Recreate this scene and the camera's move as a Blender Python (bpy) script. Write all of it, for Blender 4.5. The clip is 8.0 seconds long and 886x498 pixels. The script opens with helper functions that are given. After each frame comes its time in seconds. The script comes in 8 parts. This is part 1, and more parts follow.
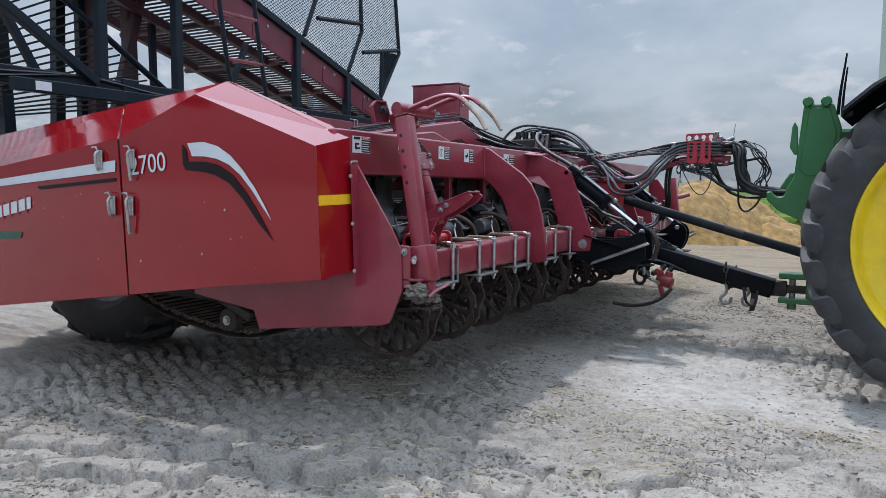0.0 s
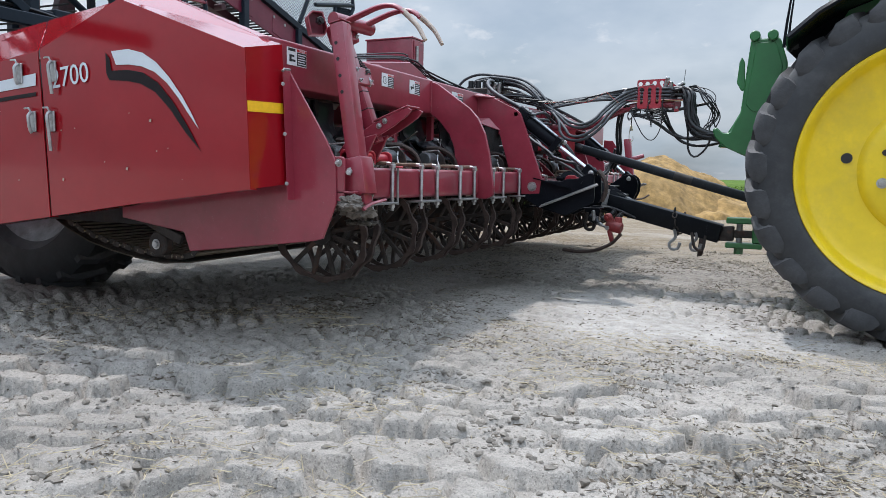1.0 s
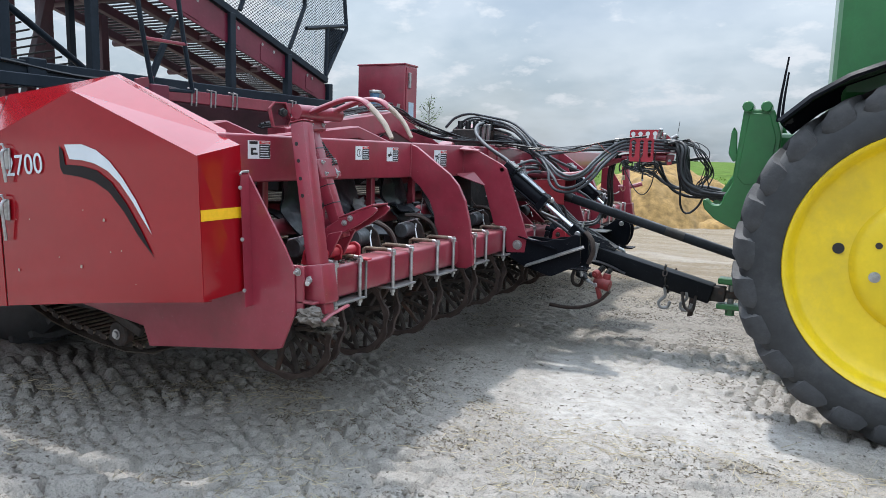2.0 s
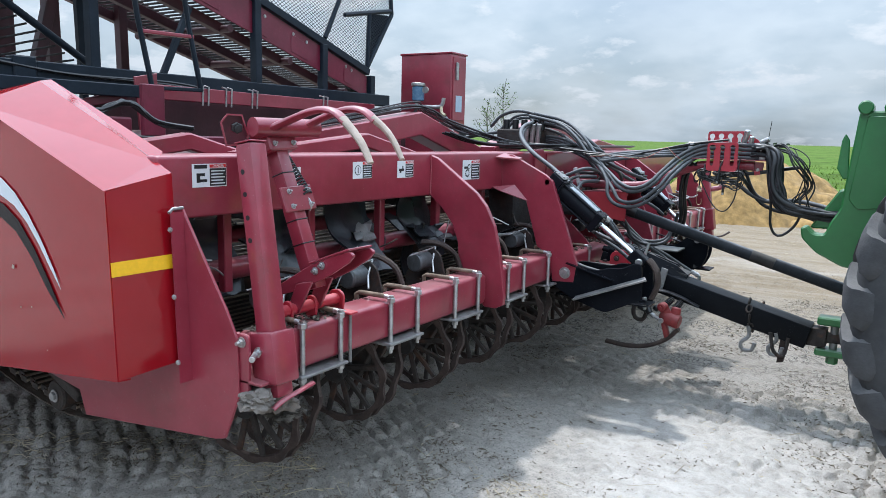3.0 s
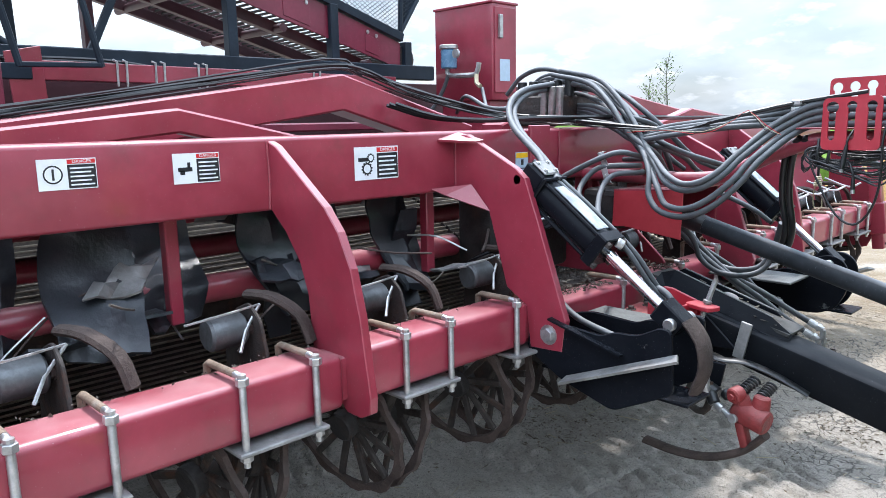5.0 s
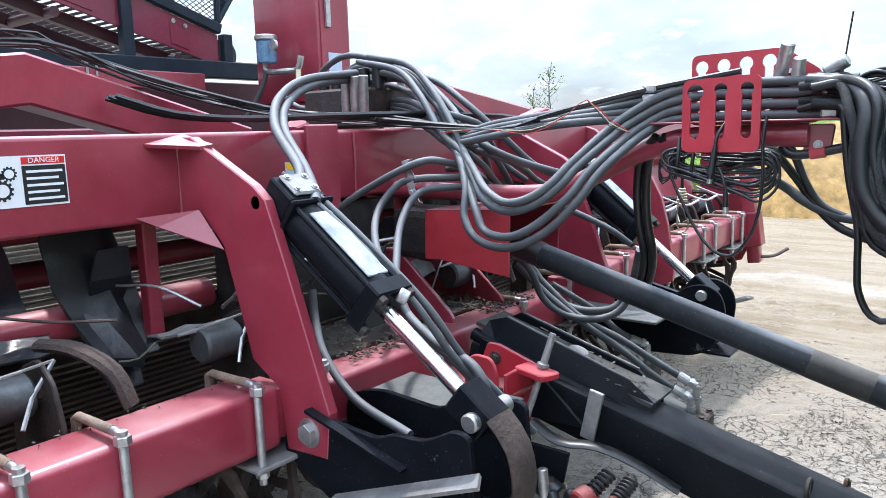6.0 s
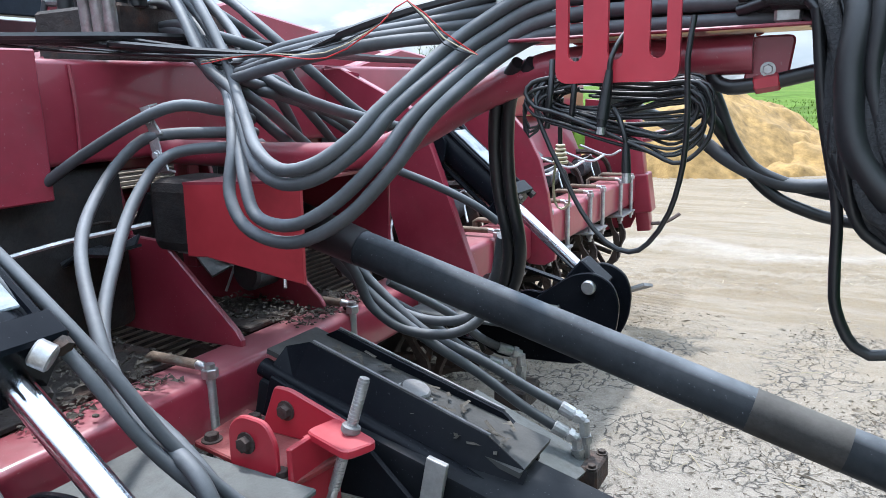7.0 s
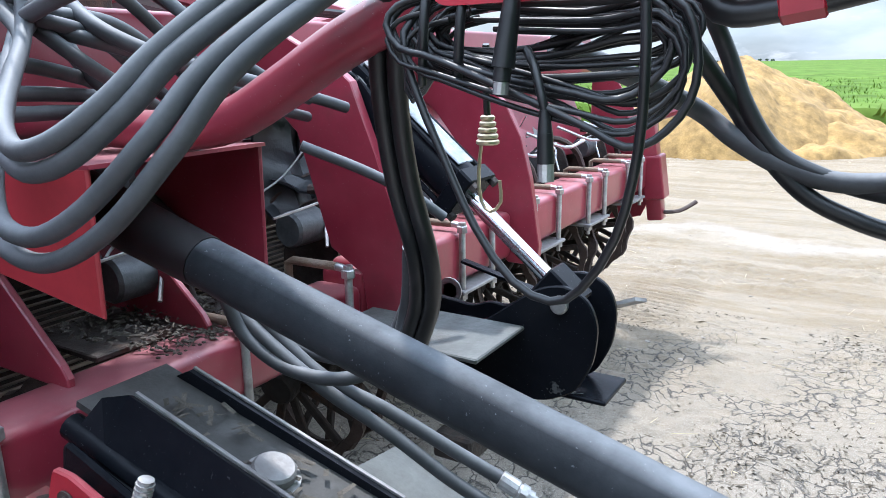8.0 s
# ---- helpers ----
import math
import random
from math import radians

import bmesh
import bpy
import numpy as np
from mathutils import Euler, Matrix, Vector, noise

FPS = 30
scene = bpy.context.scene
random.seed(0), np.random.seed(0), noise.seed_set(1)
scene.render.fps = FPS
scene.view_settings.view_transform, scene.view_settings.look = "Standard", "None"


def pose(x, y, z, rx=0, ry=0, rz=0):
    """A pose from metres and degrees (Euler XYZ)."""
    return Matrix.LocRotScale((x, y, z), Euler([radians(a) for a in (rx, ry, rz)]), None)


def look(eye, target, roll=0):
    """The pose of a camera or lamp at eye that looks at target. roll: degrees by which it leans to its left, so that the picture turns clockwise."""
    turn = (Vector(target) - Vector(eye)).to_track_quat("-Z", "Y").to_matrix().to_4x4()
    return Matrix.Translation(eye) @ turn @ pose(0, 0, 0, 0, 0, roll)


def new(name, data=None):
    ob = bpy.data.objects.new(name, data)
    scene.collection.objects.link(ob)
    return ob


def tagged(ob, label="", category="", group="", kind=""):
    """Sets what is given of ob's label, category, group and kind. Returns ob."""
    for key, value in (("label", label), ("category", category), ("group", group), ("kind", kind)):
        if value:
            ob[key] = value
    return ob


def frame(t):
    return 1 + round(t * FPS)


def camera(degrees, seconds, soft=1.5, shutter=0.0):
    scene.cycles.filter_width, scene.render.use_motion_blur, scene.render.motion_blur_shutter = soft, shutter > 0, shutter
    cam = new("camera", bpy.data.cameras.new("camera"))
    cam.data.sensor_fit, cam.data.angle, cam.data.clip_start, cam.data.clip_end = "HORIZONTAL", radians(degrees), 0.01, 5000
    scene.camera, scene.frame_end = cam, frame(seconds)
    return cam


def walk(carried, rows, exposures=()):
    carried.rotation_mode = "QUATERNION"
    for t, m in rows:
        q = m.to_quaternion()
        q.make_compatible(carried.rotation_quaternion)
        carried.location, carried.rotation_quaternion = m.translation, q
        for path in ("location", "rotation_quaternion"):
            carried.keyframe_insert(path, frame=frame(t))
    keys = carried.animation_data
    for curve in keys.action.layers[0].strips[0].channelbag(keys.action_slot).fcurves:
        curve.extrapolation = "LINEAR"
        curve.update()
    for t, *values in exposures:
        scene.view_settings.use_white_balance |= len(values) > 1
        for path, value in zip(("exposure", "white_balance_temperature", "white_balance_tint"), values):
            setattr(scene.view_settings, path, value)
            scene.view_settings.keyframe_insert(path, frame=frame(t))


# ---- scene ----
cam = camera(62.7, 8.0, 0.65)
PATH = [
    (0, (1.925, -3.326, 1.313), (0.968, -1.578, 1.141), 0.5),
    (0.5, (1.992, -3.2, 0.977), (1.09, -1.425, 0.792), 0.8),
    (1, (2.012, -3.189, 0.939), (1.144, -1.399, 0.735), 1.1),
    (1.5, (2.064, -3.092, 1.162), (1.211, -1.299, 0.925), 1.5),
    (1.7, (2.097, -3.029, 1.358), (1.235, -1.241, 1.109), 1.6),
    (2.8, (1.955, -2.198, 1.68), (0.944, -0.502, 1.384), 1.6),
    (3, (1.915, -1.93, 1.712), (0.85, -0.265, 1.404), 1.5),
    (3.5, (1.826, -1.324, 1.688), (0.62, 0.239, 1.369), 0.8),
    (4, (1.786, -0.788, 1.685), (0.407, 0.619, 1.341), -0.1),
    (4.2, (1.77, -0.582, 1.694), (0.329, 0.76, 1.341), -0.6),
    (5.3, (1.671, 0.607, 1.636), (0.274, 1.999, 1.304), -1.7),
    (5.5, (1.612, 0.806, 1.628), (0.265, 2.249, 1.31), -1.5),
    (6, (1.434, 1.243, 1.601), (0.216, 2.797, 1.278), -1.5),
    (6.5, (1.278, 1.658, 1.558), (0.191, 3.297, 1.188), -1.5),
    (7, (1.172, 2.019, 1.522), (0.206, 3.717, 1.094), -1.5),
    (7.5, (1.12, 2.297, 1.473), (0.196, 4.004, 0.99), -1.2),
    (8, (1.12, 2.56, 1.472), (0.104, 4.211, 0.985), -1.0),
]
walk(cam, [(t, look(eye, target, roll)) for t, eye, target, roll in PATH],
     [(0.0, -0.18, 5950, 12), (1.5, 0.18, 6100, 11), (3.0, 0.33, 5850, 9), (4.0, 0.62, 5700, 12), (5.5, 1.05, 6050, 11), (6.5, 0.84, 5800, 13), (7.0, 0.84, 5800, 10), (8.0, 1.02, 5750, 11)])
# ---- daylight: thin broken cloud, a soft high sun from behind the machine ----
SUN_EL, SUN_AZ = 67.0, 310.0            # degrees; azimuth clockwise from +y
world = bpy.data.worlds.new("sky")
scene.world = world
world.use_nodes = True
wn, wl = world.node_tree.nodes, world.node_tree.links
wn.clear()
w_out = wn.new("ShaderNodeOutputWorld")
w_bg = wn.new("ShaderNodeBackground")
w_sky = wn.new("ShaderNodeTexSky")
w_sky.sky_type, w_sky.sun_disc = "NISHITA", False
w_sky.sun_elevation, w_sky.sun_rotation = radians(SUN_EL), radians(SUN_AZ)
w_sky.dust_density, w_sky.air_density = 2.0, 1.0
w_dim = wn.new("ShaderNodeMix")
w_dim.data_type, w_dim.blend_type = "RGBA", "MULTIPLY"
w_dim.inputs[0].default_value = 1.0
w_dim.inputs[7].default_value = (0.10, 0.10, 0.10, 1)
wl.new(w_sky.outputs[0], w_dim.inputs[6])
w_co = wn.new("ShaderNodeTexCoord")
w_sep = wn.new("ShaderNodeSeparateXYZ")
wl.new(w_co.outputs["Generated"], w_sep.inputs[0])


def w_math(kind, a, c, clamp=False):
    x = wn.new("ShaderNodeMath")
    x.operation, x.use_clamp = kind, clamp
    for i_, v_ in ((0, a), (1, c)):
        if isinstance(v_, (int, float)):
            x.inputs[i_].default_value = v_
        else:
            wl.new(v_, x.inputs[i_])
    return x.outputs[0]


def w_mixed(f, a, c, kind="MIX"):
    x = wn.new("ShaderNodeMix")
    x.data_type, x.blend_type = "RGBA", kind
    for i_, v_ in ((0, f), (6, a), (7, c)):
        if isinstance(v_, (int, float)):
            x.inputs[i_].default_value = v_
        elif isinstance(v_, tuple):
            x.inputs[i_].default_value = (*v_, 1)
        else:
            wl.new(v_, x.inputs[i_])
    return x.outputs[2]


def w_range(v_, a, c, lo, hi):
    x = wn.new("ShaderNodeMapRange")
    wl.new(v_, x.inputs[0])
    for i_, q_ in ((1, a), (2, c), (3, lo), (4, hi)):
        x.inputs[i_].default_value = q_
    return x.outputs[0]


# the clouds lie on a level sheet, so that they close up towards the horizon
w_den = w_math("ADD", w_math("MAXIMUM", w_sep.outputs[2], 0.0), 0.34)
w_vec = wn.new("ShaderNodeCombineXYZ")
wl.new(w_math("DIVIDE", w_sep.outputs[0], w_den), w_vec.inputs[0])
wl.new(w_math("DIVIDE", w_sep.outputs[1], w_den), w_vec.inputs[1])


def w_clouds(scale, detail, rough, seed):
    x = wn.new("ShaderNodeTexNoise")
    x.inputs["Scale"].default_value, x.inputs["Detail"].default_value, x.inputs["Roughness"].default_value = scale, detail, rough
    mp = wn.new("ShaderNodeMapping")
    mp.inputs[1].default_value = (seed, seed * 0.7, seed * 1.3)
    wl.new(w_vec.outputs[0], mp.inputs[0])
    wl.new(mp.outputs[0], x.inputs[0])
    return x.outputs[0]


w_veil = w_range(w_clouds(1.6, 5.0, 0.5, 2.4), 0.36, 0.60, 0.55, 0.97)
w_body = w_mixed(w_range(w_clouds(3.2, 6.0, 0.55, 7.1), 0.36, 0.60, 0.0, 1.0), (0.66, 0.755, 0.81), (0.84, 0.91, 0.945))
w_all = w_mixed(w_veil, w_dim.outputs[2], w_body)
w_puff = w_range(w_clouds(5.0, 8.0, 0.58, 11.3), 0.54, 0.64, 0.0, 0.75)
w_all = w_mixed(w_puff, w_all, (0.97, 0.985, 0.99))
# the thin cloud is brighter overhead, and hazy and duller over the horizon
w_up = w_math("MULTIPLY", w_range(w_sep.outputs[2], 0.28, 0.64, 1.0, 2.75), w_range(w_sep.outputs[2], 0.0, 0.18, 0.68, 1.0))
w_all = w_mixed(1.0, w_all, w_up, "MULTIPLY")
w_all = w_mixed(w_range(w_sep.outputs[2], 0.28, 0.64, 0.0, 1.0), w_all, w_mixed(1.0, w_all, (0.955, 1.0, 1.07), "MULTIPLY"))
wl.new(w_all, w_bg.inputs[0])
w_bg.inputs[1].default_value = 0.82
wl.new(w_bg.outputs[0], w_out.inputs[0])

sun_data = bpy.data.lights.new("sun", "SUN")
sun_data.energy, sun_data.angle, sun_data.color = 3.0, radians(3.0), (1.0, 0.950, 0.880)
sun = new("sun", sun_data)
_d = Vector((math.sin(radians(SUN_AZ)) * math.cos(radians(SUN_EL)), math.cos(radians(SUN_AZ)) * math.cos(radians(SUN_EL)), math.sin(radians(SUN_EL))))
sun.matrix_world = look(_d * 60, (0, 0, 0))

# ---- materials ----
def material(name, colour, rough=0.5, metal=0.0, vary=0.25, scale=8.0, bump=0.0, bump_scale=60.0, coat=0.0,
             dust=0.0, dust_colour=(0.36, 0.31, 0.26), stain=None, stain_amount=0.4, stain_scale=3.0, random=0.0, island=0.0, flakes=0.0, gloss=0.5, chips=None, ledge=0.15):
    """Paint, metal, rubber or soil: two scales of colour change, worn gloss, fine relief, dust on the faces that look up."""
    m = bpy.data.materials.new(name)
    m.use_nodes = True
    n, l = m.node_tree.nodes, m.node_tree.links
    b = n["Principled BSDF"]
    co = n.new("ShaderNodeTexCoord")
    geo = n.new("ShaderNodeNewGeometry")
    where = geo.outputs["Position"]

    def noise_at(s, detail=4.0, rough_=0.6):
        t = n.new("ShaderNodeTexNoise")
        t.inputs["Scale"].default_value, t.inputs["Detail"].default_value, t.inputs["Roughness"].default_value = s, detail, rough_
        l.new(where, t.inputs["Vector"])
        return t.outputs[0]

    def mixed(fac, a, c, kind="MIX"):
        x = n.new("ShaderNodeMix")
        x.data_type, x.blend_type = "RGBA", kind
        for i, v in ((0, fac), (6, a), (7, c)):
            if isinstance(v, (int, float)):
                x.inputs[i].default_value = v
            elif isinstance(v, tuple):
                x.inputs[i].default_value = (*v, 1)
            else:
                l.new(v, x.inputs[i])
        return x.outputs[2]

    def ranged(v, a, c, lo=0.0, hi=1.0):
        r = n.new("ShaderNodeMapRange")
        l.new(v, r.inputs[0])
        for i, val in ((1, a), (2, c), (3, lo), (4, hi)):
            r.inputs[i].default_value = val
        return r.outputs[0]

    dark = tuple(c * (1 - vary) for c in colour)
    light = tuple(min(1, c * (1 + vary) + 0.02 * vary) for c in colour)
    col = mixed(ranged(noise_at(scale), 0.3, 0.7), dark, light)
    col = mixed(ranged(noise_at(scale * 11, 2.0), 0.35, 0.75, 0, 0.5), col, tuple(c * (1 - 0.6 * vary) for c in colour))
    if stain:
        col = mixed(ranged(noise_at(stain_scale, 6.0, 0.7), 0.52, 0.68, 0, stain_amount), col, stain)
    if random:
        info = n.new("ShaderNodeObjectInfo")
        col = mixed(ranged(info.outputs["Random"], 0, 1, 0, random), col, tuple(c * 0.45 for c in colour))
    if island:
        col = mixed(ranged(geo.outputs["Random Per Island"], 0, 1, 0, island), col, tuple(c * 0.4 for c in colour))
    if flakes:
        col = mixed(ranged(noise_at(170, 2.0, 0.5), 0.70, 0.74, 0, flakes), col, dust_colour)
    if chips:
        col = mixed(ranged(noise_at(5.5, 5.0, 0.62), 0.675, 0.69, 0, 0.8), col, chips)
    if dust:
        sep = n.new("ShaderNodeSeparateXYZ")
        l.new(geo.outputs["Normal"], sep.inputs[0])
        up = ranged(sep.outputs[2], ledge, 0.95, 0.12, 1.0)
        patch = ranged(noise_at(5.0, 6.0, 0.65), 0.35, 0.7, 0.25, 1.0)
        mul = n.new("ShaderNodeMath")
        mul.operation = "MULTIPLY"
        l.new(up, mul.inputs[0]), l.new(patch, mul.inputs[1])
        mul2 = n.new("ShaderNodeMath")
        mul2.operation = "MULTIPLY"
        l.new(mul.outputs[0], mul2.inputs[0])
        mul2.inputs[1].default_value = dust
        col = mixed(mul2.outputs[0], col, dust_colour)
        l.new(ranged(mul2.outputs[0], 0, 1, rough, 0.95), b.inputs["Roughness"])
    else:
        l.new(ranged(noise_at(scale * 3), 0.3, 0.7, max(0.02, rough - 0.08), min(1, rough + 0.1)), b.inputs["Roughness"])
    l.new(col, b.inputs["Base Color"])
    b.inputs["Specular IOR Level"].default_value = gloss
    b.inputs["Metallic"].default_value = metal
    b.inputs["Coat Weight"].default_value = coat
    b.inputs["Coat Roughness"].default_value = 0.07
    if bump:
        bp = n.new("ShaderNodeBump")
        bp.inputs["Strength"].default_value, bp.inputs["Distance"].default_value = bump, 0.01
        l.new(noise_at(bump_scale, 5.0), bp.inputs["Height"])
        l.new(bp.outputs[0], b.inputs["Normal"])
    return m


RED = material("red_paint", (0.256, 0.0185, 0.040), 0.33, vary=0.24, scale=2.5, coat=0.40, dust=0.42, ledge=0.40, dust_colour=(0.40, 0.300, 0.290), bump=0.03, bump_scale=18, flakes=0.35, stain=(0.15, 0.030, 0.035), stain_amount=0.45, stain_scale=4.0)
PANEL_RED = material("side_panel_red", (0.265, 0.004, 0.0095), 0.10, vary=0.10, scale=1.6, coat=0.45, dust=0.02, dust_colour=(0.42, 0.24, 0.26), bump=0.07, bump_scale=2.2, flakes=0.0, gloss=0.32)
BRIGHT_RED = material("bright_red", (0.40, 0.013, 0.031), 0.40, vary=0.15, scale=5, coat=0.2, dust=0.35, dust_colour=(0.50, 0.30, 0.28))
SHIELD_RED = material("shield_red", (0.345, 0.020, 0.030), 0.45, vary=0.2, scale=5, coat=0.1, dust=0.35, dust_colour=(0.42, 0.28, 0.26), bump=0.05, bump_scale=14)
BLACK = material("black_paint", (0.006, 0.007, 0.010), 0.25, vary=0.15, scale=5, coat=0.0, gloss=0.08, chips=(0.10, 0.10, 0.10), dust=0.04, dust_colour=(0.20, 0.205, 0.215), bump=0.05, bump_scale=30, flakes=0.2)
# its pale top is dust plus the tube's bluish sheen, put into the colour
DUSTY_SHEEN_BLACK = material("dusty_black_paint", (0.008, 0.010, 0.013), 0.42, vary=0.4, scale=6, coat=0.0, gloss=0.09, dust=0.62, ledge=0.70, dust_colour=(0.29, 0.31, 0.34), bump=0.08, bump_scale=60, flakes=0.25)
RAIL = material("blue_black_rail", (0.008, 0.015, 0.025), 0.45, vary=0.3, scale=4, gloss=0.22, dust=0.09, dust_colour=(0.16, 0.17, 0.19), bump=0.05)
RUBBER = material("hose_rubber", (0.042, 0.045, 0.050), 0.52, vary=0.35, scale=9, dust=0.44, dust_colour=(0.34, 0.355, 0.375), bump=0.06, bump_scale=140)
CABLE = material("cable_black", (0.007, 0.0075, 0.009), 0.36, vary=0.3, scale=14, dust=0.09, dust_colour=(0.25, 0.24, 0.23))
SLEEVE = material("woven_sleeve", (0.013, 0.014, 0.017), 0.75, vary=0.4, scale=20, bump=0.5, bump_scale=220, dust=0.15)
TYRE = material("tyre_rubber", (0.026, 0.028, 0.031), 0.72, vary=0.3, scale=6, bump=0.15, bump_scale=50, dust=0.32, dust_colour=(0.30, 0.28, 0.26), stain=(0.10, 0.095, 0.09), stain_amount=0.22)
TREAD = material("dusty_tread", (0.040, 0.041, 0.044), 0.8, vary=0.35, scale=9, bump=0.25, bump_scale=60, dust=0.34, dust_colour=(0.32, 0.30, 0.28))
YELLOW = material("rim_yellow", (0.78, 0.56, 0.006), 0.42, vary=0.10, scale=4, coat=0.1, stain=(0.50, 0.38, 0.05), stain_amount=0.35, bump=0.05, bump_scale=30)
STRIPE = material("yellow_reflector", (0.85, 0.48, 0.01), 0.35, vary=0.08, scale=60, bump=0.1, bump_scale=300)
GREEN = material("tractor_green", (0.012, 0.135, 0.028), 0.33, vary=0.15, scale=6, coat=0.3, dust=0.3, dust_colour=(0.25, 0.25, 0.19))
CHROME = material("chrome_rod", (0.62, 0.65, 0.70), 0.14, 1.0, vary=0.05, scale=20)
ZINC = material("galvanised_steel", (0.46, 0.46, 0.46), 0.42, 0.85, vary=0.3, scale=25, bump=0.12, bump_scale=120, stain=(0.20, 0.16, 0.13), stain_amount=0.5, stain_scale=14)
IRON = material("dirty_iron", (0.036, 0.029, 0.026), 0.75, 0.3, vary=0.5, scale=14, bump=0.5, bump_scale=60, dust=0.24, dust_colour=(0.17, 0.145, 0.125), stain=(0.12, 0.05, 0.025), stain_amount=0.55, stain_scale=9)
RUST = material("rusty_iron", (0.048, 0.031, 0.026), 0.85, 0.2, vary=0.5, scale=12, bump=0.6, bump_scale=70, dust=0.3, dust_colour=(0.17, 0.14, 0.12))
WORN = material("worn_steel", (0.25, 0.245, 0.24), 0.52, 0.4, vary=0.35, scale=8, bump=0.2, bump_scale=50, stain=(0.12, 0.10, 0.09), stain_amount=0.6, stain_scale=7)
DRUM = material("dull_drum", (0.10, 0.105, 0.11), 0.5, 0.5, vary=0.4, scale=9, bump=0.2, stain=(0.05, 0.045, 0.04), stain_amount=0.7, stain_scale=8)
PADDLE = material("rubber_paddle", (0.012, 0.014, 0.018), 0.33, vary=0.2, scale=7, gloss=0.5, dust=0.12, dust_colour=(0.20, 0.21, 0.23), bump=0.4, bump_scale=22)
DECAL = material("white_decal", (0.72, 0.74, 0.76), 0.4, vary=0.05, scale=20, stain=(0.45, 0.42, 0.40), stain_amount=0.25, stain_scale=12)
DECAL_BLACK = material("decal_black", (0.012, 0.012, 0.014), 0.45, vary=0.2, scale=30)
DECAL_RED = material("decal_red", (0.55, 0.02, 0.02), 0.4, vary=0.05, scale=30)
DECAL_BLUE = material("decal_pale_blue", (0.42, 0.52, 0.62), 0.4, vary=0.1, scale=30)
LIGHT_PAINT = material("white_swoosh", (0.62, 0.66, 0.70), 0.35, vary=0.06, scale=8, coat=0.2)
DARK_PAINT = material("dark_swoosh", (0.010, 0.006, 0.008), 0.35, vary=0.2, scale=12, gloss=0.2)
DECAL_GREEN = material("faded_green_decal", (0.02, 0.10, 0.06), 0.45, vary=0.2, scale=20)
PALE_TIP = material("worn_tine_tip", (0.42, 0.34, 0.28), 0.6, vary=0.25, scale=14, bump=0.2, stain=(0.30, 0.10, 0.08), stain_amount=0.4)
ORANGE = material("orange_lens", (0.75, 0.20, 0.01), 0.25, vary=0.05, scale=20)
BLUE_CUP = material("blue_filter_cup", (0.10, 0.20, 0.32), 0.25, vary=0.1, scale=12, coat=0.4)
BRASS = material("brass", (0.58, 0.50, 0.34), 0.38, 0.7, vary=0.2, scale=30)
# darker copy of MAROON: shade of the elevator's underside and rear in the colour
SHADED_MAROON = material("grimy_maroon", (0.040, 0.0045, 0.009), 0.55, vary=0.4, scale=3.0, dust=0.12, dust_colour=(0.12, 0.08, 0.08), bump=0.1, bump_scale=30)
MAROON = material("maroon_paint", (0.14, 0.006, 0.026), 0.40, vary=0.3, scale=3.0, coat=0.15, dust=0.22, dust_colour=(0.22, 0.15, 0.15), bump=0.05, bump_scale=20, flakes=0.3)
# grimy iron, dark enough to stand for shade on the infill sheets too
GRIME_SHADE = material("grimy_iron", (0.020, 0.018, 0.018), 0.7, 0.2, vary=0.5, scale=14, bump=0.4, bump_scale=60, dust=0.22, dust_colour=(0.09, 0.08, 0.075), stain=(0.06, 0.03, 0.02), stain_amount=0.5, stain_scale=9)
OLD_RED = material("scuffed_red", (0.24, 0.022, 0.024), 0.55, vary=0.35, scale=10, dust=0.4, dust_colour=(0.26, 0.19, 0.17), stain=(0.07, 0.035, 0.03), stain_amount=0.6, stain_scale=16, bump=0.3, bump_scale=60)
TONGUE_BLACK = material("tongue_paint", (0.006, 0.007, 0.009), 0.42, vary=0.1, scale=5, gloss=0.07, chips=(0.10, 0.10, 0.10), dust=0.10, dust_colour=(0.24, 0.24, 0.25), bump=0.06, bump_scale=30, flakes=0.2)
PALE_ROD = material("scoured_rod", (0.30, 0.25, 0.19), 0.5, 0.3, vary=0.3, scale=9, stain=(0.16, 0.11, 0.07), stain_amount=0.6, stain_scale=5)
CAKED = material("caked_soil", (0.055, 0.040, 0.028), 0.95, vary=0.5, scale=12, bump=0.6, bump_scale=40)
MUDDY_STEEL = material("muddy_steel", (0.20, 0.145, 0.105), 0.75, 0.2, vary=0.4, scale=16, bump=0.4, bump_scale=80, stain=(0.30, 0.28, 0.25), stain_amount=0.5, stain_scale=12)
BARREL_DUST = material("dusty_barrel_label", (0.30, 0.335, 0.37), 0.6, vary=0.5, scale=14, bump=0.2, bump_scale=80, stain=(0.03, 0.032, 0.036), stain_amount=0.6, stain_scale=10)
MUD = material("dried_mud", (0.150, 0.130, 0.112), 0.95, vary=0.4, scale=20, bump=0.8, bump_scale=60)
BAND = material("brown_dusty_band", (0.022, 0.020, 0.019), 0.55, vary=0.4, scale=14, bump=0.1, bump_scale=90, gloss=0.15, dust=0.60, ledge=0.3, dust_colour=(0.24, 0.225, 0.205))
CHANNEL = material("dusty_channel_floor", (0.035, 0.035, 0.034), 0.8, vary=0.4, scale=12, bump=0.2, bump_scale=70, dust=0.25, dust_colour=(0.24, 0.22, 0.20))
DECK = material("dusty_deck_plate", (0.085, 0.090, 0.086), 0.6, vary=0.3, scale=9, bump=0.2, bump_scale=70, stain=(0.05, 0.045, 0.04), stain_amount=0.6, stain_scale=12)
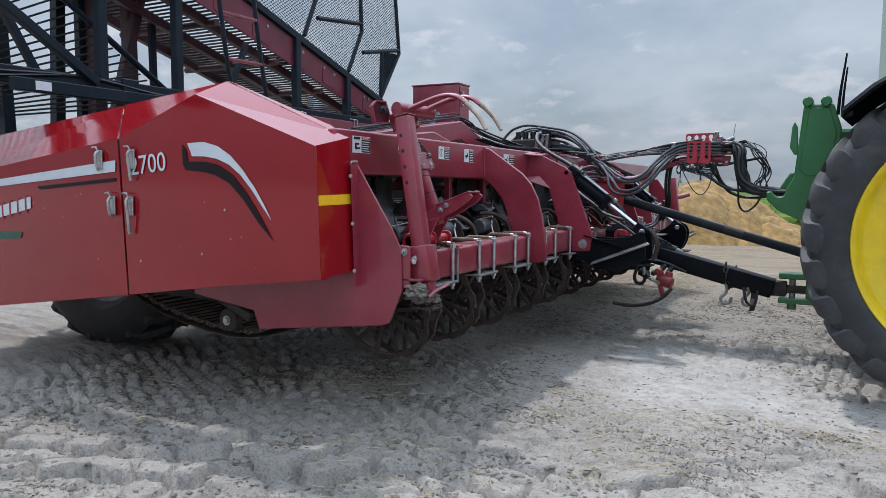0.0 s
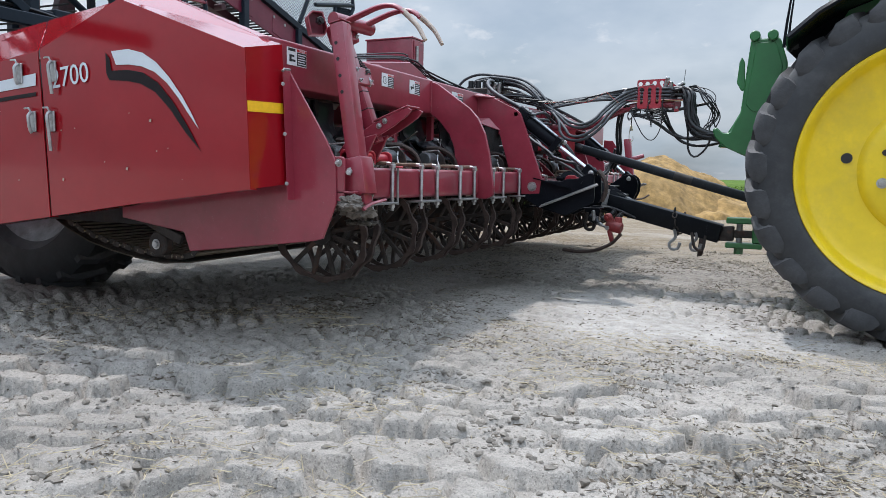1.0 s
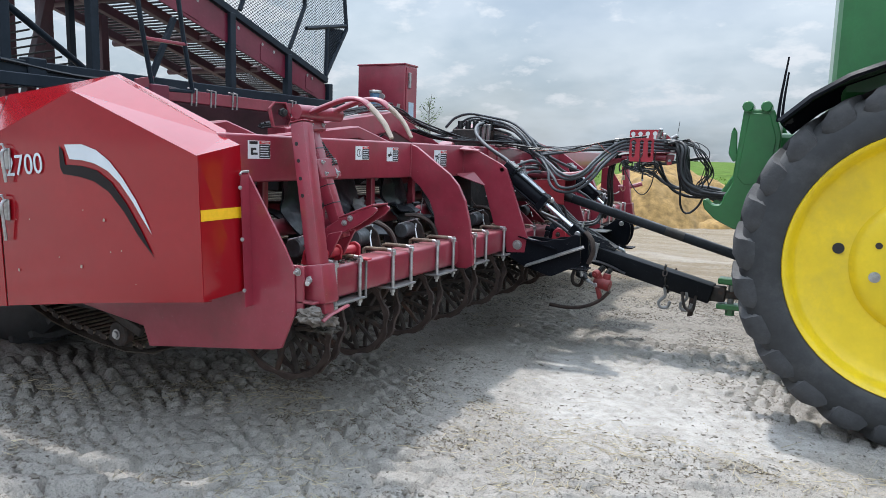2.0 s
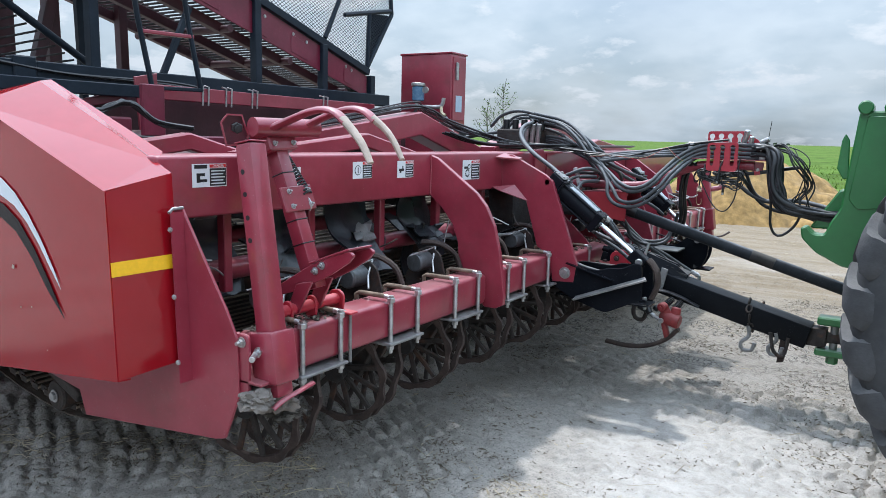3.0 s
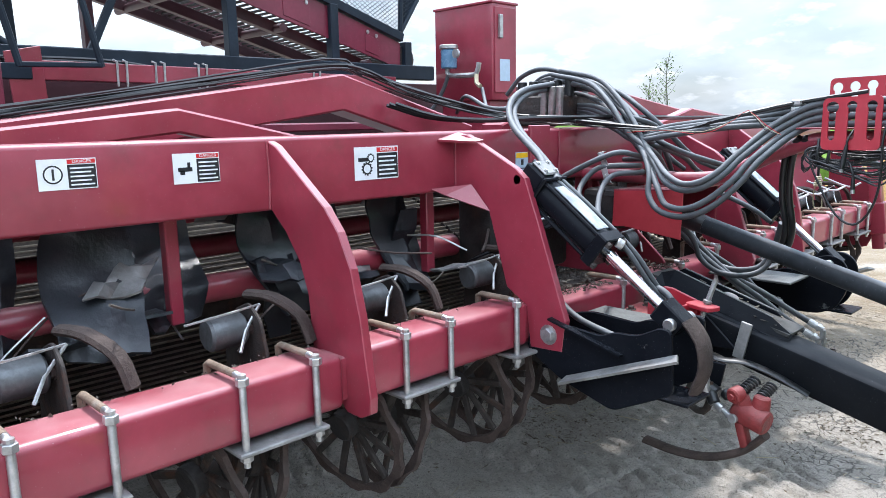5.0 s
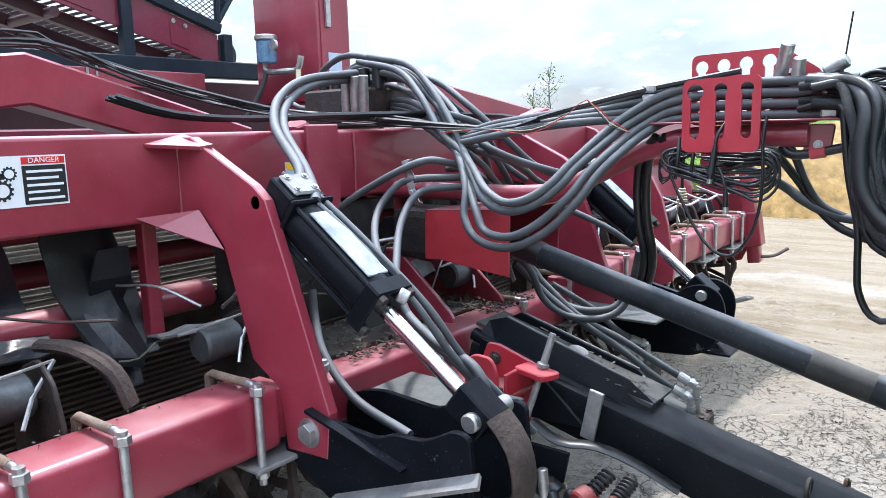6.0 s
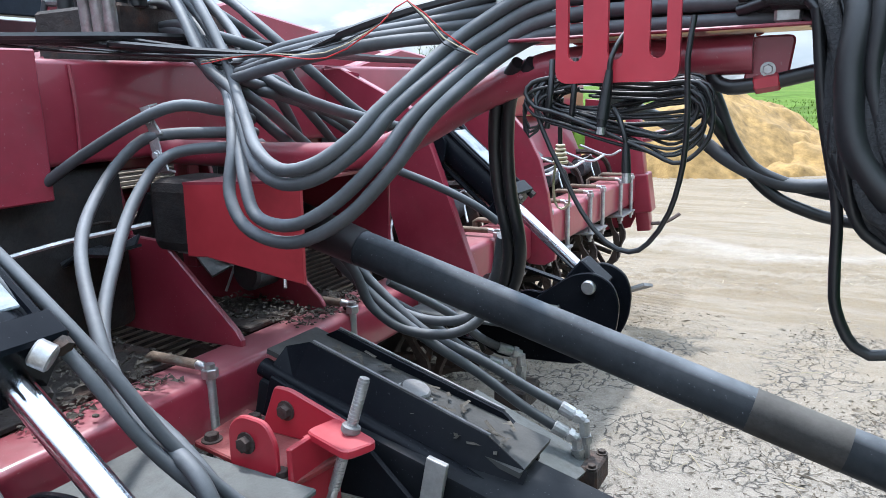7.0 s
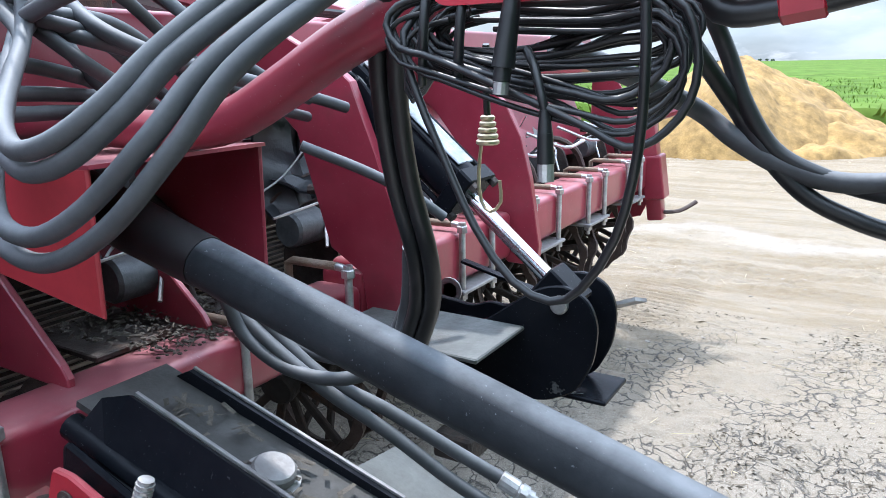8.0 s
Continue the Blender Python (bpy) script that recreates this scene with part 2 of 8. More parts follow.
LITTER = material("leaf_litter", (0.095, 0.082, 0.066), 0.95, vary=0.5, scale=30, bump=0.6, bump_scale=80, island=0.6)
# ---- mesh helpers ----
ORIGIN = {}


def mesh_of(bm, name, mat, smooth=False):
    me = bpy.data.meshes.new(name)
    bmesh.ops.recalc_face_normals(bm, faces=bm.faces)
    bm.to_mesh(me)
    bm.free()
    me.materials.append(mat)
    if smooth:
        for p in me.polygons:
            p.use_smooth = True
        me.set_sharp_from_angle(angle=radians(38))
    return me


def thing(name, label, category, base=(0, 0, 0), group="", kind=""):
    ob = new(name)
    ob.location = base
    ORIGIN[ob] = Vector(base)
    return tagged(ob, label, category, group, kind)


def part(name, bm, mat, parent, label="", smooth=False):
    """One mesh under a thing or a part; the bmesh is in world metres."""
    o = ORIGIN[parent]
    bmesh.ops.translate(bm, vec=-o, verts=bm.verts)
    ob = new(name, mesh_of(bm, name, mat, smooth))
    ob.parent = parent
    ORIGIN[ob] = o
    return tagged(ob, label)


def solid(name, bm, mat, label, category, base=(0, 0, 0), group="", kind="", smooth=False):
    """A thing that is one mesh."""
    bmesh.ops.translate(bm, vec=-Vector(base), verts=bm.verts)
    ob = new(name, mesh_of(bm, name, mat, smooth))
    ob.location = base
    ORIGIN[ob] = Vector(base)
    return tagged(ob, label, category, group, kind)


def twin(ob, dx=0.0, dy=0.0, dz=0.0, parent=None):
    """The same part once more, shifted; its own parts go along."""
    def one(o, p, shift):
        c = o.copy()
        scene.collection.objects.link(c)
        c.parent = p
        if shift:
            c.location = Vector(o.location) + Vector((dx, dy, dz))
        ORIGIN[c] = ORIGIN[o]
        for k in list(o.children):
            one(k, c, False)
        return c
    return one(ob, parent or ob.parent, True)


def B():
    return bmesh.new()


def merge(bm, other, m=None):
    me = bpy.data.meshes.new("tmp")
    other.to_mesh(me)
    other.free()
    if m is not None:
        me.transform(m)
    bm.from_mesh(me)
    bpy.data.meshes.remove(me)
    return bm


def box(bm, lo, hi, bevel=0.004, seg=1, m=None):
    b = B()
    bmesh.ops.create_cube(b, size=1.0)
    c = [(a + d) / 2 for a, d in zip(lo, hi)]
    s = [abs(d - a) for a, d in zip(lo, hi)]
    bmesh.ops.transform(b, matrix=Matrix.LocRotScale(c, None, s), verts=b.verts)
    if bevel:
        bmesh.ops.bevel(b, geom=b.edges[:], offset=min(bevel, min(s) * 0.45), segments=seg, affect="EDGES", profile=0.5)
    return merge(bm, b, m)


def frame_of(p0, p1, up=(0, 0, 1)):
    """A matrix whose z runs from p0 to p1, at p0."""
    z = (Vector(p1) - Vector(p0)).normalized()
    u = Vector(up)
    if abs(z.dot(u)) > 0.98:
        u = Vector((1, 0, 0))
    x = u.cross(z).normalized()
    y = z.cross(x)
    return Matrix.Translation(p0) @ Matrix((x, y, z)).transposed().to_4x4()


def beam(bm, p0, p1, w, h, bevel=0.006, up=(0, 0, 1), seg=2):
    """A square bar from p0 to p1: w across, h in the direction of up."""
    L = (Vector(p1) - Vector(p0)).length
    return box(bm, (-w / 2, -h / 2, 0), (w / 2, h / 2, L), bevel, seg, frame_of(p0, p1, up))


def cyl(bm, p0, p1, r, r2=None, n=16, bevel=0.0):
    L = (Vector(p1) - Vector(p0)).length
    b = B()
    bmesh.ops.create_cone(b, cap_ends=True, segments=n, radius1=r, radius2=r if r2 is None else r2, depth=L)
    bmesh.ops.translate(b, vec=(0, 0, L / 2), verts=b.verts)
    if bevel:
        rim = [e for e in b.edges if len(e.link_faces) == 2 and any(len(f.verts) > 4 for f in e.link_faces)]
        bmesh.ops.bevel(b, geom=rim, offset=bevel, segments=1, affect="EDGES")
    return merge(bm, b, frame_of(p0, p1))


def smooth_line(pts, step=0.03):
    """Points along a soft curve through pts."""
    p = [Vector(q) for q in pts]
    if len(p) < 3:
        return p
    e = [p[0] * 2 - p[1], *p, p[-1] * 2 - p[-2]]
    out = []
    for i in range(1, len(e) - 2):
        a, b_, c, d = e[i - 1:i + 3]
        n = max(2, min(14, int((c - b_).length / step)))
        for k in range(n):
            t = k / n
            out.append(0.5 * ((2 * b_) + (c - a) * t + (2 * a - 5 * b_ + 4 * c - d) * t * t + (3 * b_ - a - 3 * c + d) * t ** 3))
    return out + [p[-1]]


def tube(bm, pts, r, n=8, step=0.03, flat=1.0, taper=None, soft=True):
    """A round (or flattened) bar swept along a soft curve."""
    line = smooth_line(pts, step) if soft else [Vector(q) for q in pts]
    rings, side = [], None
    for i, q in enumerate(line):
        d = (line[min(i + 1, len(line) - 1)] - line[max(i - 1, 0)]).normalized()
        if side is None:
            side = d.orthogonal().normalized() if abs(d.z) > 0.95 else Vector((0, 0, 1)).cross(d).normalized()
        side = (side - d * side.dot(d)).normalized()
        up = d.cross(side)
        k = r if taper is None else r * (1 + (taper - 1) * i / (len(line) - 1))
        rings.append([bm.verts.new(q + k * (math.cos(a) * side + flat * math.sin(a) * up)) for a in (2 * math.pi * j / n for j in range(n))])
    for a, c in zip(rings, rings[1:]):
        for j in range(n):
            bm.faces.new((a[j], a[(j + 1) % n], c[(j + 1) % n], c[j]))
    bm.faces.new(rings[0][::-1]), bm.faces.new(rings[-1])
    return bm


def plate(bm, outline, axis, at, thick, bevel=0.003, holes=()):
    """A sheet cut to an outline. axis 'y': outline is (x, z) and the sheet spans y = at .. at + thick; 'x': (y, z); 'z': (x, y)."""
    put = {"y": lambda u, v: (u, at, v), "x": lambda u, v: (at, u, v), "z": lambda u, v: (u, v, at)}[axis]
    way = {"y": (0, thick, 0), "x": (thick, 0, 0), "z": (0, 0, thick)}[axis]
    b = B()
    f = b.faces.new([b.verts.new(put(u, v)) for u, v in outline])
    r = bmesh.ops.extrude_face_region(b, geom=[f])
    bmesh.ops.translate(b, vec=way, verts=[g for g in r["geom"] if isinstance(g, bmesh.types.BMVert)])
    bmesh.ops.recalc_face_normals(b, faces=b.faces)
    if bevel:
        caps = {v for g in b.faces if len(g.verts) == len(outline) for v in g.edges}
        bmesh.ops.bevel(b, geom=list(caps), offset=min(bevel, abs(thick) * 0.4), segments=1, affect="EDGES")
    return merge(bm, b)


def rounded(outline, r, n=4):
    """The same outline with its corners rounded."""
    out, k = [], len(outline)
    for i in range(k):
        a, p, c = (Vector(outline[j % k]) for j in (i - 1, i, i + 1))
        ra = min(r, (a - p).length * 0.45, (c - p).length * 0.45)
        s, e = p + (a - p).normalized() * ra, p + (c - p).normalized() * ra
        for j in range(n + 1):
            t = j / n
            out.append(tuple((1 - t) ** 2 * s + 2 * t * (1 - t) * p + t * t * e))
    return out


def quad_sheet(bm, rows, thick):
    """A folded sheet through rows of points, with a thickness."""
    b = B()
    vs = [[b.verts.new(q) for q in r] for r in rows]
    for r0, r1 in zip(vs, vs[1:]):
        for i in range(len(r0) - 1):
            b.faces.new((r0[i], r0[i + 1], r1[i + 1], r1[i]))
    bmesh.ops.recalc_face_normals(b, faces=b.faces)
    bmesh.ops.solidify(b, geom=b.faces[:], thickness=thick)
    return merge(bm, b)


def hexbolt(bm, p, way, r=0.014, h=0.012, shank=0.0):
    p, d = Vector(p), Vector(way).normalized()
    cyl(bm, p, p + d * 0.003, r * 1.45, n=14)
    cyl(bm, p, p + d * h, r, n=6, bevel=0.001)
    if shank:
        cyl(bm, p, p + d * (h + shank), r * 0.55, n=10)
    return bm


def letters(text, size, m, mat, parent, name, depth=0.0008):
    """Writing with the built-in font, as a thin mesh. m: where it lies, letters along its x, up its y."""
    cu = bpy.data.curves.new(name, "FONT")
    cu.body, cu.size, cu.extrude, cu.align_x, cu.align_y, cu.resolution_u = text, size, depth, "CENTER", "CENTER", 3
    tmp = bpy.data.objects.new(name, cu)
    scene.collection.objects.link(tmp)
    me = bpy.data.meshes.new_from_object(tmp.evaluated_get(bpy.context.evaluated_depsgraph_get()))
    bpy.data.objects.remove(tmp)
    me.transform(Matrix.Translation(-ORIGIN[parent]) @ m)
    me.materials.clear()
    me.materials.append(mat)
    ob = new(name, me)
    ob.parent = parent
    ORIGIN[ob] = ORIGIN[parent]
    return ob


YC = 3.215                                # the machine's middle line


def mirror_y(y):
    return 2 * YC - y
# ---- ground ----
rng = np.random.default_rng(7)


def value_noise(x, y, cell, seed):
    """Smooth noise on a lattice of the given cell, from -1 to 1."""
    g = np.random.default_rng(seed).uniform(-1, 1, (256, 256))
    u, v = x / cell, y / cell
    i, j = np.floor(u).astype(int), np.floor(v).astype(int)
    fu, fv = u - i, v - j
    fu, fv = fu * fu * (3 - 2 * fu), fv * fv * (3 - 2 * fv)
    a, b_ = g[i % 256, j % 256], g[(i + 1) % 256, j % 256]
    c, d = g[i % 256, (j + 1) % 256], g[(i + 1) % 256, (j + 1) % 256]
    return (a * (1 - fu) + b_ * fu) * (1 - fv) + (c * (1 - fu) + d * fu) * fv


def stretch(a, b_, step, far, k=1.22):
    """Coordinates close together from a to b_, further apart beyond."""
    mid = list(np.arange(a, b_ + step / 2, step))
    lo, hi, s = [], [], step
    x, y = mid[0], mid[-1]
    while y < far:
        s *= k
        x, y = x - s, y + s
        lo.append(x), hi.append(y)
    return np.array(lo[::-1] + mid + hi)


def pads(x, y, turn, long, short, seed):
    """Prints of a lugged tyre: staggered proud pads with rounded edges and pressed gaps, from 0 to 1."""
    c, s_ = math.cos(turn), math.sin(turn)
    u = (x * c + y * s_) / long + 0.55 * value_noise(x, y, 0.42, seed) + 0.14 * value_noise(x, y, 0.11, seed + 5)
    v = (y * c - x * s_) / short + 0.62 * value_noise(x, y, 0.47, seed + 1) + 0.18 * value_noise(x, y, 0.10, seed + 6)
    row = np.floor(v)
    u = u + 0.5 * (row % 2) + 0.37 * np.sin(row * 12.9)
    hash_ = np.sin(np.floor(u) * 78.233 + row * 12.9898 + seed) * 43758.5453
    tall = 0.25 + 0.95 * (hash_ - np.floor(hash_))
    du, dv = 0.5 - np.abs(u % 1.0 - 0.5), 0.5 - np.abs(v % 1.0 - 0.5)
    e = np.minimum(du * long, dv * short)
    return np.clip((e - 0.016 + 0.008 * value_noise(x, y, 0.045, seed + 8)) / 0.010, 0, 1) * tall + 0.10 * value_noise(x, y, 0.07, seed + 9)


def crumbs(x, y, cell, seed):
    return np.abs(value_noise(x, y, cell, seed)) - 0.35


def tracks(x, y):
    """Where the tyre prints lie: near lane, middle lane, and how strong."""
    where = np.clip(0.92 + 0.95 * value_noise(x, y, 0.75, 23) + 0.55 * value_noise(x, y, 0.26, 24), 0.08, 1.1)
    lane = y - 0.40 * x
    near = 1 / (1 + np.exp(np.clip((lane + 0.02) * 6.0, -40, 40)))
    mid = (1 - near) / (1 + np.exp(np.clip((lane - 3.4) * 2.0, -40, 40)))
    flat = 0.78 * np.exp(-((x - 1.0) / 1.0) ** 2 - ((y - 1.4) / 1.3) ** 2)
    return near * where, mid * where, flat


def ground_height(x, y):
    h = 0.022 * value_noise(x, y, 1.7, 1) + 0.014 * value_noise(x, y, 0.55, 2)
    near, mid, flat = tracks(x, y)
    big, small = pads(x, y, 0.42, 0.27, 0.165, 31), pads(x, y, -0.55, 0.16, 0.110, 41)
    rough = np.clip(0.75 + 0.8 * value_noise(x, y, 0.9, 9), 0.2, 1.2) * (1 - 0.7 * np.clip(near * np.clip(big, 0, 1), 0, 1))
    h += rough * (0.012 * value_noise(x, y, 0.17, 3) + 0.011 * crumbs(x, y, 0.10, 4) + 0.009 * crumbs(x, y, 0.055, 5) + 0.004 * value_noise(x, y, 0.034, 6))
    h += 0.082 * near * (big - 0.6) + 0.045 * mid * (small - 0.6)
    h *= 1 - flat
    # churned lumps before the pale lane, and the ribbed print of a wide tyre
    churn = np.exp(-((y - 7.75 - 0.10 * x) / 0.45) ** 2) * np.clip(0.4 + value_noise(x, y, 0.6, 71), 0, 1)
    h += churn * (0.060 * np.abs(value_noise(x, y, 0.16, 72)) + 0.045 * np.abs(value_noise(x, y, 0.07, 73)))
    print_ = np.clip(1.2 - np.abs((x + 0.05) / 0.26) ** 4, 0, 1) * np.clip(1.2 - np.abs((y - 7.05) / 0.45) ** 4, 0, 1)
    h += print_ * 0.010 * np.sin((y + 0.15 * x) * 95)
    far = np.clip(1 - (np.hypot(x, y - 2) - 30) / 40, 0, 1)
    return h * far


GX, GY = stretch(-2.6, 3.4, 0.013, 3500, 1.15), stretch(-2.4, 8.8, 0.014, 3500, 1.12)
gx, gy = np.meshgrid(GX, GY, indexing="ij")
gz = ground_height(gx, gy)
nx, ny = gx.shape
me = bpy.data.meshes.new("ground")
idx = np.arange(nx * ny).reshape(nx, ny)
quads = np.stack([idx[:-1, :-1], idx[1:, :-1], idx[1:, 1:], idx[:-1, 1:]], -1).reshape(-1, 4)
me.vertices.add(nx * ny), me.loops.add(quads.size), me.polygons.add(len(quads))
me.vertices.foreach_set("co", np.stack([gx, gy, gz], -1).reshape(-1).astype(np.float32))
me.loops.foreach_set("vertex_index", quads.reshape(-1).astype(np.int32))
me.polygons.foreach_set("loop_start", np.arange(0, quads.size, 4, dtype=np.int32))
me.polygons.foreach_set("use_smooth", np.ones(len(quads), bool))
me.update()


def soil_material():
    m = bpy.data.materials.new("dry_soil")
    m.use_nodes = True
    n, l = m.node_tree.nodes, m.node_tree.links
    b = n["Principled BSDF"]
    b.inputs["Roughness"].default_value = 0.95
    b.inputs["Specular IOR Level"].default_value = 0.15
    geo = n.new("ShaderNodeNewGeometry")

    def tex(kind, s, **kw):
        t = n.new(kind)
        t.inputs["Scale"].default_value = s
        for k, v in kw.items():
            t.inputs[k].default_value = v
        l.new(geo.outputs["Position"], t.inputs["Vector"])
        return t

    def ramp(v, stops):
        r = n.new("ShaderNodeValToRGB")
        for i, (p, c) in enumerate(stops):
            e = r.color_ramp.elements[i] if i < 2 else r.color_ramp.elements.new(p)
            e.position, e.color = p, (*c, 1)
        l.new(v, r.inputs[0])
        return r.outputs[0]

    def mix(f, a, c, kind="MIX"):
        x = n.new("ShaderNodeMix")
        x.data_type, x.blend_type = "RGBA", kind
        for i, v in ((0, f), (6, a), (7, c)):
            if isinstance(v, (int, float)):
                x.inputs[i].default_value = v
            elif isinstance(v, tuple):
                x.inputs[i].default_value = (*v, 1)
            else:
                l.new(v, x.inputs[i])
        return x.outputs[2]

    big = ramp(tex("ShaderNodeTexNoise", 0.9, Detail=6.0).outputs[0], [(0.30, (0.29, 0.265, 0.234)), (0.70, (0.44, 0.405, 0.362))])
    fine = tex("ShaderNodeTexNoise", 26.0, Detail=6.0, Roughness=0.7).outputs[0]
    col = mix(ramp(fine, [(0.46, (0, 0, 0)), (0.76, (0.5, 0.5, 0.5))]), big, (0.24, 0.225, 0.205))
    crumb = tex("ShaderNodeTexVoronoi", 34.0)
    crumb2 = tex("ShaderNodeTexVoronoi", 85.0)
    tint = n.new("ShaderNodeSeparateColor")
    l.new(crumb2.outputs["Color"], tint.inputs[0])
    col = mix(ramp(tint.outputs[0], [(0.10, (0.3, 0.3, 0.3)), (0.45, (0, 0, 0))]), col, (0.20, 0.19, 0.175))
    speck = tex("ShaderNodeTexNoise", 95.0, Detail=3.0).outputs[0]
    col = mix(ramp(speck, [(0.57, (0, 0, 0)), (0.64, (0.65, 0.65, 0.65))]), col, (0.13, 0.118, 0.105))
    straw = tex("ShaderNodeTexNoise", 1.6, Detail=7.0, Roughness=0.72).outputs[0]
    col = mix(ramp(straw, [(0.56, (0, 0, 0)), (0.74, (0.4, 0.4, 0.4))]), col, (0.33, 0.28, 0.20))
    sep = n.new("ShaderNodeSeparateXYZ")
    l.new(geo.outputs["Position"], sep.inputs[0])
    # the trodden yard past the machine is strewn with yellow chaff
    rng_y = n.new("ShaderNodeMapRange")
    l.new(sep.outputs[1], rng_y.inputs[0])
    rng_y.inputs[1].default_value, rng_y.inputs[2].default_value = 4.5, 10.5
    chaff = tex("ShaderNodeTexNoise", 0.55, Detail=8.0, Roughness=0.68).outputs[0]
    mul = n.new("ShaderNodeMath")
    mul.operation = "MULTIPLY"
    l.new(rng_y.outputs[0], mul.inputs[0])
    l.new(ramp(chaff, [(0.34, (0.15, 0.15, 0.15)), (0.60, (0.9, 0.9, 0.9))]), mul.inputs[1])
    col = mix(mul.outputs[0], col, (0.31, 0.24, 0.15))
    def rng_of(v, a, c, lo=0.0, hi=1.0):
        r = n.new("ShaderNodeMapRange")
        r.interpolation_type = "SMOOTHSTEP"
        l.new(v, r.inputs[0])
        for i, q in ((1, a), (2, c), (3, lo), (4, hi)):
            r.inputs[i].default_value = q
        return r.outputs[0]

    def times(a, c):
        x = n.new("ShaderNodeMath")
        x.operation = "MULTIPLY"
        l.new(a, x.inputs[0]), l.new(c, x.inputs[1])
        return x.outputs[0]

    brown = n.new("ShaderNodeMapRange")
    l.new(sep.outputs[1], brown.inputs[0])
    for i, q in ((1, 3.7), (2, 5.8), (3, 0.0), (4, 0.80)):
        brown.inputs[i].default_value = q
    col = mix(brown.outputs[0], col, (0.222, 0.178, 0.123))
    # brown streaks of trampled litter run along the yard
    flow = n.new("ShaderNodeMapping")
    flow.inputs["Scale"].default_value = (0.30, 1.9, 1.0)
    l.new(geo.outputs["Position"], flow.inputs[0])
    streak = n.new("ShaderNodeTexNoise")
    streak.inputs["Scale"].default_value, streak.inputs["Detail"].default_value, streak.inputs["Roughness"].default_value = 1.5, 7.0, 0.68
    l.new(flow.outputs[0], streak.inputs["Vector"])
    col = mix(times(rng_of(streak.outputs[0], 0.45, 0.57, 0.0, 0.85), rng_of(sep.outputs[1], 5.4, 7.4)), col, (0.185, 0.140, 0.088))
    # a white trodden lane crosses the yard
    wob = n.new("ShaderNodeMath")
    wob.operation = "MULTIPLY_ADD"
    l.new(tex("ShaderNodeTexNoise", 0.9, Detail=5.0).outputs[0], wob.inputs[0])
    wob.inputs[1].default_value = 1.3
    l.new(sep.outputs[1], wob.inputs[2])
    lane = times(rng_of(wob.outputs[0], 9.25, 9.6), rng_of(wob.outputs[0], 10.1, 9.75))
    col = mix(times(lane, rng_of(tex("ShaderNodeTexNoise", 2.2, Detail=5.0).outputs[0], 0.3, 0.6, 0.07, 0.33)), col, (0.44, 0.41, 0.37))
    # dried puddle past the tongue: darker silt, cracked
    warp = n.new("ShaderNodeMix")
    warp.data_type, warp.blend_type = "RGBA", "LINEAR_LIGHT"
    warp.inputs[0].default_value = 0.16
    l.new(geo.outputs["Position"], warp.inputs[6])
    l.new(tex("ShaderNodeTexNoise", 4.0, Detail=4.0).outputs[1], warp.inputs[7])
    crack = n.new("ShaderNodeTexVoronoi")
    crack.feature = "DISTANCE_TO_EDGE"
    crack.inputs["Scale"].default_value = 14.0
    l.new(warp.outputs[2], crack.inputs["Vector"])
    edge = n.new("ShaderNodeMath")
    edge.operation = "MULTIPLY_ADD"
    l.new(tex("ShaderNodeTexNoise", 1.4, Detail=4.0).outputs[0], edge.inputs[0])
    edge.inputs[1].default_value = 2.4
    l.new(sep.outputs[1], edge.inputs[2])
    puddle = times(rng_of(edge.outputs[0], 4.6, 5.6), rng_of(edge.outputs[0], 8.6, 7.2))
    col = mix(times(puddle, rng_of(tex("ShaderNodeTexNoise", 3.0, Detail=5.0).outputs[0], 0.3, 0.7, 0.1, 0.35)), col, (0.24, 0.215, 0.18))
    line = rng_of(crack.outputs["Distance"], 0.0, 0.095, 1.0, 0.0)
    crack_on = times(times(line, puddle), rng_of(tex("ShaderNodeTexNoise", 2.3, Detail=3.0).outputs[0], 0.41, 0.53, 0.0, 0.95))
    crack_on = times(crack_on, rng_of(tex("ShaderNodeTexNoise", 21.0, Detail=2.0).outputs[0], 0.30, 0.42))
    col = mix(crack_on, col, (0.045, 0.042, 0.040))
    # a smooth pale drift of dust beside the tongue, widened to lift shaded soil
    def squared(v, at, size):
        x = n.new("ShaderNodeMath")
        x.operation = "MULTIPLY_ADD"
        l.new(v, x.inputs[0])
        x.inputs[1].default_value, x.inputs[2].default_value = 1 / size, -at / size
        return times(x.outputs[0], x.outputs[0])
    ring = n.new("ShaderNodeMath")
    l.new(squared(sep.outputs[0], 1.35, 1.25), ring.inputs[0]), l.new(squared(sep.outputs[1], 2.0, 1.45), ring.inputs[1])
    drift = n.new("ShaderNodeMath")
    drift.operation = "MULTIPLY_ADD"
    l.new(tex("ShaderNodeTexNoise", 2.6, Detail=5.0).outputs[0], drift.inputs[0])
    drift.inputs[1].default_value = 1.6
    l.new(ring.outputs[0], drift.inputs[2])
    pale = rng_of(drift.outputs[0], 1.75, 0.85)
    col = mix(times(pale, rng_of(tex("ShaderNodeTexNoise", 14.0, Detail=6.0).outputs[0], 0.25, 0.6, 0.25, 0.65)), col, (0.58, 0.55, 0.51))
    # mottled crust and damp crumbs
    mott = tex("ShaderNodeTexNoise", 6.5, Detail=9.0, Roughness=0.74).outputs[0]
    col = mix(ramp(mott, [(0.44, (0, 0, 0)), (0.70, (0.42, 0.42, 0.42))]), col, (0.165, 0.148, 0.125))
    speckle = tex("ShaderNodeTexNoise", 230.0, Detail=2.0, Roughness=0.6).outputs[0]
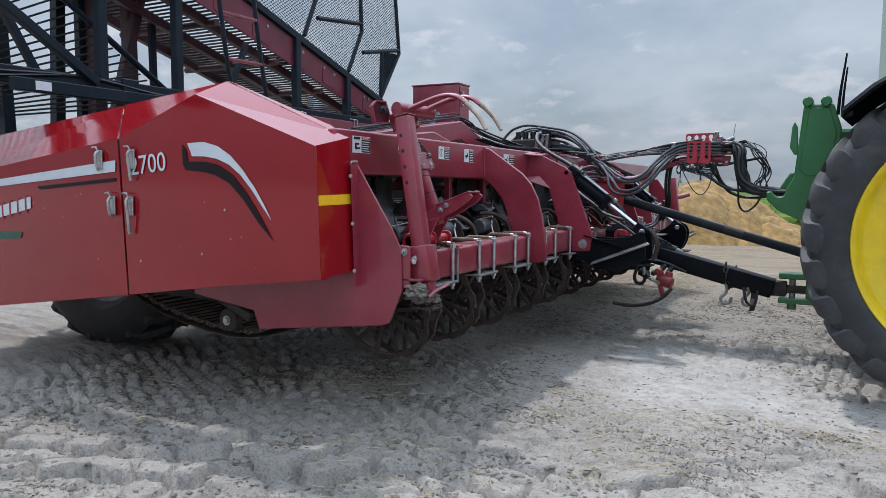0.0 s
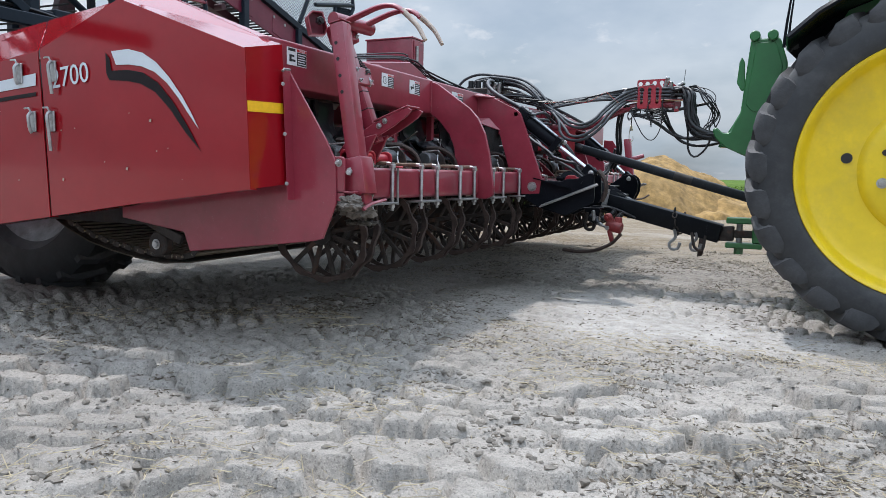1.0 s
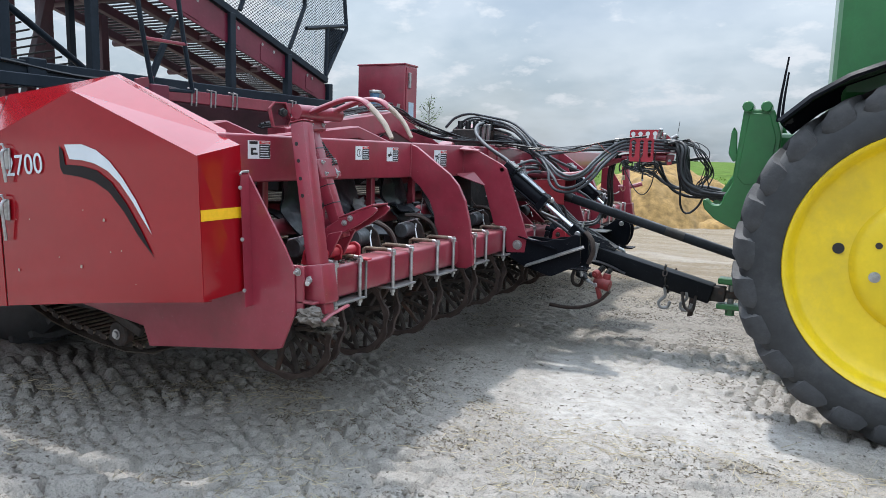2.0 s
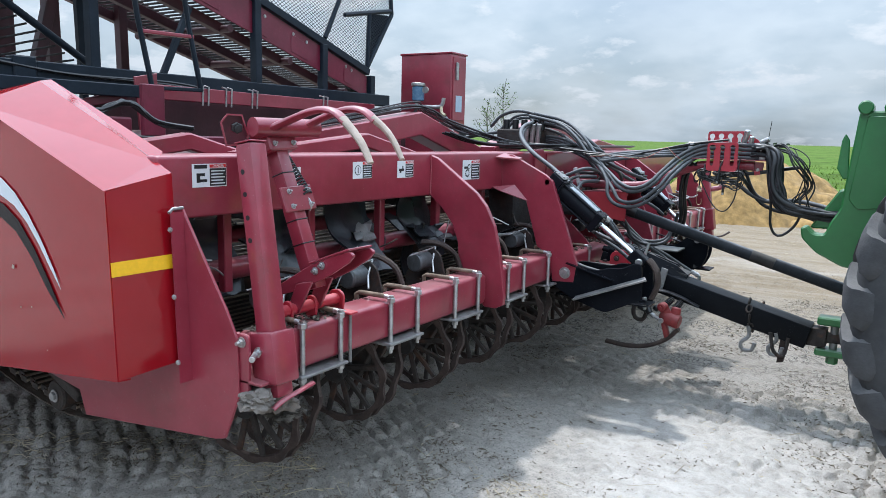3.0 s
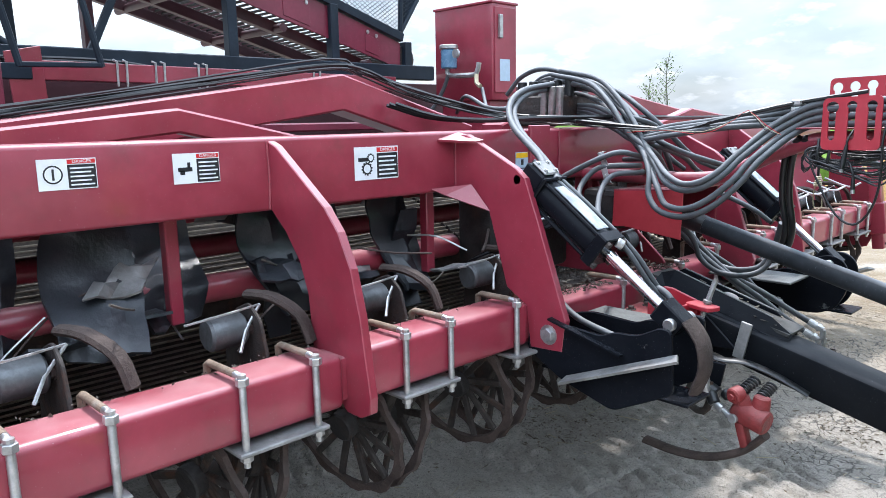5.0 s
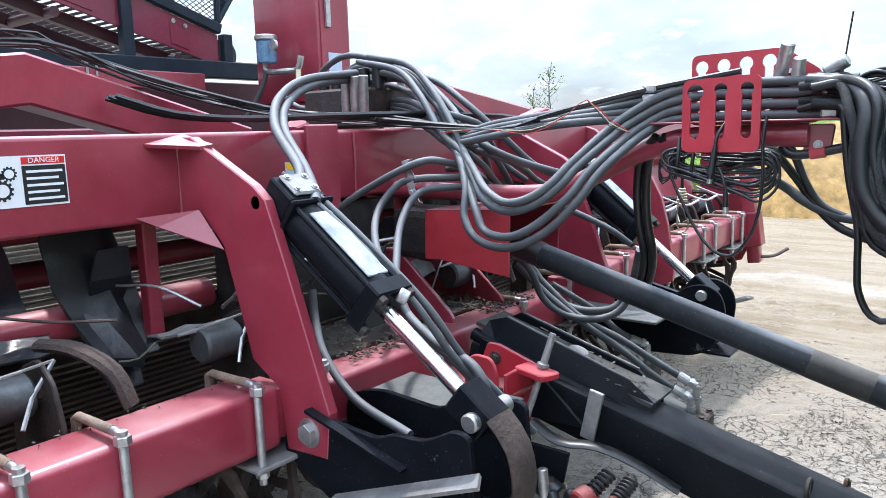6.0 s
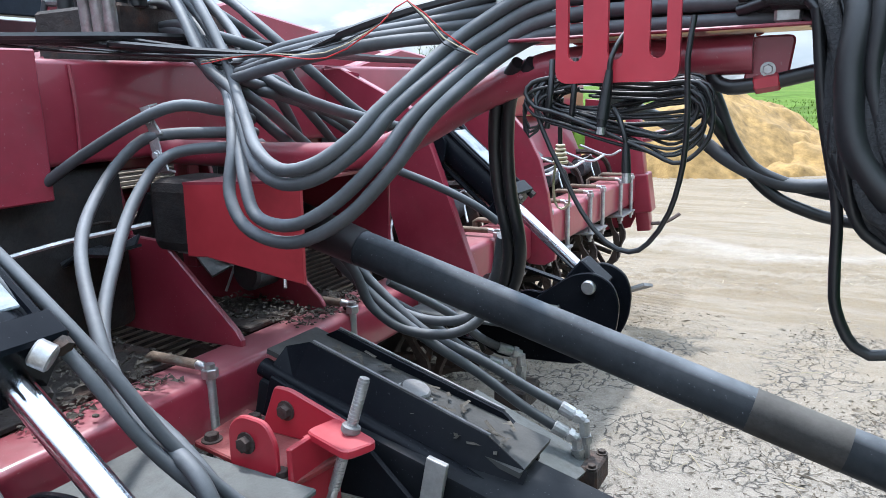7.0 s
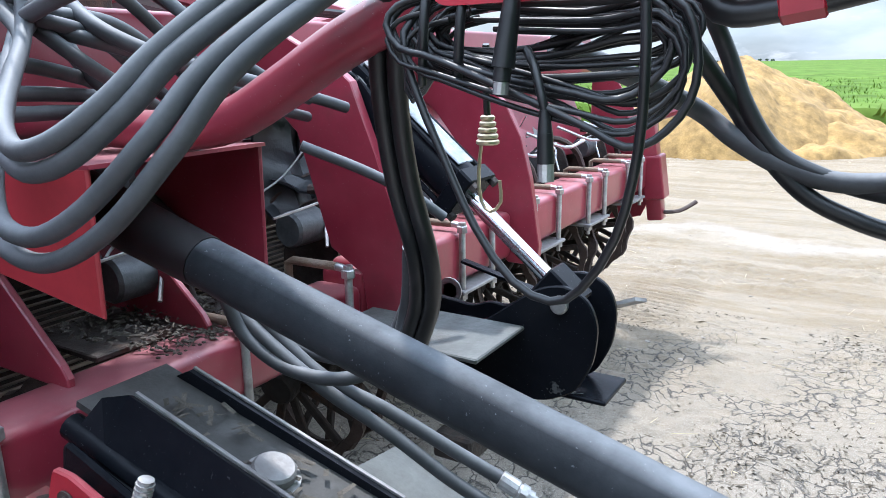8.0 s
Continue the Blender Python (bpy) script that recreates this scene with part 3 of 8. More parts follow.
    col = mix(ramp(speckle, [(0.57, (0, 0, 0)), (0.66, (0.35, 0.35, 0.35))]), col, (0.11, 0.096, 0.082))
    col = mix(ramp(speckle, [(0.34, (0.25, 0.25, 0.25)), (0.42, (0, 0, 0))]), col, (0.66, 0.625, 0.575))
    l.new(col, b.inputs["Base Color"])
    bp = n.new("ShaderNodeBump")
    bp.inputs["Strength"].default_value, bp.inputs["Distance"].default_value = 0.4, 0.020
    hgt = n.new("ShaderNodeMath")
    hgt.operation = "MULTIPLY_ADD"
    l.new(crack_on, hgt.inputs[0])
    hgt.inputs[1].default_value = -0.8
    l.new(fine, hgt.inputs[2])
    lump = n.new("ShaderNodeMath")
    lump.operation = "MULTIPLY_ADD"
    l.new(crumb.outputs["Distance"], lump.inputs[0])
    lump.inputs[1].default_value = -0.30
    l.new(hgt.outputs[0], lump.inputs[2])
    lump2 = n.new("ShaderNodeMath")
    lump2.operation = "MULTIPLY_ADD"
    l.new(crumb2.outputs["Distance"], lump2.inputs[0])
    lump2.inputs[1].default_value = -0.20
    l.new(lump.outputs[0], lump2.inputs[2])
    lump3 = n.new("ShaderNodeMath")
    lump3.operation = "MULTIPLY_ADD"
    l.new(mott, lump3.inputs[0])
    lump3.inputs[1].default_value = 1.6
    l.new(lump2.outputs[0], lump3.inputs[2])
    l.new(lump3.outputs[0], bp.inputs["Height"])
    bp2 = n.new("ShaderNodeBump")
    bp2.inputs["Strength"].default_value, bp2.inputs["Distance"].default_value = 0.5, 0.008
    grit = tex("ShaderNodeTexNoise", 260.0, Detail=3.0, Roughness=0.75).outputs[0]
    both = n.new("ShaderNodeMath")
    both.operation = "MULTIPLY_ADD"
    l.new(grit, both.inputs[0])
    both.inputs[1].default_value = 0.8
    l.new(speck, both.inputs[2])
    l.new(both.outputs[0], bp2.inputs["Height"])
    l.new(bp.outputs[0], bp2.inputs["Normal"])
    l.new(bp2.outputs[0], b.inputs["Normal"])
    return m


SOIL = soil_material()
me.materials.append(SOIL)
ground = tagged(new("ground", me), "pale dry trodden soil with tyre prints and chaff", "ground", kind="structure")

PILE_MAT = material("beet_tailings", (0.27, 0.165, 0.052), 0.95, vary=0.55, scale=5.0, bump=0.9, bump_scale=16, stain=(0.26, 0.17, 0.07), stain_amount=0.6, stain_scale=1.4)
LEAF_MAT = material("crop_leaf", (0.105, 0.165, 0.022), 0.7, vary=0.35, scale=0.7, island=0.25, gloss=0.12)
FIELD_MAT = material("crop_field", (0.075, 0.130, 0.016), 0.8, vary=0.45, scale=0.6, bump=1.0, bump_scale=5, stain=(0.17, 0.20, 0.05), stain_amount=0.5, stain_scale=0.08, gloss=0.05)
TREE_MAT = material("far_trees", (0.035, 0.055, 0.03), 0.9, vary=0.4, scale=0.2)


def mound(x0, y0, rx, ry, h, seed, n=70):
    x = np.linspace(-1.15, 1.15, n)
    u, v = np.meshgrid(x, x, indexing="ij")
    px, py = x0 + u * rx, y0 + v * ry
    r = np.hypot(u, v) + 0.16 * value_noise(px, py, 1.4, seed)
    z = h * np.clip(1 - r, 0, 1) ** 0.72
    z += np.where(z > 0.02, 0.09 * value_noise(px, py, 0.45, seed + 1) + 0.05 * value_noise(px, py, 0.18, seed + 2), -0.06)
    b = B()
    vs = [[b.verts.new((px[i, j], py[i, j], z[i, j])) for j in range(n)] for i in range(n)]
    for i in range(n - 1):
        for j in range(n - 1):
            b.faces.new((vs[i][j], vs[i + 1][j], vs[i + 1][j + 1], vs[i][j + 1]))
    return b


b = mound(-1.35, 17.2, 2.3, 3.1, 1.66, 31)
merge(b, mound(-0.15, 17.3, 1.55, 2.6, 0.72, 41))
solid("tailings_pile", b, PILE_MAT, "heap of yellow straw and crop tailings on the yard", "heap", (-1.1, 17.2, 0), kind="stuff", smooth=True)

# green crop behind the heap: a rough canopy with blades along its near edge
fx = np.concatenate([np.linspace(-60, 40, 120)])
fy = np.concatenate([[19.25, 19.35], np.linspace(19.5, 60, 60), np.geomspace(63, 2500, 24)])
b = B()
rows = []
for y in fy:
    rows.append([b.verts.new((x * (1 if y < 60 else y / 60), y, (-0.02 if y < 19.3 else 0.36 if y < 19.4 else 0.52) + 0.10 * noise.noise((x * 0.9, y * 0.9, 0)) + 0.06 * noise.noise((x * 3, y * 3, 4)))) for x in fx])
for r0, r1 in zip(rows, rows[1:]):
    for i in range(len(fx) - 1):
        b.faces.new((r0[i], r0[i + 1], r1[i + 1], r1[i]))
solid("crop_field", b, FIELD_MAT, "green crop field reaching to the horizon", "field", (0, 19.5, 0), kind="structure", smooth=True)
b = B()
for k in range(22000):
    d = rng.uniform(0, 1) ** 1.6 * 26
    x, y = rng.uniform(-26, 16), 19.4 + d
    h, w, a = rng.uniform(0.48, 0.66), rng.uniform(0.025, 0.05), rng.uniform(0, 6.28)
    lean = rng.uniform(0.12, 0.42)
    c, s = math.cos(a), math.sin(a)
    z0 = 0.3
    v = [b.verts.new(q) for q in ((x - w * s, y + w * c, z0), (x + w * s, y - w * c, z0), (x + w * s * 0.8 + lean * 0.4 * c, y - w * c * 0.8 + lean * 0.4 * s, h * 0.7), (x + lean * c, y + lean * s, h), (x - w * s * 0.8 + lean * 0.4 * c, y + w * c * 0.8 + lean * 0.4 * s, h * 0.7))]
    b.faces.new((v[0], v[1], v[2], v[4])), b.faces.new((v[4], v[2], v[3]))
solid("crop_leaves", b, LEAF_MAT, "dense green leaves along the crop's edge", "crop", (0, 19.5, 0), kind="stuff")
# a faint line of woods on the horizon
b = B()
for k in range(150):
    x = -1500 + k * 17 + rng.uniform(-6, 6)
    if noise.noise((x * 0.004, 0, 3)) < 0.02:
        continue
    h = rng.uniform(2.5, 4.5)
    for q in range(5):
        cx, cz, rr = x + rng.uniform(-7, 7), h * rng.uniform(0.35, 0.8), h * rng.uniform(0.3, 0.5)
        t = B()
        bmesh.ops.create_icosphere(t, subdivisions=1, radius=rr)
        for vv in t.verts:
            vv.co *= rng.uniform(0.75, 1.2)
        merge(b, t, Matrix.Translation((cx, 1150 + rng.uniform(-20, 20), cz)))
solid("far_woods", b, TREE_MAT, "low dark line of distant woods", "trees", (0, 1150, 0), kind="stuff")
# ---- the harvester: frame ----
HV = thing("beet_harvester", "dusty dark red twelve-row beet harvester hitched to a tractor", "harvester")

CUTS = [-0.10, 1.518, 1.576, 2.385, 2.435]
toolbar = part("toolbar", box(B(), (-0.158, CUTS[4], 0.784), (-0.012, mirror_y(CUTS[4]), 0.922), 0.020, 3), RED, HV, "square red steel bar with dusty top", smooth=True)
for a, c in ((CUTS[0], CUTS[1]), (CUTS[2], CUTS[3]), (mirror_y(CUTS[3]), mirror_y(CUTS[2])), (mirror_y(CUTS[1]), mirror_y(CUTS[0]))):
    part("bar_section", box(B(), (-0.165, a, 0.80), (0.0, c, 0.968), 0.022, 3), RED, toolbar, "", True)
for a, c in ((-0.06, CUTS[4]), (mirror_y(CUTS[4]), mirror_y(-0.06))):
    part("bar_core", box(B(), (-0.150, a, 0.815), (-0.015, c, 0.953), 0.012, 2), RED, toolbar, "", True)
b = box(B(), (-0.64, -0.26, 1.372), (-0.40, mirror_y(-0.26), 1.612), 0.014, 3)
upper_beam = part("upper_beam", b, RED, HV, "deep red box beam with warning decals", smooth=True)


# pale curved strips added for the slivers of light under the beam
for y in (0.22, 0.68, 1.00, 1.48, 2.22):
    b = quad_sheet(B(), [[(-0.735, y - 0.06, 1.318), (-0.735, y + 0.06, 1.318)], [(-0.705, y - 0.065, 1.338), (-0.705, y + 0.065, 1.338)], [(-0.672, y - 0.06, 1.341), (-0.672, y + 0.06, 1.341)], [(-0.645, y - 0.05, 1.372), (-0.645, y + 0.05, 1.372)]], 0.004)
    part("sheet_lip", b, WORN, upper_beam, "pale curved strip added as a sliver of light", True)


def arch(y, outline, thick=0.022):
    b = plate(B(), outline, "y", y - thick / 2, thick, 0.003)
    return part("arch_plate", b, RED, HV)


ARCH_A = [(-0.40, 1.60), (-0.355, 1.585), (-0.095, 1.405), (-0.03, 1.335), (0.025, 1.23), (0.062, 1.09), (0.100, 0.85), (0.095, 0.80), (0.05, 0.775), (-0.02, 0.775),
          (-0.17, 0.90), (-0.19, 0.95), (-0.205, 1.12), (-0.245, 1.22), (-0.32, 1.31), (-0.40, 1.375)]
ARCH_B = [(-0.40, 1.60), (-0.33, 1.60), (-0.075, 1.475), (-0.03, 1.44), (0.037, 1.27), (0.165, 0.92), (0.150, 0.80), (0.0, 0.79), (-0.02, 0.95),
          (-0.12, 1.01), (-0.215, 1.31), (-0.27, 1.36), (-0.40, 1.375)]
for y, o in ((1.551, ARCH_A), (2.41, ARCH_B), (mirror_y(2.41), ARCH_B), (mirror_y(1.551), ARCH_A)):
    arch(y, o, 0.030)
# folded gussets on top of the inner arches
for s in (1, -1):
    y0 = 2.40 if s > 0 else mirror_y(2.40)
    b = quad_sheet(B(), [[(-0.40, y0 - 0.10 * s, 1.575), (-0.40, y0 + 0.02 * s, 1.60)], [(-0.28, y0 - 0.01 * s, 1.565), (-0.26, y0 + 0.02 * s, 1.57)]], 0.01)
    part("gusset", b, RED, HV)
    b = quad_sheet(B(), [[(-0.40, y0 - 0.14 * s, 1.385), (-0.30, y0 - 0.012 * s, 1.40)], [(-0.36, y0 - 0.10 * s, 1.36), (-0.20, y0 - 0.012 * s, 1.30)]], 0.01)
    part("gusset", b, RED, HV)

# ---- side hood: folded sheet over the machine's end ----
YO, YI = -0.52, -0.25


def hood(name, top_out, top_in, low, label):
    """Outer face, sloping top facet and return towards the machine."""
    rows = []
    for (xa, za), (xb, zb), (xl, zl) in zip(top_in, top_out, low):
        rows.append([(xa, YI, za), (xb, YO, zb), (xl, YO, zl), (xl, YO + 0.05, zl - 0.005)])
    return part(name, quad_sheet(B(), rows, 0.006), PANEL_RED, HV, label)


front_hood = hood("side_hood",
     [(-0.315, 1.500), (-1.125, 1.790), (-1.742, 1.575)],
     [(-0.412, 1.590), (-1.165, 1.893), (-2.03, 1.800)],
     [(-0.290, 0.852), (-1.0, 0.765), (-1.690, 0.668)], "glossy red sheet hood with white swoosh and latches")
rear_hood = hood("rear_side_hood",
     [(-1.760, 1.570), (-3.6, 1.33), (-5.6, 1.08)],
     [(-2.05, 1.795), (-4.0, 1.58), (-6.0, 1.33)],
     [(-1.705, 0.664), (-3.3, 0.45), (-5.2, 0.30)], "red sheet door with a white stripe")
b = quad_sheet(B(), [[(-0.405, YI, 1.588), (-0.470, YI + 0.07, 1.626)], [(-1.165, YI, 1.893), (-1.20, YI + 0.07, 1.905)], [(-2.03, YI, 1.800), (-2.06, YI + 0.07, 1.808)]], 0.005)
part("top_flange", b, PANEL_RED, front_hood)
# front return of the hood, with the yellow reflector
b = quad_sheet(B(), [[(-0.318, YO, 1.498), (-0.292, YO, 0.853)], [(-0.298, -0.272, 1.556), (-0.256, -0.272, 0.878)]], 0.006)
ret = part("hood_return", b, PANEL_RED, HV)
b = quad_sheet(B(), [[(-0.412, YI, 1.592), (-0.318, YO, 1.503)], [(-0.405, -0.25, 1.585), (-0.298, -0.272, 1.556)]], 0.005)
part("hood_corner", b, PANEL_RED, HV)
b = quad_sheet(B(), [[(-0.303, YO + 0.004, 1.263), (-0.301, YO + 0.004, 1.213)], [(-0.279, -0.290, 1.269), (-0.275, -0.290, 1.219)]], 0.003)
part("reflector", b, STRIPE, ret, "yellow reflective strip")

# ---- end plate of the digger ----
b = plate(B(), [(-0.385, 1.44), (-0.268, 1.43), (-0.045, 1.09), (0.004, 1.0), (0.012, 0.79), (-0.065, 0.615), (-0.115, 0.60), (-0.94, 0.497), (-0.98, 0.60), (-1.45, 0.66), (-1.45, 0.95), (-0.385, 0.95)], "y", YI - 0.006, 0.012)
end_plate = part("end_plate", b, RED, HV, "large red end plate with a flanged edge", smooth=False)
b = plate(B(), [(-0.385, 1.44), (-0.268, 1.43), (-0.045, 1.09), (0.004, 1.0), (0.012, 0.79), (-0.065, 0.615), (-0.115, 0.60), (-0.94, 0.497), (-0.98, 0.60), (-1.45, 0.66), (-1.45, 0.95), (-0.385, 0.95)], "y", mirror_y(YI) - 0.006, 0.012)
part("end_plate", b, RED, HV)
b = quad_sheet(B(), [[(-0.26, -0.31, 1.42), (-0.235, -0.31, 0.80)], [(-0.26, YI, 1.42), (-0.235, YI, 0.80)]], 0.005)
flange = part("flange", b, RED, HV)
# thin lip, paler than the red flange below it
part("flange_lip", tube(B(), [(-0.258, -0.318, 1.420), (-0.262, -0.300, 1.432), (-0.262, -0.256, 1.434)], 0.006, 8, soft=False), WORN, flange, "pale top lip", True)
for z in (1.36, 1.12, 0.88):
    part("bolt", hexbolt(B(), (-0.262 + 0.045 * (1.42 - z), -0.313, z), (0.3, -1, 0), 0.0065, 0.008), ZINC, flange)

# ---- parking stand post ----
P0, P1 = Vector((0.128, -0.155, 0.60)), Vector((-0.068, -0.115, 1.685))
b = beam(B(), P0.lerp(P1, 0.165), P0.lerp(P1, 0.984), 0.080, 0.080, 0.012, up=(1, 0, 0))
post = part("stand_post", b, RED, HV, "square red parking stand tube with pin holes", smooth=True)

# ---- roof-shaped frame behind the beam ----
def crank(y_list, z_list, x, w=0.16, h=0.16):
    """A bent box beam, mitred at its peak, in the plane x."""
    top = [(y, z + h / 2) for y, z in zip(y_list, z_list)]
    low = [(y, z - h / 2) for y, z in zip(y_list, z_list)][::-1]
    return part("cranked_beam", plate(B(), top + low, "x", x - w / 2, w, 0.008), RED, HV, "bent red frame beam")


crank((0.9, 2.27, 3.1), (1.60, 1.79, 1.55), -1.05)
crank((mirror_y(0.9), mirror_y(2.27), mirror_y(3.1)), (1.60, 1.79, 1.55), -1.05)

# ---- tongue ----
b = beam(B(), (0.05, YC, 0.84), (1.46, YC, 0.495), 0.19, 0.15, 0.012)
tongue = part("tongue", b, TONGUE_BLACK, HV, "black square drawbar tongue with chain", smooth=True)
def on_shaft(x):
    return (x, 3.283 + 0.025 * (x - 0.3), 1.1745 - 0.281 * (x - 0.3))


b = cyl(B(), on_shaft(0.24), on_shaft(1.80), 0.0395, n=32)
shaft = part("drive_shaft", b, DUSTY_SHEEN_BLACK, HV, "long black driveline tube", smooth=True)

# ---- cylinders ----
ROD_ENDS = {1: (Vector((-0.067, 2.487, 1.432)), Vector((0.546, 2.507, 0.969))), -1: (Vector((-0.085, 4.13, 1.425)), Vector((0.507, 4.125, 0.930)))}


def cylinder(y, s):
    p0, p1 = ROD_ENDS[s]
    q = p0.lerp(p1, 0.52)
    b = cyl(B(), p0, q, 0.060, n=24)
    body = part("hydraulic_cylinder", b, BLACK, HV, "black tie-rod hydraulic cylinder", smooth=True)
    part("rod", cyl(B(), q, p1, 0.020, n=20), CHROME, body, "bright chrome piston rod", smooth=True)
    return body


cylinder(2.487, 1)
cylinder(4.13, -1)
# ---- tractor: the rear end that stands in view ----
TR = thing("tractor", "green tractor with yellow rims hitched to the harvester", "tractor", (2.74, YC, 0))
WX, WY, WZ, WR = 2.72, 1.62, 1.015, 1.03


def lathe(bm, profile, cx, cz, n=96):
    """Turned about the wheel's axle: profile of (y, radius)."""
    rings = [[bm.verts.new((cx + r * math.cos(2 * math.pi * k / n), y, cz + r * math.sin(2 * math.pi * k / n))) for k in range(n)] for y, r in profile]
    for a, c in zip(rings, rings[1:]):
        for k in range(n):
            bm.faces.new((a[k], a[(k + 1) % n], c[(k + 1) % n], c[k]))
    return bm


def wheel(y0, inward):
    def prof(*pairs):
        return [(y0 + inward * q, r) for q, r in pairs]
    w = part("wheel", lathe(B(), prof((0.09, 0.70), (0.02, 0.735), (-0.004, 0.77), (-0.012, 0.82), (-0.004, 0.88), (0.02, 0.935), (0.05, 0.962), (0.12, 0.978), (0.20, 0.985), (0.28, 0.978), (0.36, 0.962), (0.39, 0.935), (0.412, 0.88), (0.42, 0.82), (0.385, 0.735), (0.31, 0.70)), WX, WZ), TYRE, TR, "tall narrow tractor tyre with worn dusty lugs", True)
    rim = part("rim", lathe(B(), prof((0.09, 0.70), (0.012, 0.745), (0.004, 0.740), (0.010, 0.728), (0.035, 0.705), (0.085, 0.690), (0.105, 0.670), (0.120, 0.62), (0.135, 0.52), (0.150, 0.43), (0.150, 0.405), (0.128, 0.385), (0.112, 0.355), (0.108, 0.30), (0.108, 0.195)), WX, WZ), YELLOW, w, "bright yellow dished steel rim", True)
    part("axle_hub", lathe(B(), prof((0.108, 0.20), (0.09, 0.195), (0.09, 0.12), (-0.02, 0.10), (-0.05, 0.085), (-0.05, 0.0)), WX, WZ, 40), IRON, w, "dark axle hub", True)
    for k in range(10):
        a = 2 * math.pi * k / 10 + 0.28
        c = Vector((WX + 0.285 * math.cos(a), y0 + inward * 0.106, WZ + 0.285 * math.sin(a)))
        if k % 2:
            part("wheel_bolt", hexbolt(B(), c, (0, -inward, 0), 0.021, 0.018), ZINC, rim)
        else:
            part("bolt_hole", cyl(B(), c, c + Vector((0, -inward * 0.004, 0)), 0.018, n=16), IRON, rim)
    for k in range(4):
        a = math.pi * k / 2 + radians(172)
        c = Vector((WX + 0.466 * math.cos(a), y0 + inward * 0.146, WZ + 0.466 * math.sin(a)))
        part("disc_hole", cyl(B(), c, c + Vector((0, -inward * 0.010, 0)), 0.031, n=20), DECAL_BLACK, rim)
    n = 26
    for k in range(n):
        for side in (0, 1):
            b = B()
            a = 2 * math.pi * (k + 0.5 * side) / n
            prev = None
            for q, r, wd, lag in ((0.012, 0.850, 0.088, 0.012), (-0.002, 0.905, 0.093, 0.006), (-0.006, 0.950, 0.094, 0.0), (0.006, 0.982, 0.086, -0.005), (0.035, 1.004, 0.066, -0.03), (0.11, 1.014, 0.034, -0.09), (0.216, 1.014, 0.027, -0.15)):
                q = q if side == 0 else 0.408 - q
                deep = 0.045 if side == 0 else -0.045
                aa = a + lag
                ring = []
                for da, k_ in ((-wd * 1.12, 1), (-wd, 0), (-wd * 0.35, -0.12), (wd * 0.45, -0.10), (wd * 0.92, 0.25), (wd * 1.12, 1)):
                    out = min(1, max(0, (r - 0.90) / 0.10))
                    rr, qq = r - 0.055 * k_ * out, q + deep * k_ * (1 - out)
                    ring.append(b.verts.new((WX + rr * math.cos(aa + da), y0 + inward * qq, WZ + rr * math.sin(aa + da))))
                if prev:
                    for i in range(5):
                        b.faces.new((prev[i], prev[i + 1], ring[i + 1], ring[i]))
                else:
                    b.faces.new(ring)
                prev = ring
            b.faces.new(prev[::-1])
            part("lug", b, TREAD, w, "", True)
    return w


wheel(WY, 1)
wheel(mirror_y(WY), -1)
# lift arm with quick hook
ARM_OUT = [(1.665, 1.885), (1.845, 1.885), (1.90, 1.72), (1.87, 1.40), (1.78, 1.10), (1.66, 1.105), (1.535, 1.165), (1.462, 1.235), (1.452, 1.290), (1.478, 1.300), (1.515, 1.262), (1.565, 1.262), (1.585, 1.325), (1.625, 1.40)]
la = part("lift_arm", plate(B(), rounded(ARM_OUT, 0.018, 3), "y", 2.22, 0.10, 0.008), GREEN, TR, "green three-point hitch arm with open hook")
part("arm_face", plate(B(), rounded([(1.70, 1.86), (1.82, 1.86), (1.87, 1.70), (1.84, 1.42), (1.70, 1.40), (1.655, 1.45)], 0.015, 3), "y", 2.212, 0.010, 0.004), GREEN, la)
part("arm_hook", plate(B(), rounded([(1.598, 1.74), (1.612, 1.775), (1.632, 1.74), (1.64, 1.60), (1.665, 1.565), (1.62, 1.545), (1.588, 1.60)], 0.01, 3), "y", 2.25, 0.035, 0.004), GREEN, la)
for x in (1.69, 1.80):
    part("arm_pin", cyl(B(), (x, 2.18, 1.90), (x, 2.36, 1.90), 0.034, n=16, bevel=0.006), GREEN, la, "", True)
part("lift_arm", plate(B(), rounded(ARM_OUT, 0.018, 3), "y", mirror_y(2.22) - 0.10, 0.10, 0.008), GREEN, TR)
part("hitch_tube", cyl(B(), (1.78, 2.25, 1.83), (1.78, mirror_y(2.25), 1.83), 0.06, n=18), GREEN, TR, "", True)
# fender, rear lamp post, body
fr = []
for k in range(15):
    a = radians(137 - 10.5 * k)
    fr.append([(WX + r * math.cos(a), y, WZ + r * math.sin(a)) for r, y in ((1.115, 1.60), (1.135, 1.62), (1.14, 2.16), (1.05, 2.20))])
fender = part("fender", quad_sheet(B(), fr, 0.02), BLACK, TR, "black curved fender over the wheel", True)
mp = part("marker_post", tube(B(), [(1.872, 2.11, 1.80), (1.880, 2.11, 1.95), (1.905, 2.11, 2.19)], 0.011, 8, taper=0.5), BLACK, TR, "thin black marker rods on the fender", True)
part("marker_rod", tube(B(), [(1.895, 2.11, 1.80), (1.900, 2.11, 1.95), (1.912, 2.11, 2.10)], 0.009, 8, taper=0.6), BLACK, mp, "", True)
part("cab_corner", box(B(), (2.15, 2.15, 1.9), (4.2, mirror_y(2.15), 3.1), 0.08, 2), GREEN, TR, "green tractor cab body")
part("rear_axle", box(B(), (2.15, 2.15, 0.75), (3.6, mirror_y(2.15), 1.30), 0.05, 2), GREEN, TR)
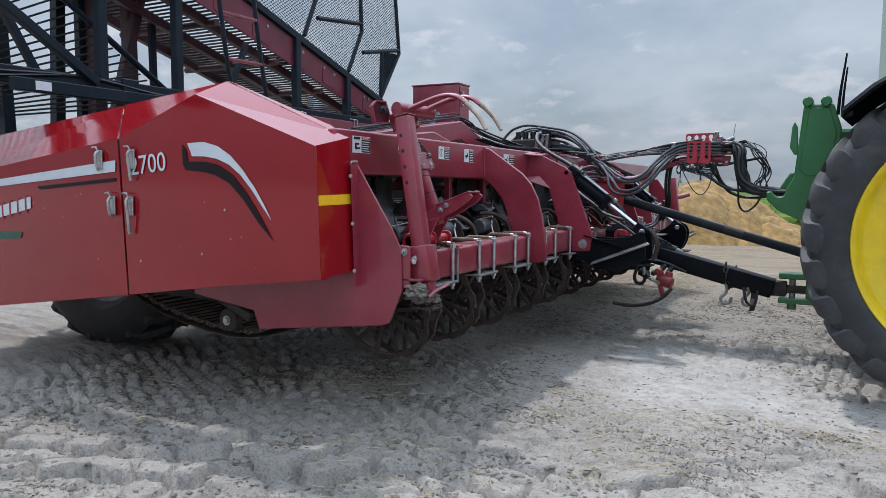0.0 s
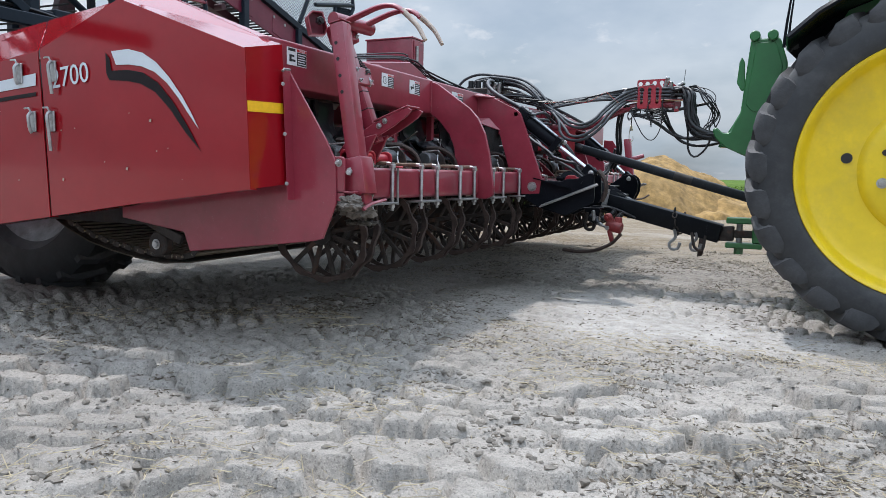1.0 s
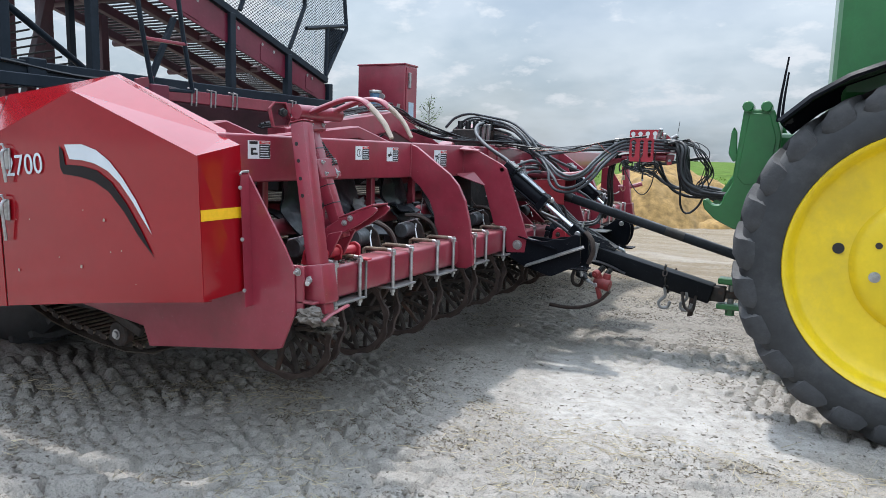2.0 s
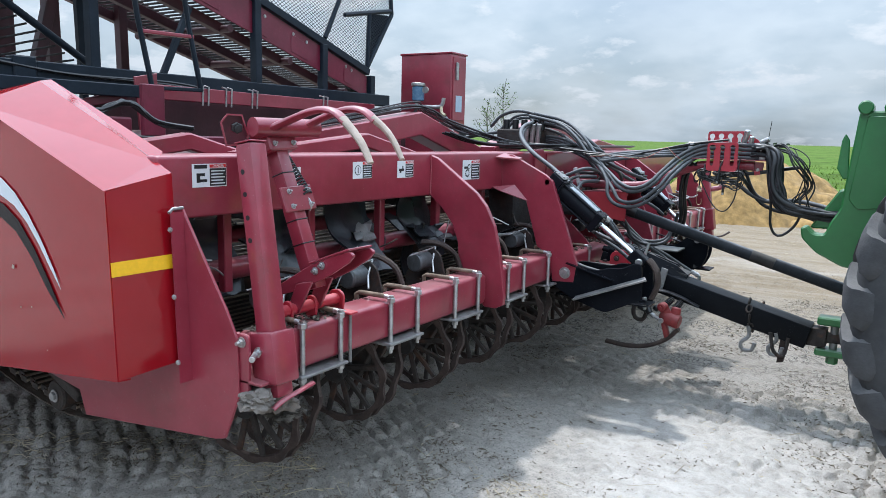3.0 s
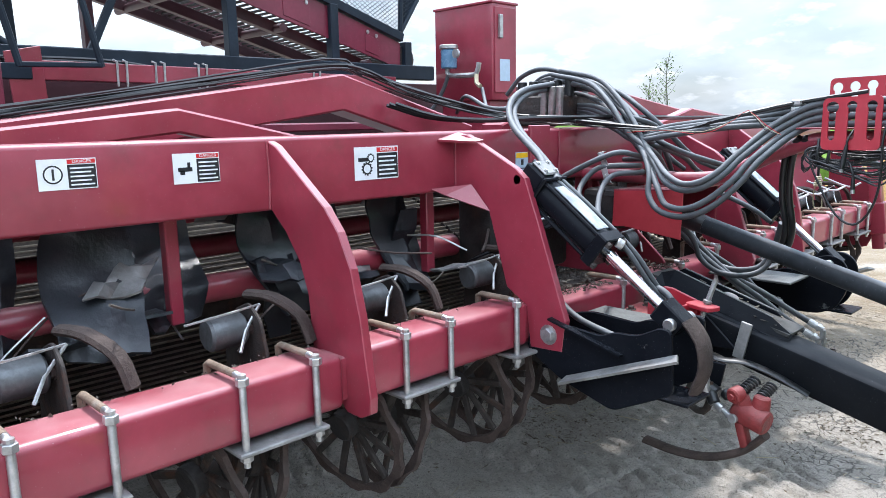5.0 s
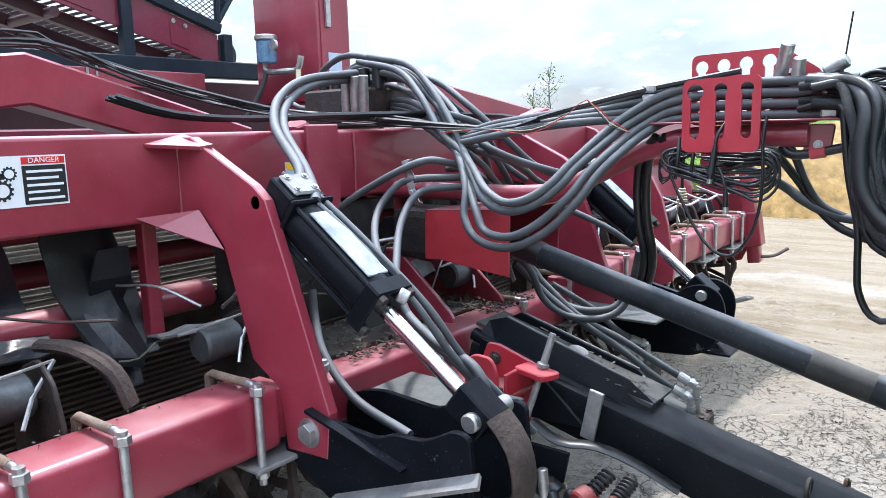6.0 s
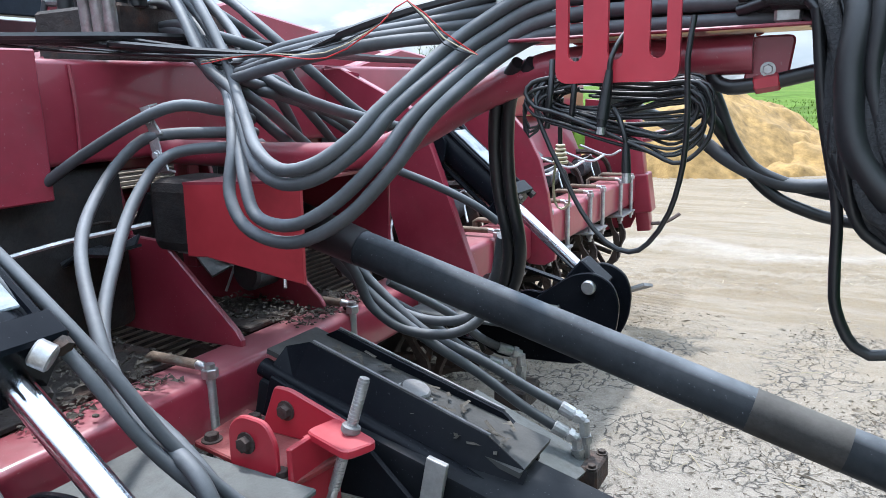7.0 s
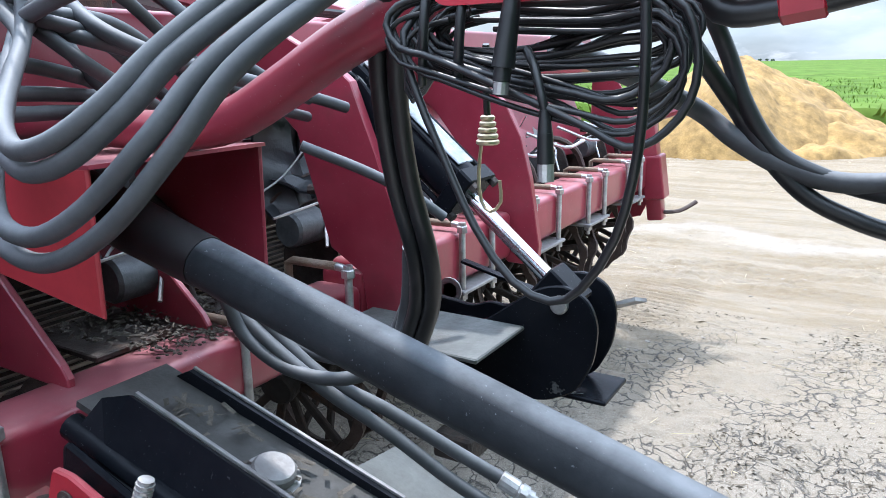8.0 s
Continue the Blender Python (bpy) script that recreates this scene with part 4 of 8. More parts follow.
part("axle_tube", cyl(B(), (WX, 1.75, WZ), (WX, mirror_y(1.75), WZ), 0.11, n=20), GREEN, TR, "", True)
part("hitch_frame", box(B(), (1.85, 2.6, 0.55), (2.2, mirror_y(2.6), 1.75), 0.03, 2), GREEN, TR)
db = part("drawbar", box(B(), (1.50, YC - 0.06, 0.585), (2.5, YC + 0.06, 0.635), 0.008), GREEN, TR, "green tractor drawbar with clevis")
part("clevis_lower", box(B(), (1.50, YC - 0.06, 0.385), (1.78, YC + 0.06, 0.43), 0.008), GREEN, db)
part("clevis_back", box(B(), (1.70, YC - 0.05, 0.43), (1.78, YC + 0.05, 0.59), 0.008), GREEN, db)
part("clevis_nut", cyl(B(), (1.60, YC, 0.335), (1.60, YC, 0.386), 0.035, n=6), GREEN, db)
part("pto_guard", box(B(), (1.72, YC - 0.16, 0.72), (2.0, YC + 0.16, 1.02), 0.03, 2), IRON, TR)
part("top_bracket", plate(B(), rounded([(1.40, 1.20), (1.85, 1.20), (1.85, 1.45), (1.55, 1.45)], 0.02, 3), "y", YC - 0.08, 0.16, 0.01), GREEN, TR)
# ---- toolbar fittings: U-bolts and straps ----
def u_bolt(y):
    b = tube(B(), [(0.013, y, 0.775), (0.013, y, 0.975), (0.008, y, 0.988), (-0.01, y, 0.992), (-0.03, y - 0.001, 0.993)], 0.0105, 10, 0.04, soft=False)
    u = part("u_bolt", b, ZINC, HV, "dusty galvanised U-bolt clamped round the bar", smooth=True)
    b = tube(B(), [(-0.022, y - 0.001, 0.993), (-0.165, y - 0.004, 0.992), (-0.182, y - 0.004, 0.985), (-0.184, y - 0.004, 0.79)], 0.0112, 10, 0.04, soft=False)
    part("bent_leg", b, MUDDY_STEEL, u, "rusty mud-caked bent leg", True)
    part("nut", cyl(cyl(B(), (0.013, y, 0.968), (0.013, y, 0.990), 0.0185, n=6, bevel=0.002), (0.013, y, 0.988), (0.013, y, 1.000), 0.012, n=10), ZINC, u)
    part("nut", cyl(cyl(B(), (0.013, y, 0.752), (0.013, y, 0.770), 0.0175, n=6, bevel=0.002), (0.013, y, 0.735), (0.013, y, 0.753), 0.0095, n=8), ZINC, u)
    return u


def strap(y0, y1):
    part("strap", box(B(), (-0.19, y0 - 0.028, 0.7705), (0.034, y1 + 0.028, 0.7835), 0.003), WORN, HV, "flat steel clamp strap under the bar")


PAIRS = [(0.06, 0.283), (0.625, 0.836), (1.175, 1.408), (1.753, 1.955), (2.301, 2.52)]
U0 = u_bolt(0.0)
U0.location.y = PAIRS[0][0]
ys = [y for p in PAIRS for y in p] + [3.06, 3.58] + [mirror_y(y) for p in PAIRS for y in p]
for y in ys[1:]:
    low = 2.6 < y < 3.9
    twin(U0, -0.024 if low else 0, y - PAIRS[0][0], -0.046 if low else 0)
for a, c in PAIRS:
    strap(a, c)
    strap(mirror_y(c), mirror_y(a))
for y in (0.345, -0.045):
    part("keeper_strap", tube(B(), [(0.012, y, 0.765), (0.012, y, 0.975), (-0.03, y, 0.978), (-0.08, y, 0.978)], 0.007, 6, soft=False), WORN, HV)
part("keeper_lug", box(B(), (-0.04, 0.325, 0.970), (0.028, 0.375, 0.980), 0.002), BRIGHT_RED, HV)
part("keeper_lug", box(B(), (-0.08, -0.08, 0.970), (0.018, -0.01, 0.980), 0.002), BRIGHT_RED, HV)

# ---- stand post: holes, sleeve, pins ----
Z = (P1 - P0).normalized()
for z in (1.568, 1.490, 1.409, 1.330):
    c = P0 + Z * ((z - P0.z) / Z.z) + Vector((-0.012, -0.0395, 0))
    part("pin_hole", cyl(B(), c, c + Vector((0, -0.0016, 0)), 0.0095, n=14), DECAL_BLACK, post)
cap = P0.lerp(P1, 0.984) + Z * 0.001
part("end_cap", beam(B(), cap, cap + Z * 0.006, 0.081, 0.081, 0.004, up=(1, 0, 0)), RED, post)
s0, s1 = P0 + Z * 0.232, P0 + Z * 0.418
b = B()
beam(b, s0, s1, 0.118, 0.118, 0.012, up=(1, 0, 0))
sleeve = part("post_sleeve", b, RED, HV, "red steel sleeve bolted to the bar", smooth=True)
b = plate(B(), rounded([(-0.10, 0.80), (0.05, 0.80), (0.05, 1.015), (-0.10, 1.015)], 0.02), "y", -0.245, 0.014)
part("side_lug", b, RED, sleeve)
b = plate(B(), [(-0.13, -0.245), (0.11, -0.245), (0.11, -0.10), (-0.13, -0.10)], "z", 0.838, 0.012)
part("shelf", b, RED, sleeve)
for p, d in (((0.020, -0.246, 0.985), (0, -1, 0)), ((0.055, -0.200, 0.945), (0.4, -1, 0))):
    part("bolt", hexbolt(B(), p, d, 0.0135, 0.014, 0.012), ZINC, sleeve, "", True)
part("locking_pin", cyl(B(), (0.045, -0.205, 0.940), (0.085, -0.262, 0.938), 0.011, n=12, bevel=0.002), ZINC, sleeve, "bright locking pin", True)
b = tube(B(), [(0.09, -0.10, 0.93), (0.11, -0.075, 0.90), (0.105, -0.07, 0.86), (0.11, -0.075, 0.82)], 0.0035, 6)
part("clip", b, ZINC, sleeve)
# foot of the stand and its curved skid
b = tube(B(), [(0.145, -0.222, 0.764), (0.15, -0.20, 0.778), (0.155, -0.158, 0.792), (0.155, -0.09, 0.800), (0.15, -0.03, 0.806)], 0.013, 10, flat=0.6)
part("stand_foot", b, RED, HV, "bent red skid of the stand", True)
def mud_lump(name, c, size, seed):
    b = B()
    bmesh.ops.create_icosphere(b, subdivisions=4, radius=1.0)
    for v in b.verts:
        k = 1 + 0.5 * noise.noise(v.co * 1.6 + Vector((seed, 0, 0))) + 0.30 * noise.noise(v.co * 4.0 + Vector((0, seed, 0))) + 0.2 * noise.noise(v.co * 9.0 + Vector((0, 0, seed)))
        v.co = Vector((v.co.x * size[0] * k + c[0], v.co.y * size[1] * k + c[1], v.co.z * size[2] * k + c[2]))
    return part(name, b, MUD, HV, "dry lump of soil and roots stuck on the stand", True)


mud_lump("mud_lump", (0.095, -0.255, 0.795), (0.060, 0.055, 0.034), 3.0)
mud_lump("mud_lump", (0.075, -0.13, 0.755), (0.060, 0.060, 0.045), 9.0)
mud_lump("mud_lump", (0.00, -0.10, 0.770), (0.07, 0.07, 0.040), 15.0)
# ---- sensing arm with two bent tines, spring and linkage ----
ARM0, ARM1 = Vector((-0.03, 0.185, 1.10)), Vector((-0.235, 0.165, 1.665))
arm = part("sensor_arm", beam(B(), ARM0, ARM1, 0.062, 0.062, 0.006, up=(1, 0, 0)), RED, HV, "red square sensing arm with cable ties", True)
for f in (0.30, 0.46, 0.78):
    q = ARM0.lerp(ARM1, f)
    d = (ARM1 - ARM0).normalized()
    part("cable_tie", beam(B(), q, q + d * 0.006, 0.066, 0.066, 0.004, up=(1, 0, 0)), CABLE, arm)
q = ARM0.lerp(ARM1, 0.60)
m = frame_of(q, q + (ARM1 - ARM0), (1, 0, 0))
cp = part("clamp_plate", box(B(), (-0.085, 0.033, -0.05), (0.085, 0.047, 0.05), 0.004, 1, m), RED, arm)
for u in (-0.055, 0.045):
    for v in (-0.03, 0.03):
        part("bolt", hexbolt(B(), m @ Vector((u, 0.047, v)), m.to_3x3() @ Vector((0, 1, 0)), 0.0078, 0.009, 0.008), ZINC, cp)
part("top_clamp", box(B(), (-0.075, -0.05, 0.56), (0.075, 0.05, 0.66), 0.006, 1, frame_of(ARM0, ARM1, (1, 0, 0))), RED, arm)
mt = frame_of(ARM0, ARM1, (1, 0, 0))
for u in (-0.05, 0.05):
    for v in (0.585, 0.635):
        part("bolt", hexbolt(B(), mt @ Vector((u, 0.051, v)), mt.to_3x3() @ Vector((0, 1, 0)), 0.0078, 0.009, 0.008), ZINC, arm)
b = cyl(B(), (-0.20, 0.02, 1.727), (-0.165, 0.33, 1.727), 0.036, n=20)
pivot = part("pivot_tube", b, RED, HV, "red pivot tube carrying two bent tines", True)
# hook: a six-sided open channel in front of the tube's end
HK = [(0.0, 1.741), (0.026, 1.774), (0.082, 1.773), (0.108, 1.690), (0.095, 1.655), (0.02, 1.650)]
hk_at = lambda u, z, d: (-0.327 + 0.607 * u - 0.79 * d, -0.025 + 0.79 * u + 0.607 * d, z)
b = quad_sheet(B(), [[hk_at(u, z, 0.0), hk_at(u, z, 0.06)] for u, z in HK + HK[:1]], 0.006)
part("hook_bracket", b, RED, pivot, "bent open hook plate")
# back of the hook: maroon on red paint, the hollow's shade as colour
b = quad_sheet(B(), [[hk_at(0.0, 1.741, 0.058), hk_at(0.02, 1.650, 0.058)], [hk_at(0.026, 1.774, 0.058), hk_at(0.05, 1.650, 0.058)], [hk_at(0.082, 1.773, 0.058), hk_at(0.095, 1.655, 0.058)], [hk_at(0.104, 1.70, 0.058), hk_at(0.106, 1.685, 0.058)]], 0.005)
part("hook_web", b, MAROON, pivot)
part("pivot_nut", cyl(B(), (-0.285, 0.015, 1.722), (-0.262, 0.001, 1.720), 0.022, n=6, bevel=0.002), CABLE, pivot)
part("pivot_nut", cyl(B(), (-0.300, 0.027, 1.724), (-0.245, -0.010, 1.718), 0.011, n=10), CABLE, pivot)
for y, dy, dz in ((0.118, 0.003, 0.006), (0.290, 0.022, 0.016)):
    b = tube(B(), [(-0.235, y - 0.045, 1.695), (-0.12, y - 0.005, 1.742 + dz), (0.0, y + 0.008, 1.783 + dz), (0.075, y + 0.012, 1.789 + dz), (0.125, y + 0.012, 1.774 + dz), (0.168, y + 0.0105, 1.742 + dz)], 0.034, 14, 0.02, flat=0.48, taper=0.74)
    t = part("tine", b, RED, pivot, "bent red sensing tine with a worn pale tip", True)
    b = tube(B(), [(0.150, y + 0.011, 1.757 + dz), (0.195, y + 0.010 + dy, 1.716 + dz), (0.242, y + 0.008 + dy, 1.668 + dz), (0.283, y + 0.006 + dy, 1.602 + dz)], 0.0240, 14, 0.018, flat=0.62, taper=0.66)
    part("tine_tip", b, PALE_TIP, t, "worn bare tip", True)
# coil spring along the arm
pts = []
a0, a1 = Vector((-0.285, 0.235, 1.64)), Vector((-0.115, 0.225, 1.455))
fr = frame_of(a0, a1)
Ls = (a1 - a0).length
for k in range(18 * 10 + 1):
    a = 2 * math.pi * k / 10
    pts.append(fr @ Vector((0.0245 * math.cos(a), 0.0245 * math.sin(a), Ls * k / 180)))
part("coil_spring", tube(B(), pts, 0.0042, 6, soft=False), CABLE, HV, "black coil spring", True)
part("spring_eye", tube(B(), [a1, a1 + Vector((0.02, 0, -0.025)), a1 + Vector((0.015, 0, -0.05)), a1 + Vector((-0.004, 0, -0.04))], 0.005, 6), ZINC, HV)
# fork at the foot of the arm
BOAT = [(-0.245, 1.040), (-0.20, 1.090), (-0.011, 1.203), (0.10, 1.250), (0.186, 1.278), (0.212, 1.265), (0.185, 1.234), (0.10, 1.180), (0.02, 1.138), (-0.10, 1.085)]
fork = part("fork", plate(B(), rounded(BOAT, 0.010, 3), "y", 0.125, 0.014), RED, HV, "long boat-shaped red link plates under the sensing arm")
part("fork_plate", plate(B(), rounded(BOAT, 0.010, 3), "y", 0.245, 0.014), RED, fork)
for y in (0.112, 0.232):
    part("fork_leg", plate(B(), rounded([(-0.125, 1.005), (-0.060, 1.005), (0.015, 1.145), (-0.07, 1.125)], 0.012, 3), "y", y, 0.012), RED, fork)
b = box(B(), (-0.02, 0.122, 1.244), (0.198, 0.262, 1.253), 0.003, 1, Matrix.Translation((0.09, 0, 1.243)) @ Matrix.Rotation(radians(-20.5), 4, "Y") @ Matrix.Translation((-0.09, 0, -1.243)))
part("fork_cover", b, RED, fork)
for p in ((0.02, 0.123, 1.185), (0.055, 0.123, 1.21)):
    part("bolt", hexbolt(B(), p, (0, -1, 0), 0.011, 0.01, 0.01), ZINC, fork)
b = cyl(B(), (-0.085, -0.03, 1.020), (-0.085, 0.375, 1.020), 0.024, n=16)
ct = part("cross_tube", b, BRIGHT_RED, HV, "bright red cross tube on the bar", True)
for y in (-0.03, 0.075, 0.21, 0.362):
    w = 0.050 if y in (-0.03, 0.362) else 0.034
    part("ear", plate(B(), rounded([(-0.085 - w, 0.972), (-0.085 + w * 0.8, 0.972), (-0.085 + w * 0.9, 1.04), (-0.085 + w * 0.3, 1.062), (-0.085 - w * 0.6, 1.055)], 0.015, 3), "y", y, 0.013), BRIGHT_RED, ct)

# ---- digger wheels, two to a row, leaning together ----
def digger_wheel(cant):
    R, b = 0.275, B()
    n = 44
    ring = []
    for k in range(n):
        a = 2 * math.pi * k / n
        ro = R if (k % 4) in (0, 1) else R - 0.014
        c, s = math.cos(a), math.sin(a)
        ring.append([b.verts.new((r * c, w, r * s)) for r, w in ((ro, -0.009), (ro, 0.009), (R - 0.036, 0.009), (R - 0.036, -0.009))])
    for k in range(n):
        p, q_ = ring[k], ring[(k + 1) % n]
        for i in range(4):
            b.faces.new((p[i], p[(i + 1) % 4], q_[(i + 1) % 4], q_[i]))
    hub = cyl(B(), (0, -0.02, 0), (0, 0.075, 0), 0.055, n=14, bevel=0.006)
    spokes = []
    for k in range(12):
        a = 2 * math.pi * k / 12 + 0.2
        c, s = math.cos(a), math.sin(a)
        spokes.append(beam(B(), (0.05 * c, 0.030, 0.05 * s), ((R - 0.04) * c, 0.0, (R - 0.04) * s), 0.026, 0.016, 0.003, up=(0, 1, 0), seg=1))
    turn = Matrix.Rotation(radians(cant), 3, "X") @ Matrix.Rotation(radians(cant * 0.7), 3, "Z")
    for q in (b, hub, *spokes):
        bmesh.ops.rotate(q, cent=(0, 0, 0), matrix=turn, verts=q.verts)
        bmesh.ops.translate(q, vec=(-0.275, -0.02, 0.605), verts=q.verts)
    w = part("digger_wheel", b, RUST, HV, "dirty dark spoked lifting wheel caked with soil")
    part("hub", hub, GRIME_SHADE, w, "", True)
    for q in spokes:
        part("spoke", q, IRON, w)
    return w


ROW, ROW0 = 0.559, 0.140
wl_, wr_ = digger_wheel(13), digger_wheel(-13)
for k in range(12):
    y = ROW0 + ROW * k
    if k == 0:
        wl_.location.y, wr_.location.y = y - 0.10, y + 0.10
    else:
        twin(wl_, 0, ROW * k, 0), twin(wr_, 0, ROW * k, 0)


# ---- behind the bar: struts, motors, paddles, hangers ----
def row_gear():
    g = part("wheel_strut", beam(beam(B(), (-0.12, -0.06, 0.80), (-0.26, -0.05, 0.57), 0.04, 0.08, 0.006), (-0.12, 0.06, 0.80), (-0.26, 0.05, 0.57), 0.04, 0.08, 0.006), IRON, HV, "dirty cast strut behind the bar")
    b = plate(B(), rounded([(-0.17, 0.955), (-0.205, 1.07), (-0.27, 1.115), (-0.36, 1.08), (-0.44, 0.93), (-0.44, 0.80), (-0.19, 0.80)], 0.02, 3), "y", 0.05, 0.012)
    part("guard_plate", b, IRON, g)
    b = cyl(B(), (-0.285, -0.085, 1.035), (-0.285, 0.035, 1.035), 0.052, n=20, bevel=0.008)
    part("drum", b, DRUM, g, "grey steel bearing drum", True)
    b = tube(B(), [(-0.36, 0.10, 1.12), (-0.27, 0.14, 1.115), (-0.20, 0.19, 1.06), (-0.17, 0.21, 0.975)], 0.028, 8, flat=0.55)
    part("scraper_arm", b, RUST, g, "", True)
    b = tube(B(), [(-0.20, -0.02, 0.985), (-0.235, 0.02, 1.04), (-0.26, 0.085, 1.105)], 0.0055, 6, soft=False)
    part("brace_rod", b, ZINC, g)
    b = tube(B(), [(-0.26, -0.16, 1.085), (-0.25, 0.0, 1.10), (-0.26, 0.085, 1.105)], 0.004, 5, soft=False)
    part("wire", b, ZINC, g)
    part("bolt", hexbolt(B(), (-0.26, 0.048, 1.04), (0.3, -1, 0), 0.016, 0.014), RUST, g)
    return g


g0 = row_gear()
g0.location.y = ROW0 + 0.05
for k in (1, 2, 3, 4, 6, 7, 8, 9, 10, 11):
    twin(g0, 0, ROW * k, 0)
for a, c in ((-0.22, 2.62), (mirror_y(2.62), mirror_y(-0.22))):
    part("paddle_shaft", cyl(B(), (-0.65, a, 1.09), (-0.65, c, 1.09), 0.050, n=20), RED, HV, "dusty red round cross shaft", True)
b = cyl(B(), (-0.62, -0.22, 1.40), (-0.62, mirror_y(-0.22), 1.40), 0.035, n=14)
part("flap_shaft", b, IRON, HV, "", True)
hg = part("hanger", box(B(), (-0.56, -0.022, 1.02), (-0.515, 0.022, 1.39), 0.004), RED, HV)
hg.location.y = 0.165
for k in range(1, 12):
    twin(hg, 0, ROW * k - (0.04 if k < 6 else 0), 0)


def flap(k, y, back=0.0):
    """A worn rubber blade: some hang straight, some fold forward on to the roller guards, all a little crumpled."""
    r = random.Random(100 + k)
    side = r.uniform(-0.10, 0.10)
    out = (0.0, 0.06, 0.16, 0.03)[k % 4] + r.uniform(-0.03, 0.03)
    path = [(-0.63 - back, 1.43), (-0.62 - back + out * 0.1, 1.30), (-0.61 - back + out * 0.5, 1.18), (-0.56 - back + out, 1.07 + 0.2 * out), (-0.50 - back + out * 1.2, 0.97 + 0.3 * out)]
    line = smooth_line([(x, 0, z) for x, z in path], 0.025)
    rows = []
    for i, q in enumerate(line):
        f = i / (len(line) - 1)
        w = 0.070 + (0.085, 0.045, 0.070)[k % 3] * math.sin(math.pi * min(1, 0.10 + f * 0.75))
        row = []
        for e in (-1, -0.6, -0.2, 0.2, 0.6, 1):
            n_ = 0.11 * f * noise.noise((e * 1.3 + k * 7, f * 3.2, k * 3.1)) + 0.018 * noise.noise((e * 3 + k, f * 7, k * 1.7)) - 0.03 * e * e * f
            row.append((q.x + n_, y + side * f + w * e, q.z + 0.02 * noise.noise((e * 2, k * 5.3, 2)) * f))
        rows.append(row)
    f = part("rubber_flap", quad_sheet(B(), rows, 0.011), PADDLE, HV, "worn black rubber paddle hanging behind the bar", True)
    part("flap_clamp", box(B(), (-0.67 - back, y - 0.05, 1.36), (-0.58 - back, y + 0.05, 1.43), 0.006), IRON, f)
    return f


for k in (0, 1, 2, 3, 4, 7, 8, 9, 10, 11):
    flap(k, -0.06 + ROW * k + 0.03 * math.sin(k * 2.3))
for k in (12, 13, 14, 15, 19, 20, 21, 22):
    flap(k, 0.22 + ROW * (k - 12) + 0.04 * math.sin(k * 1.7), 0.17)


def lower_paddle(k, y):
    r = random.Random(300 + k)
    a = r.uniform(0, 6.28)
    b = B()
    for q in range(3):
        aa = a + q * 2.094
        d = Vector((math.cos(aa), 0, math.sin(aa)))
        n_ = Vector((-d.z, 0, d.x))
        c0, c1, c2 = (Vector((-0.65, 0, 1.09)) + d * s + n_ * t for s, t in ((0.05, 0.0), (0.15, 0.02), (0.23, 0.06)))
        quad_sheet(b, [[tuple(c + Vector((0, y + w * e, 0))) for e in (-1, 1)] for c, w in ((c0, 0.05), (c1, 0.06), (c2, 0.045))], 0.010)
    return part("rubber_paddle", b, PADDLE, HV)


for k in range(12):
    lower_paddle(k, 0.02 + ROW * k)

# ---- rod conveyor under the machine ----
BED = smooth_line([(-0.93, 0, 0.60), (-0.98, 0, 0.50), (-1.10, 0, 0.445), (-1.5, 0, 0.470), (-1.95, 0, 0.57), (-2.4, 0, 0.80), (-2.9, 0, 1.08), (-3.4, 0, 1.36)], 0.047)
rod = part("conveyor_rod", cyl(B(), (0, -0.16, 0), (0, mirror_y(-0.16), 0), 0.0065, n=6), PALE_ROD, HV, "steel rod of the lifting web")
for i, q in enumerate(BED):
    if i == 0:
        rod.location = q
    else:
        twin(rod, *(Vector(q) - Vector(BED[0])))
for y in (-0.15, 2.1, 4.3, mirror_y(-0.15)):
    b = B()
    for i, (p, q) in enumerate(zip(BED, BED[1:])):
        p, q = Vector(p), Vector(q)
        beam(b, (p.x, y + (0.008 if i % 2 else -0.008), p.z), (q.x, y + (0.008 if i % 2 else -0.008), q.z), 0.008, 0.030, 0.002, seg=1)
    part("web_chain", b, IRON, HV, "rusty link chain of the lifting web")
# dark bulkhead and cross members added to fill the shaded view under the beam
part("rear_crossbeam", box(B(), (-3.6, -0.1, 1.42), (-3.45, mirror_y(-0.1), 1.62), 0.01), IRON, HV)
part("rear_panel", box(B(), (-3.05, -0.1, 0.95), (-3.02, mirror_y(-0.1), 1.55), 0.004), GRIME_SHADE, HV, "added dark wall behind the web")
part("side_wall", box(B(), (-3.0, -0.20, 0.62), (-0.95, -0.185, 1.43), 0.003), GRIME_SHADE, HV)
part("side_wall", box(B(), (-3.0, mirror_y(-0.20), 0.62), (-0.95, mirror_y(-0.185), 1.43), 0.003), GRIME_SHADE, HV)
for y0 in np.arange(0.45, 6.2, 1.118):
    part("link_beam", box(B(), (-1.0, y0 - 0.03, 1.30), (-0.64, y0 + 0.03, 1.40), 0.005), GRIME_SHADE, HV)
# added sheet, hidden behind the beam, blocks sun from above the rollers
part("deck_cover", box(B(), (-2.3, -0.18, 1.435), (-0.79, mirror_y(-0.18), 1.447), 0.003), GRIME_SHADE, HV, "added dark sheet that keeps the sun off the rollers")
# added backing, so no bright ground shows between the rods
part("web_tray", quad_sheet(B(), [[(q.x, -0.17, q.z - 0.045), (q.x, mirror_y(-0.17), q.z - 0.045)] for q in BED[3::4]], 0.006), CAKED, HV, "added dark backing sheet under the lifting web")
part("rear_tie_beam", box(B(), (-1.15, -0.15, 1.28), (-1.0, mirror_y(-0.15), 1.42), 0.008), RED, HV)
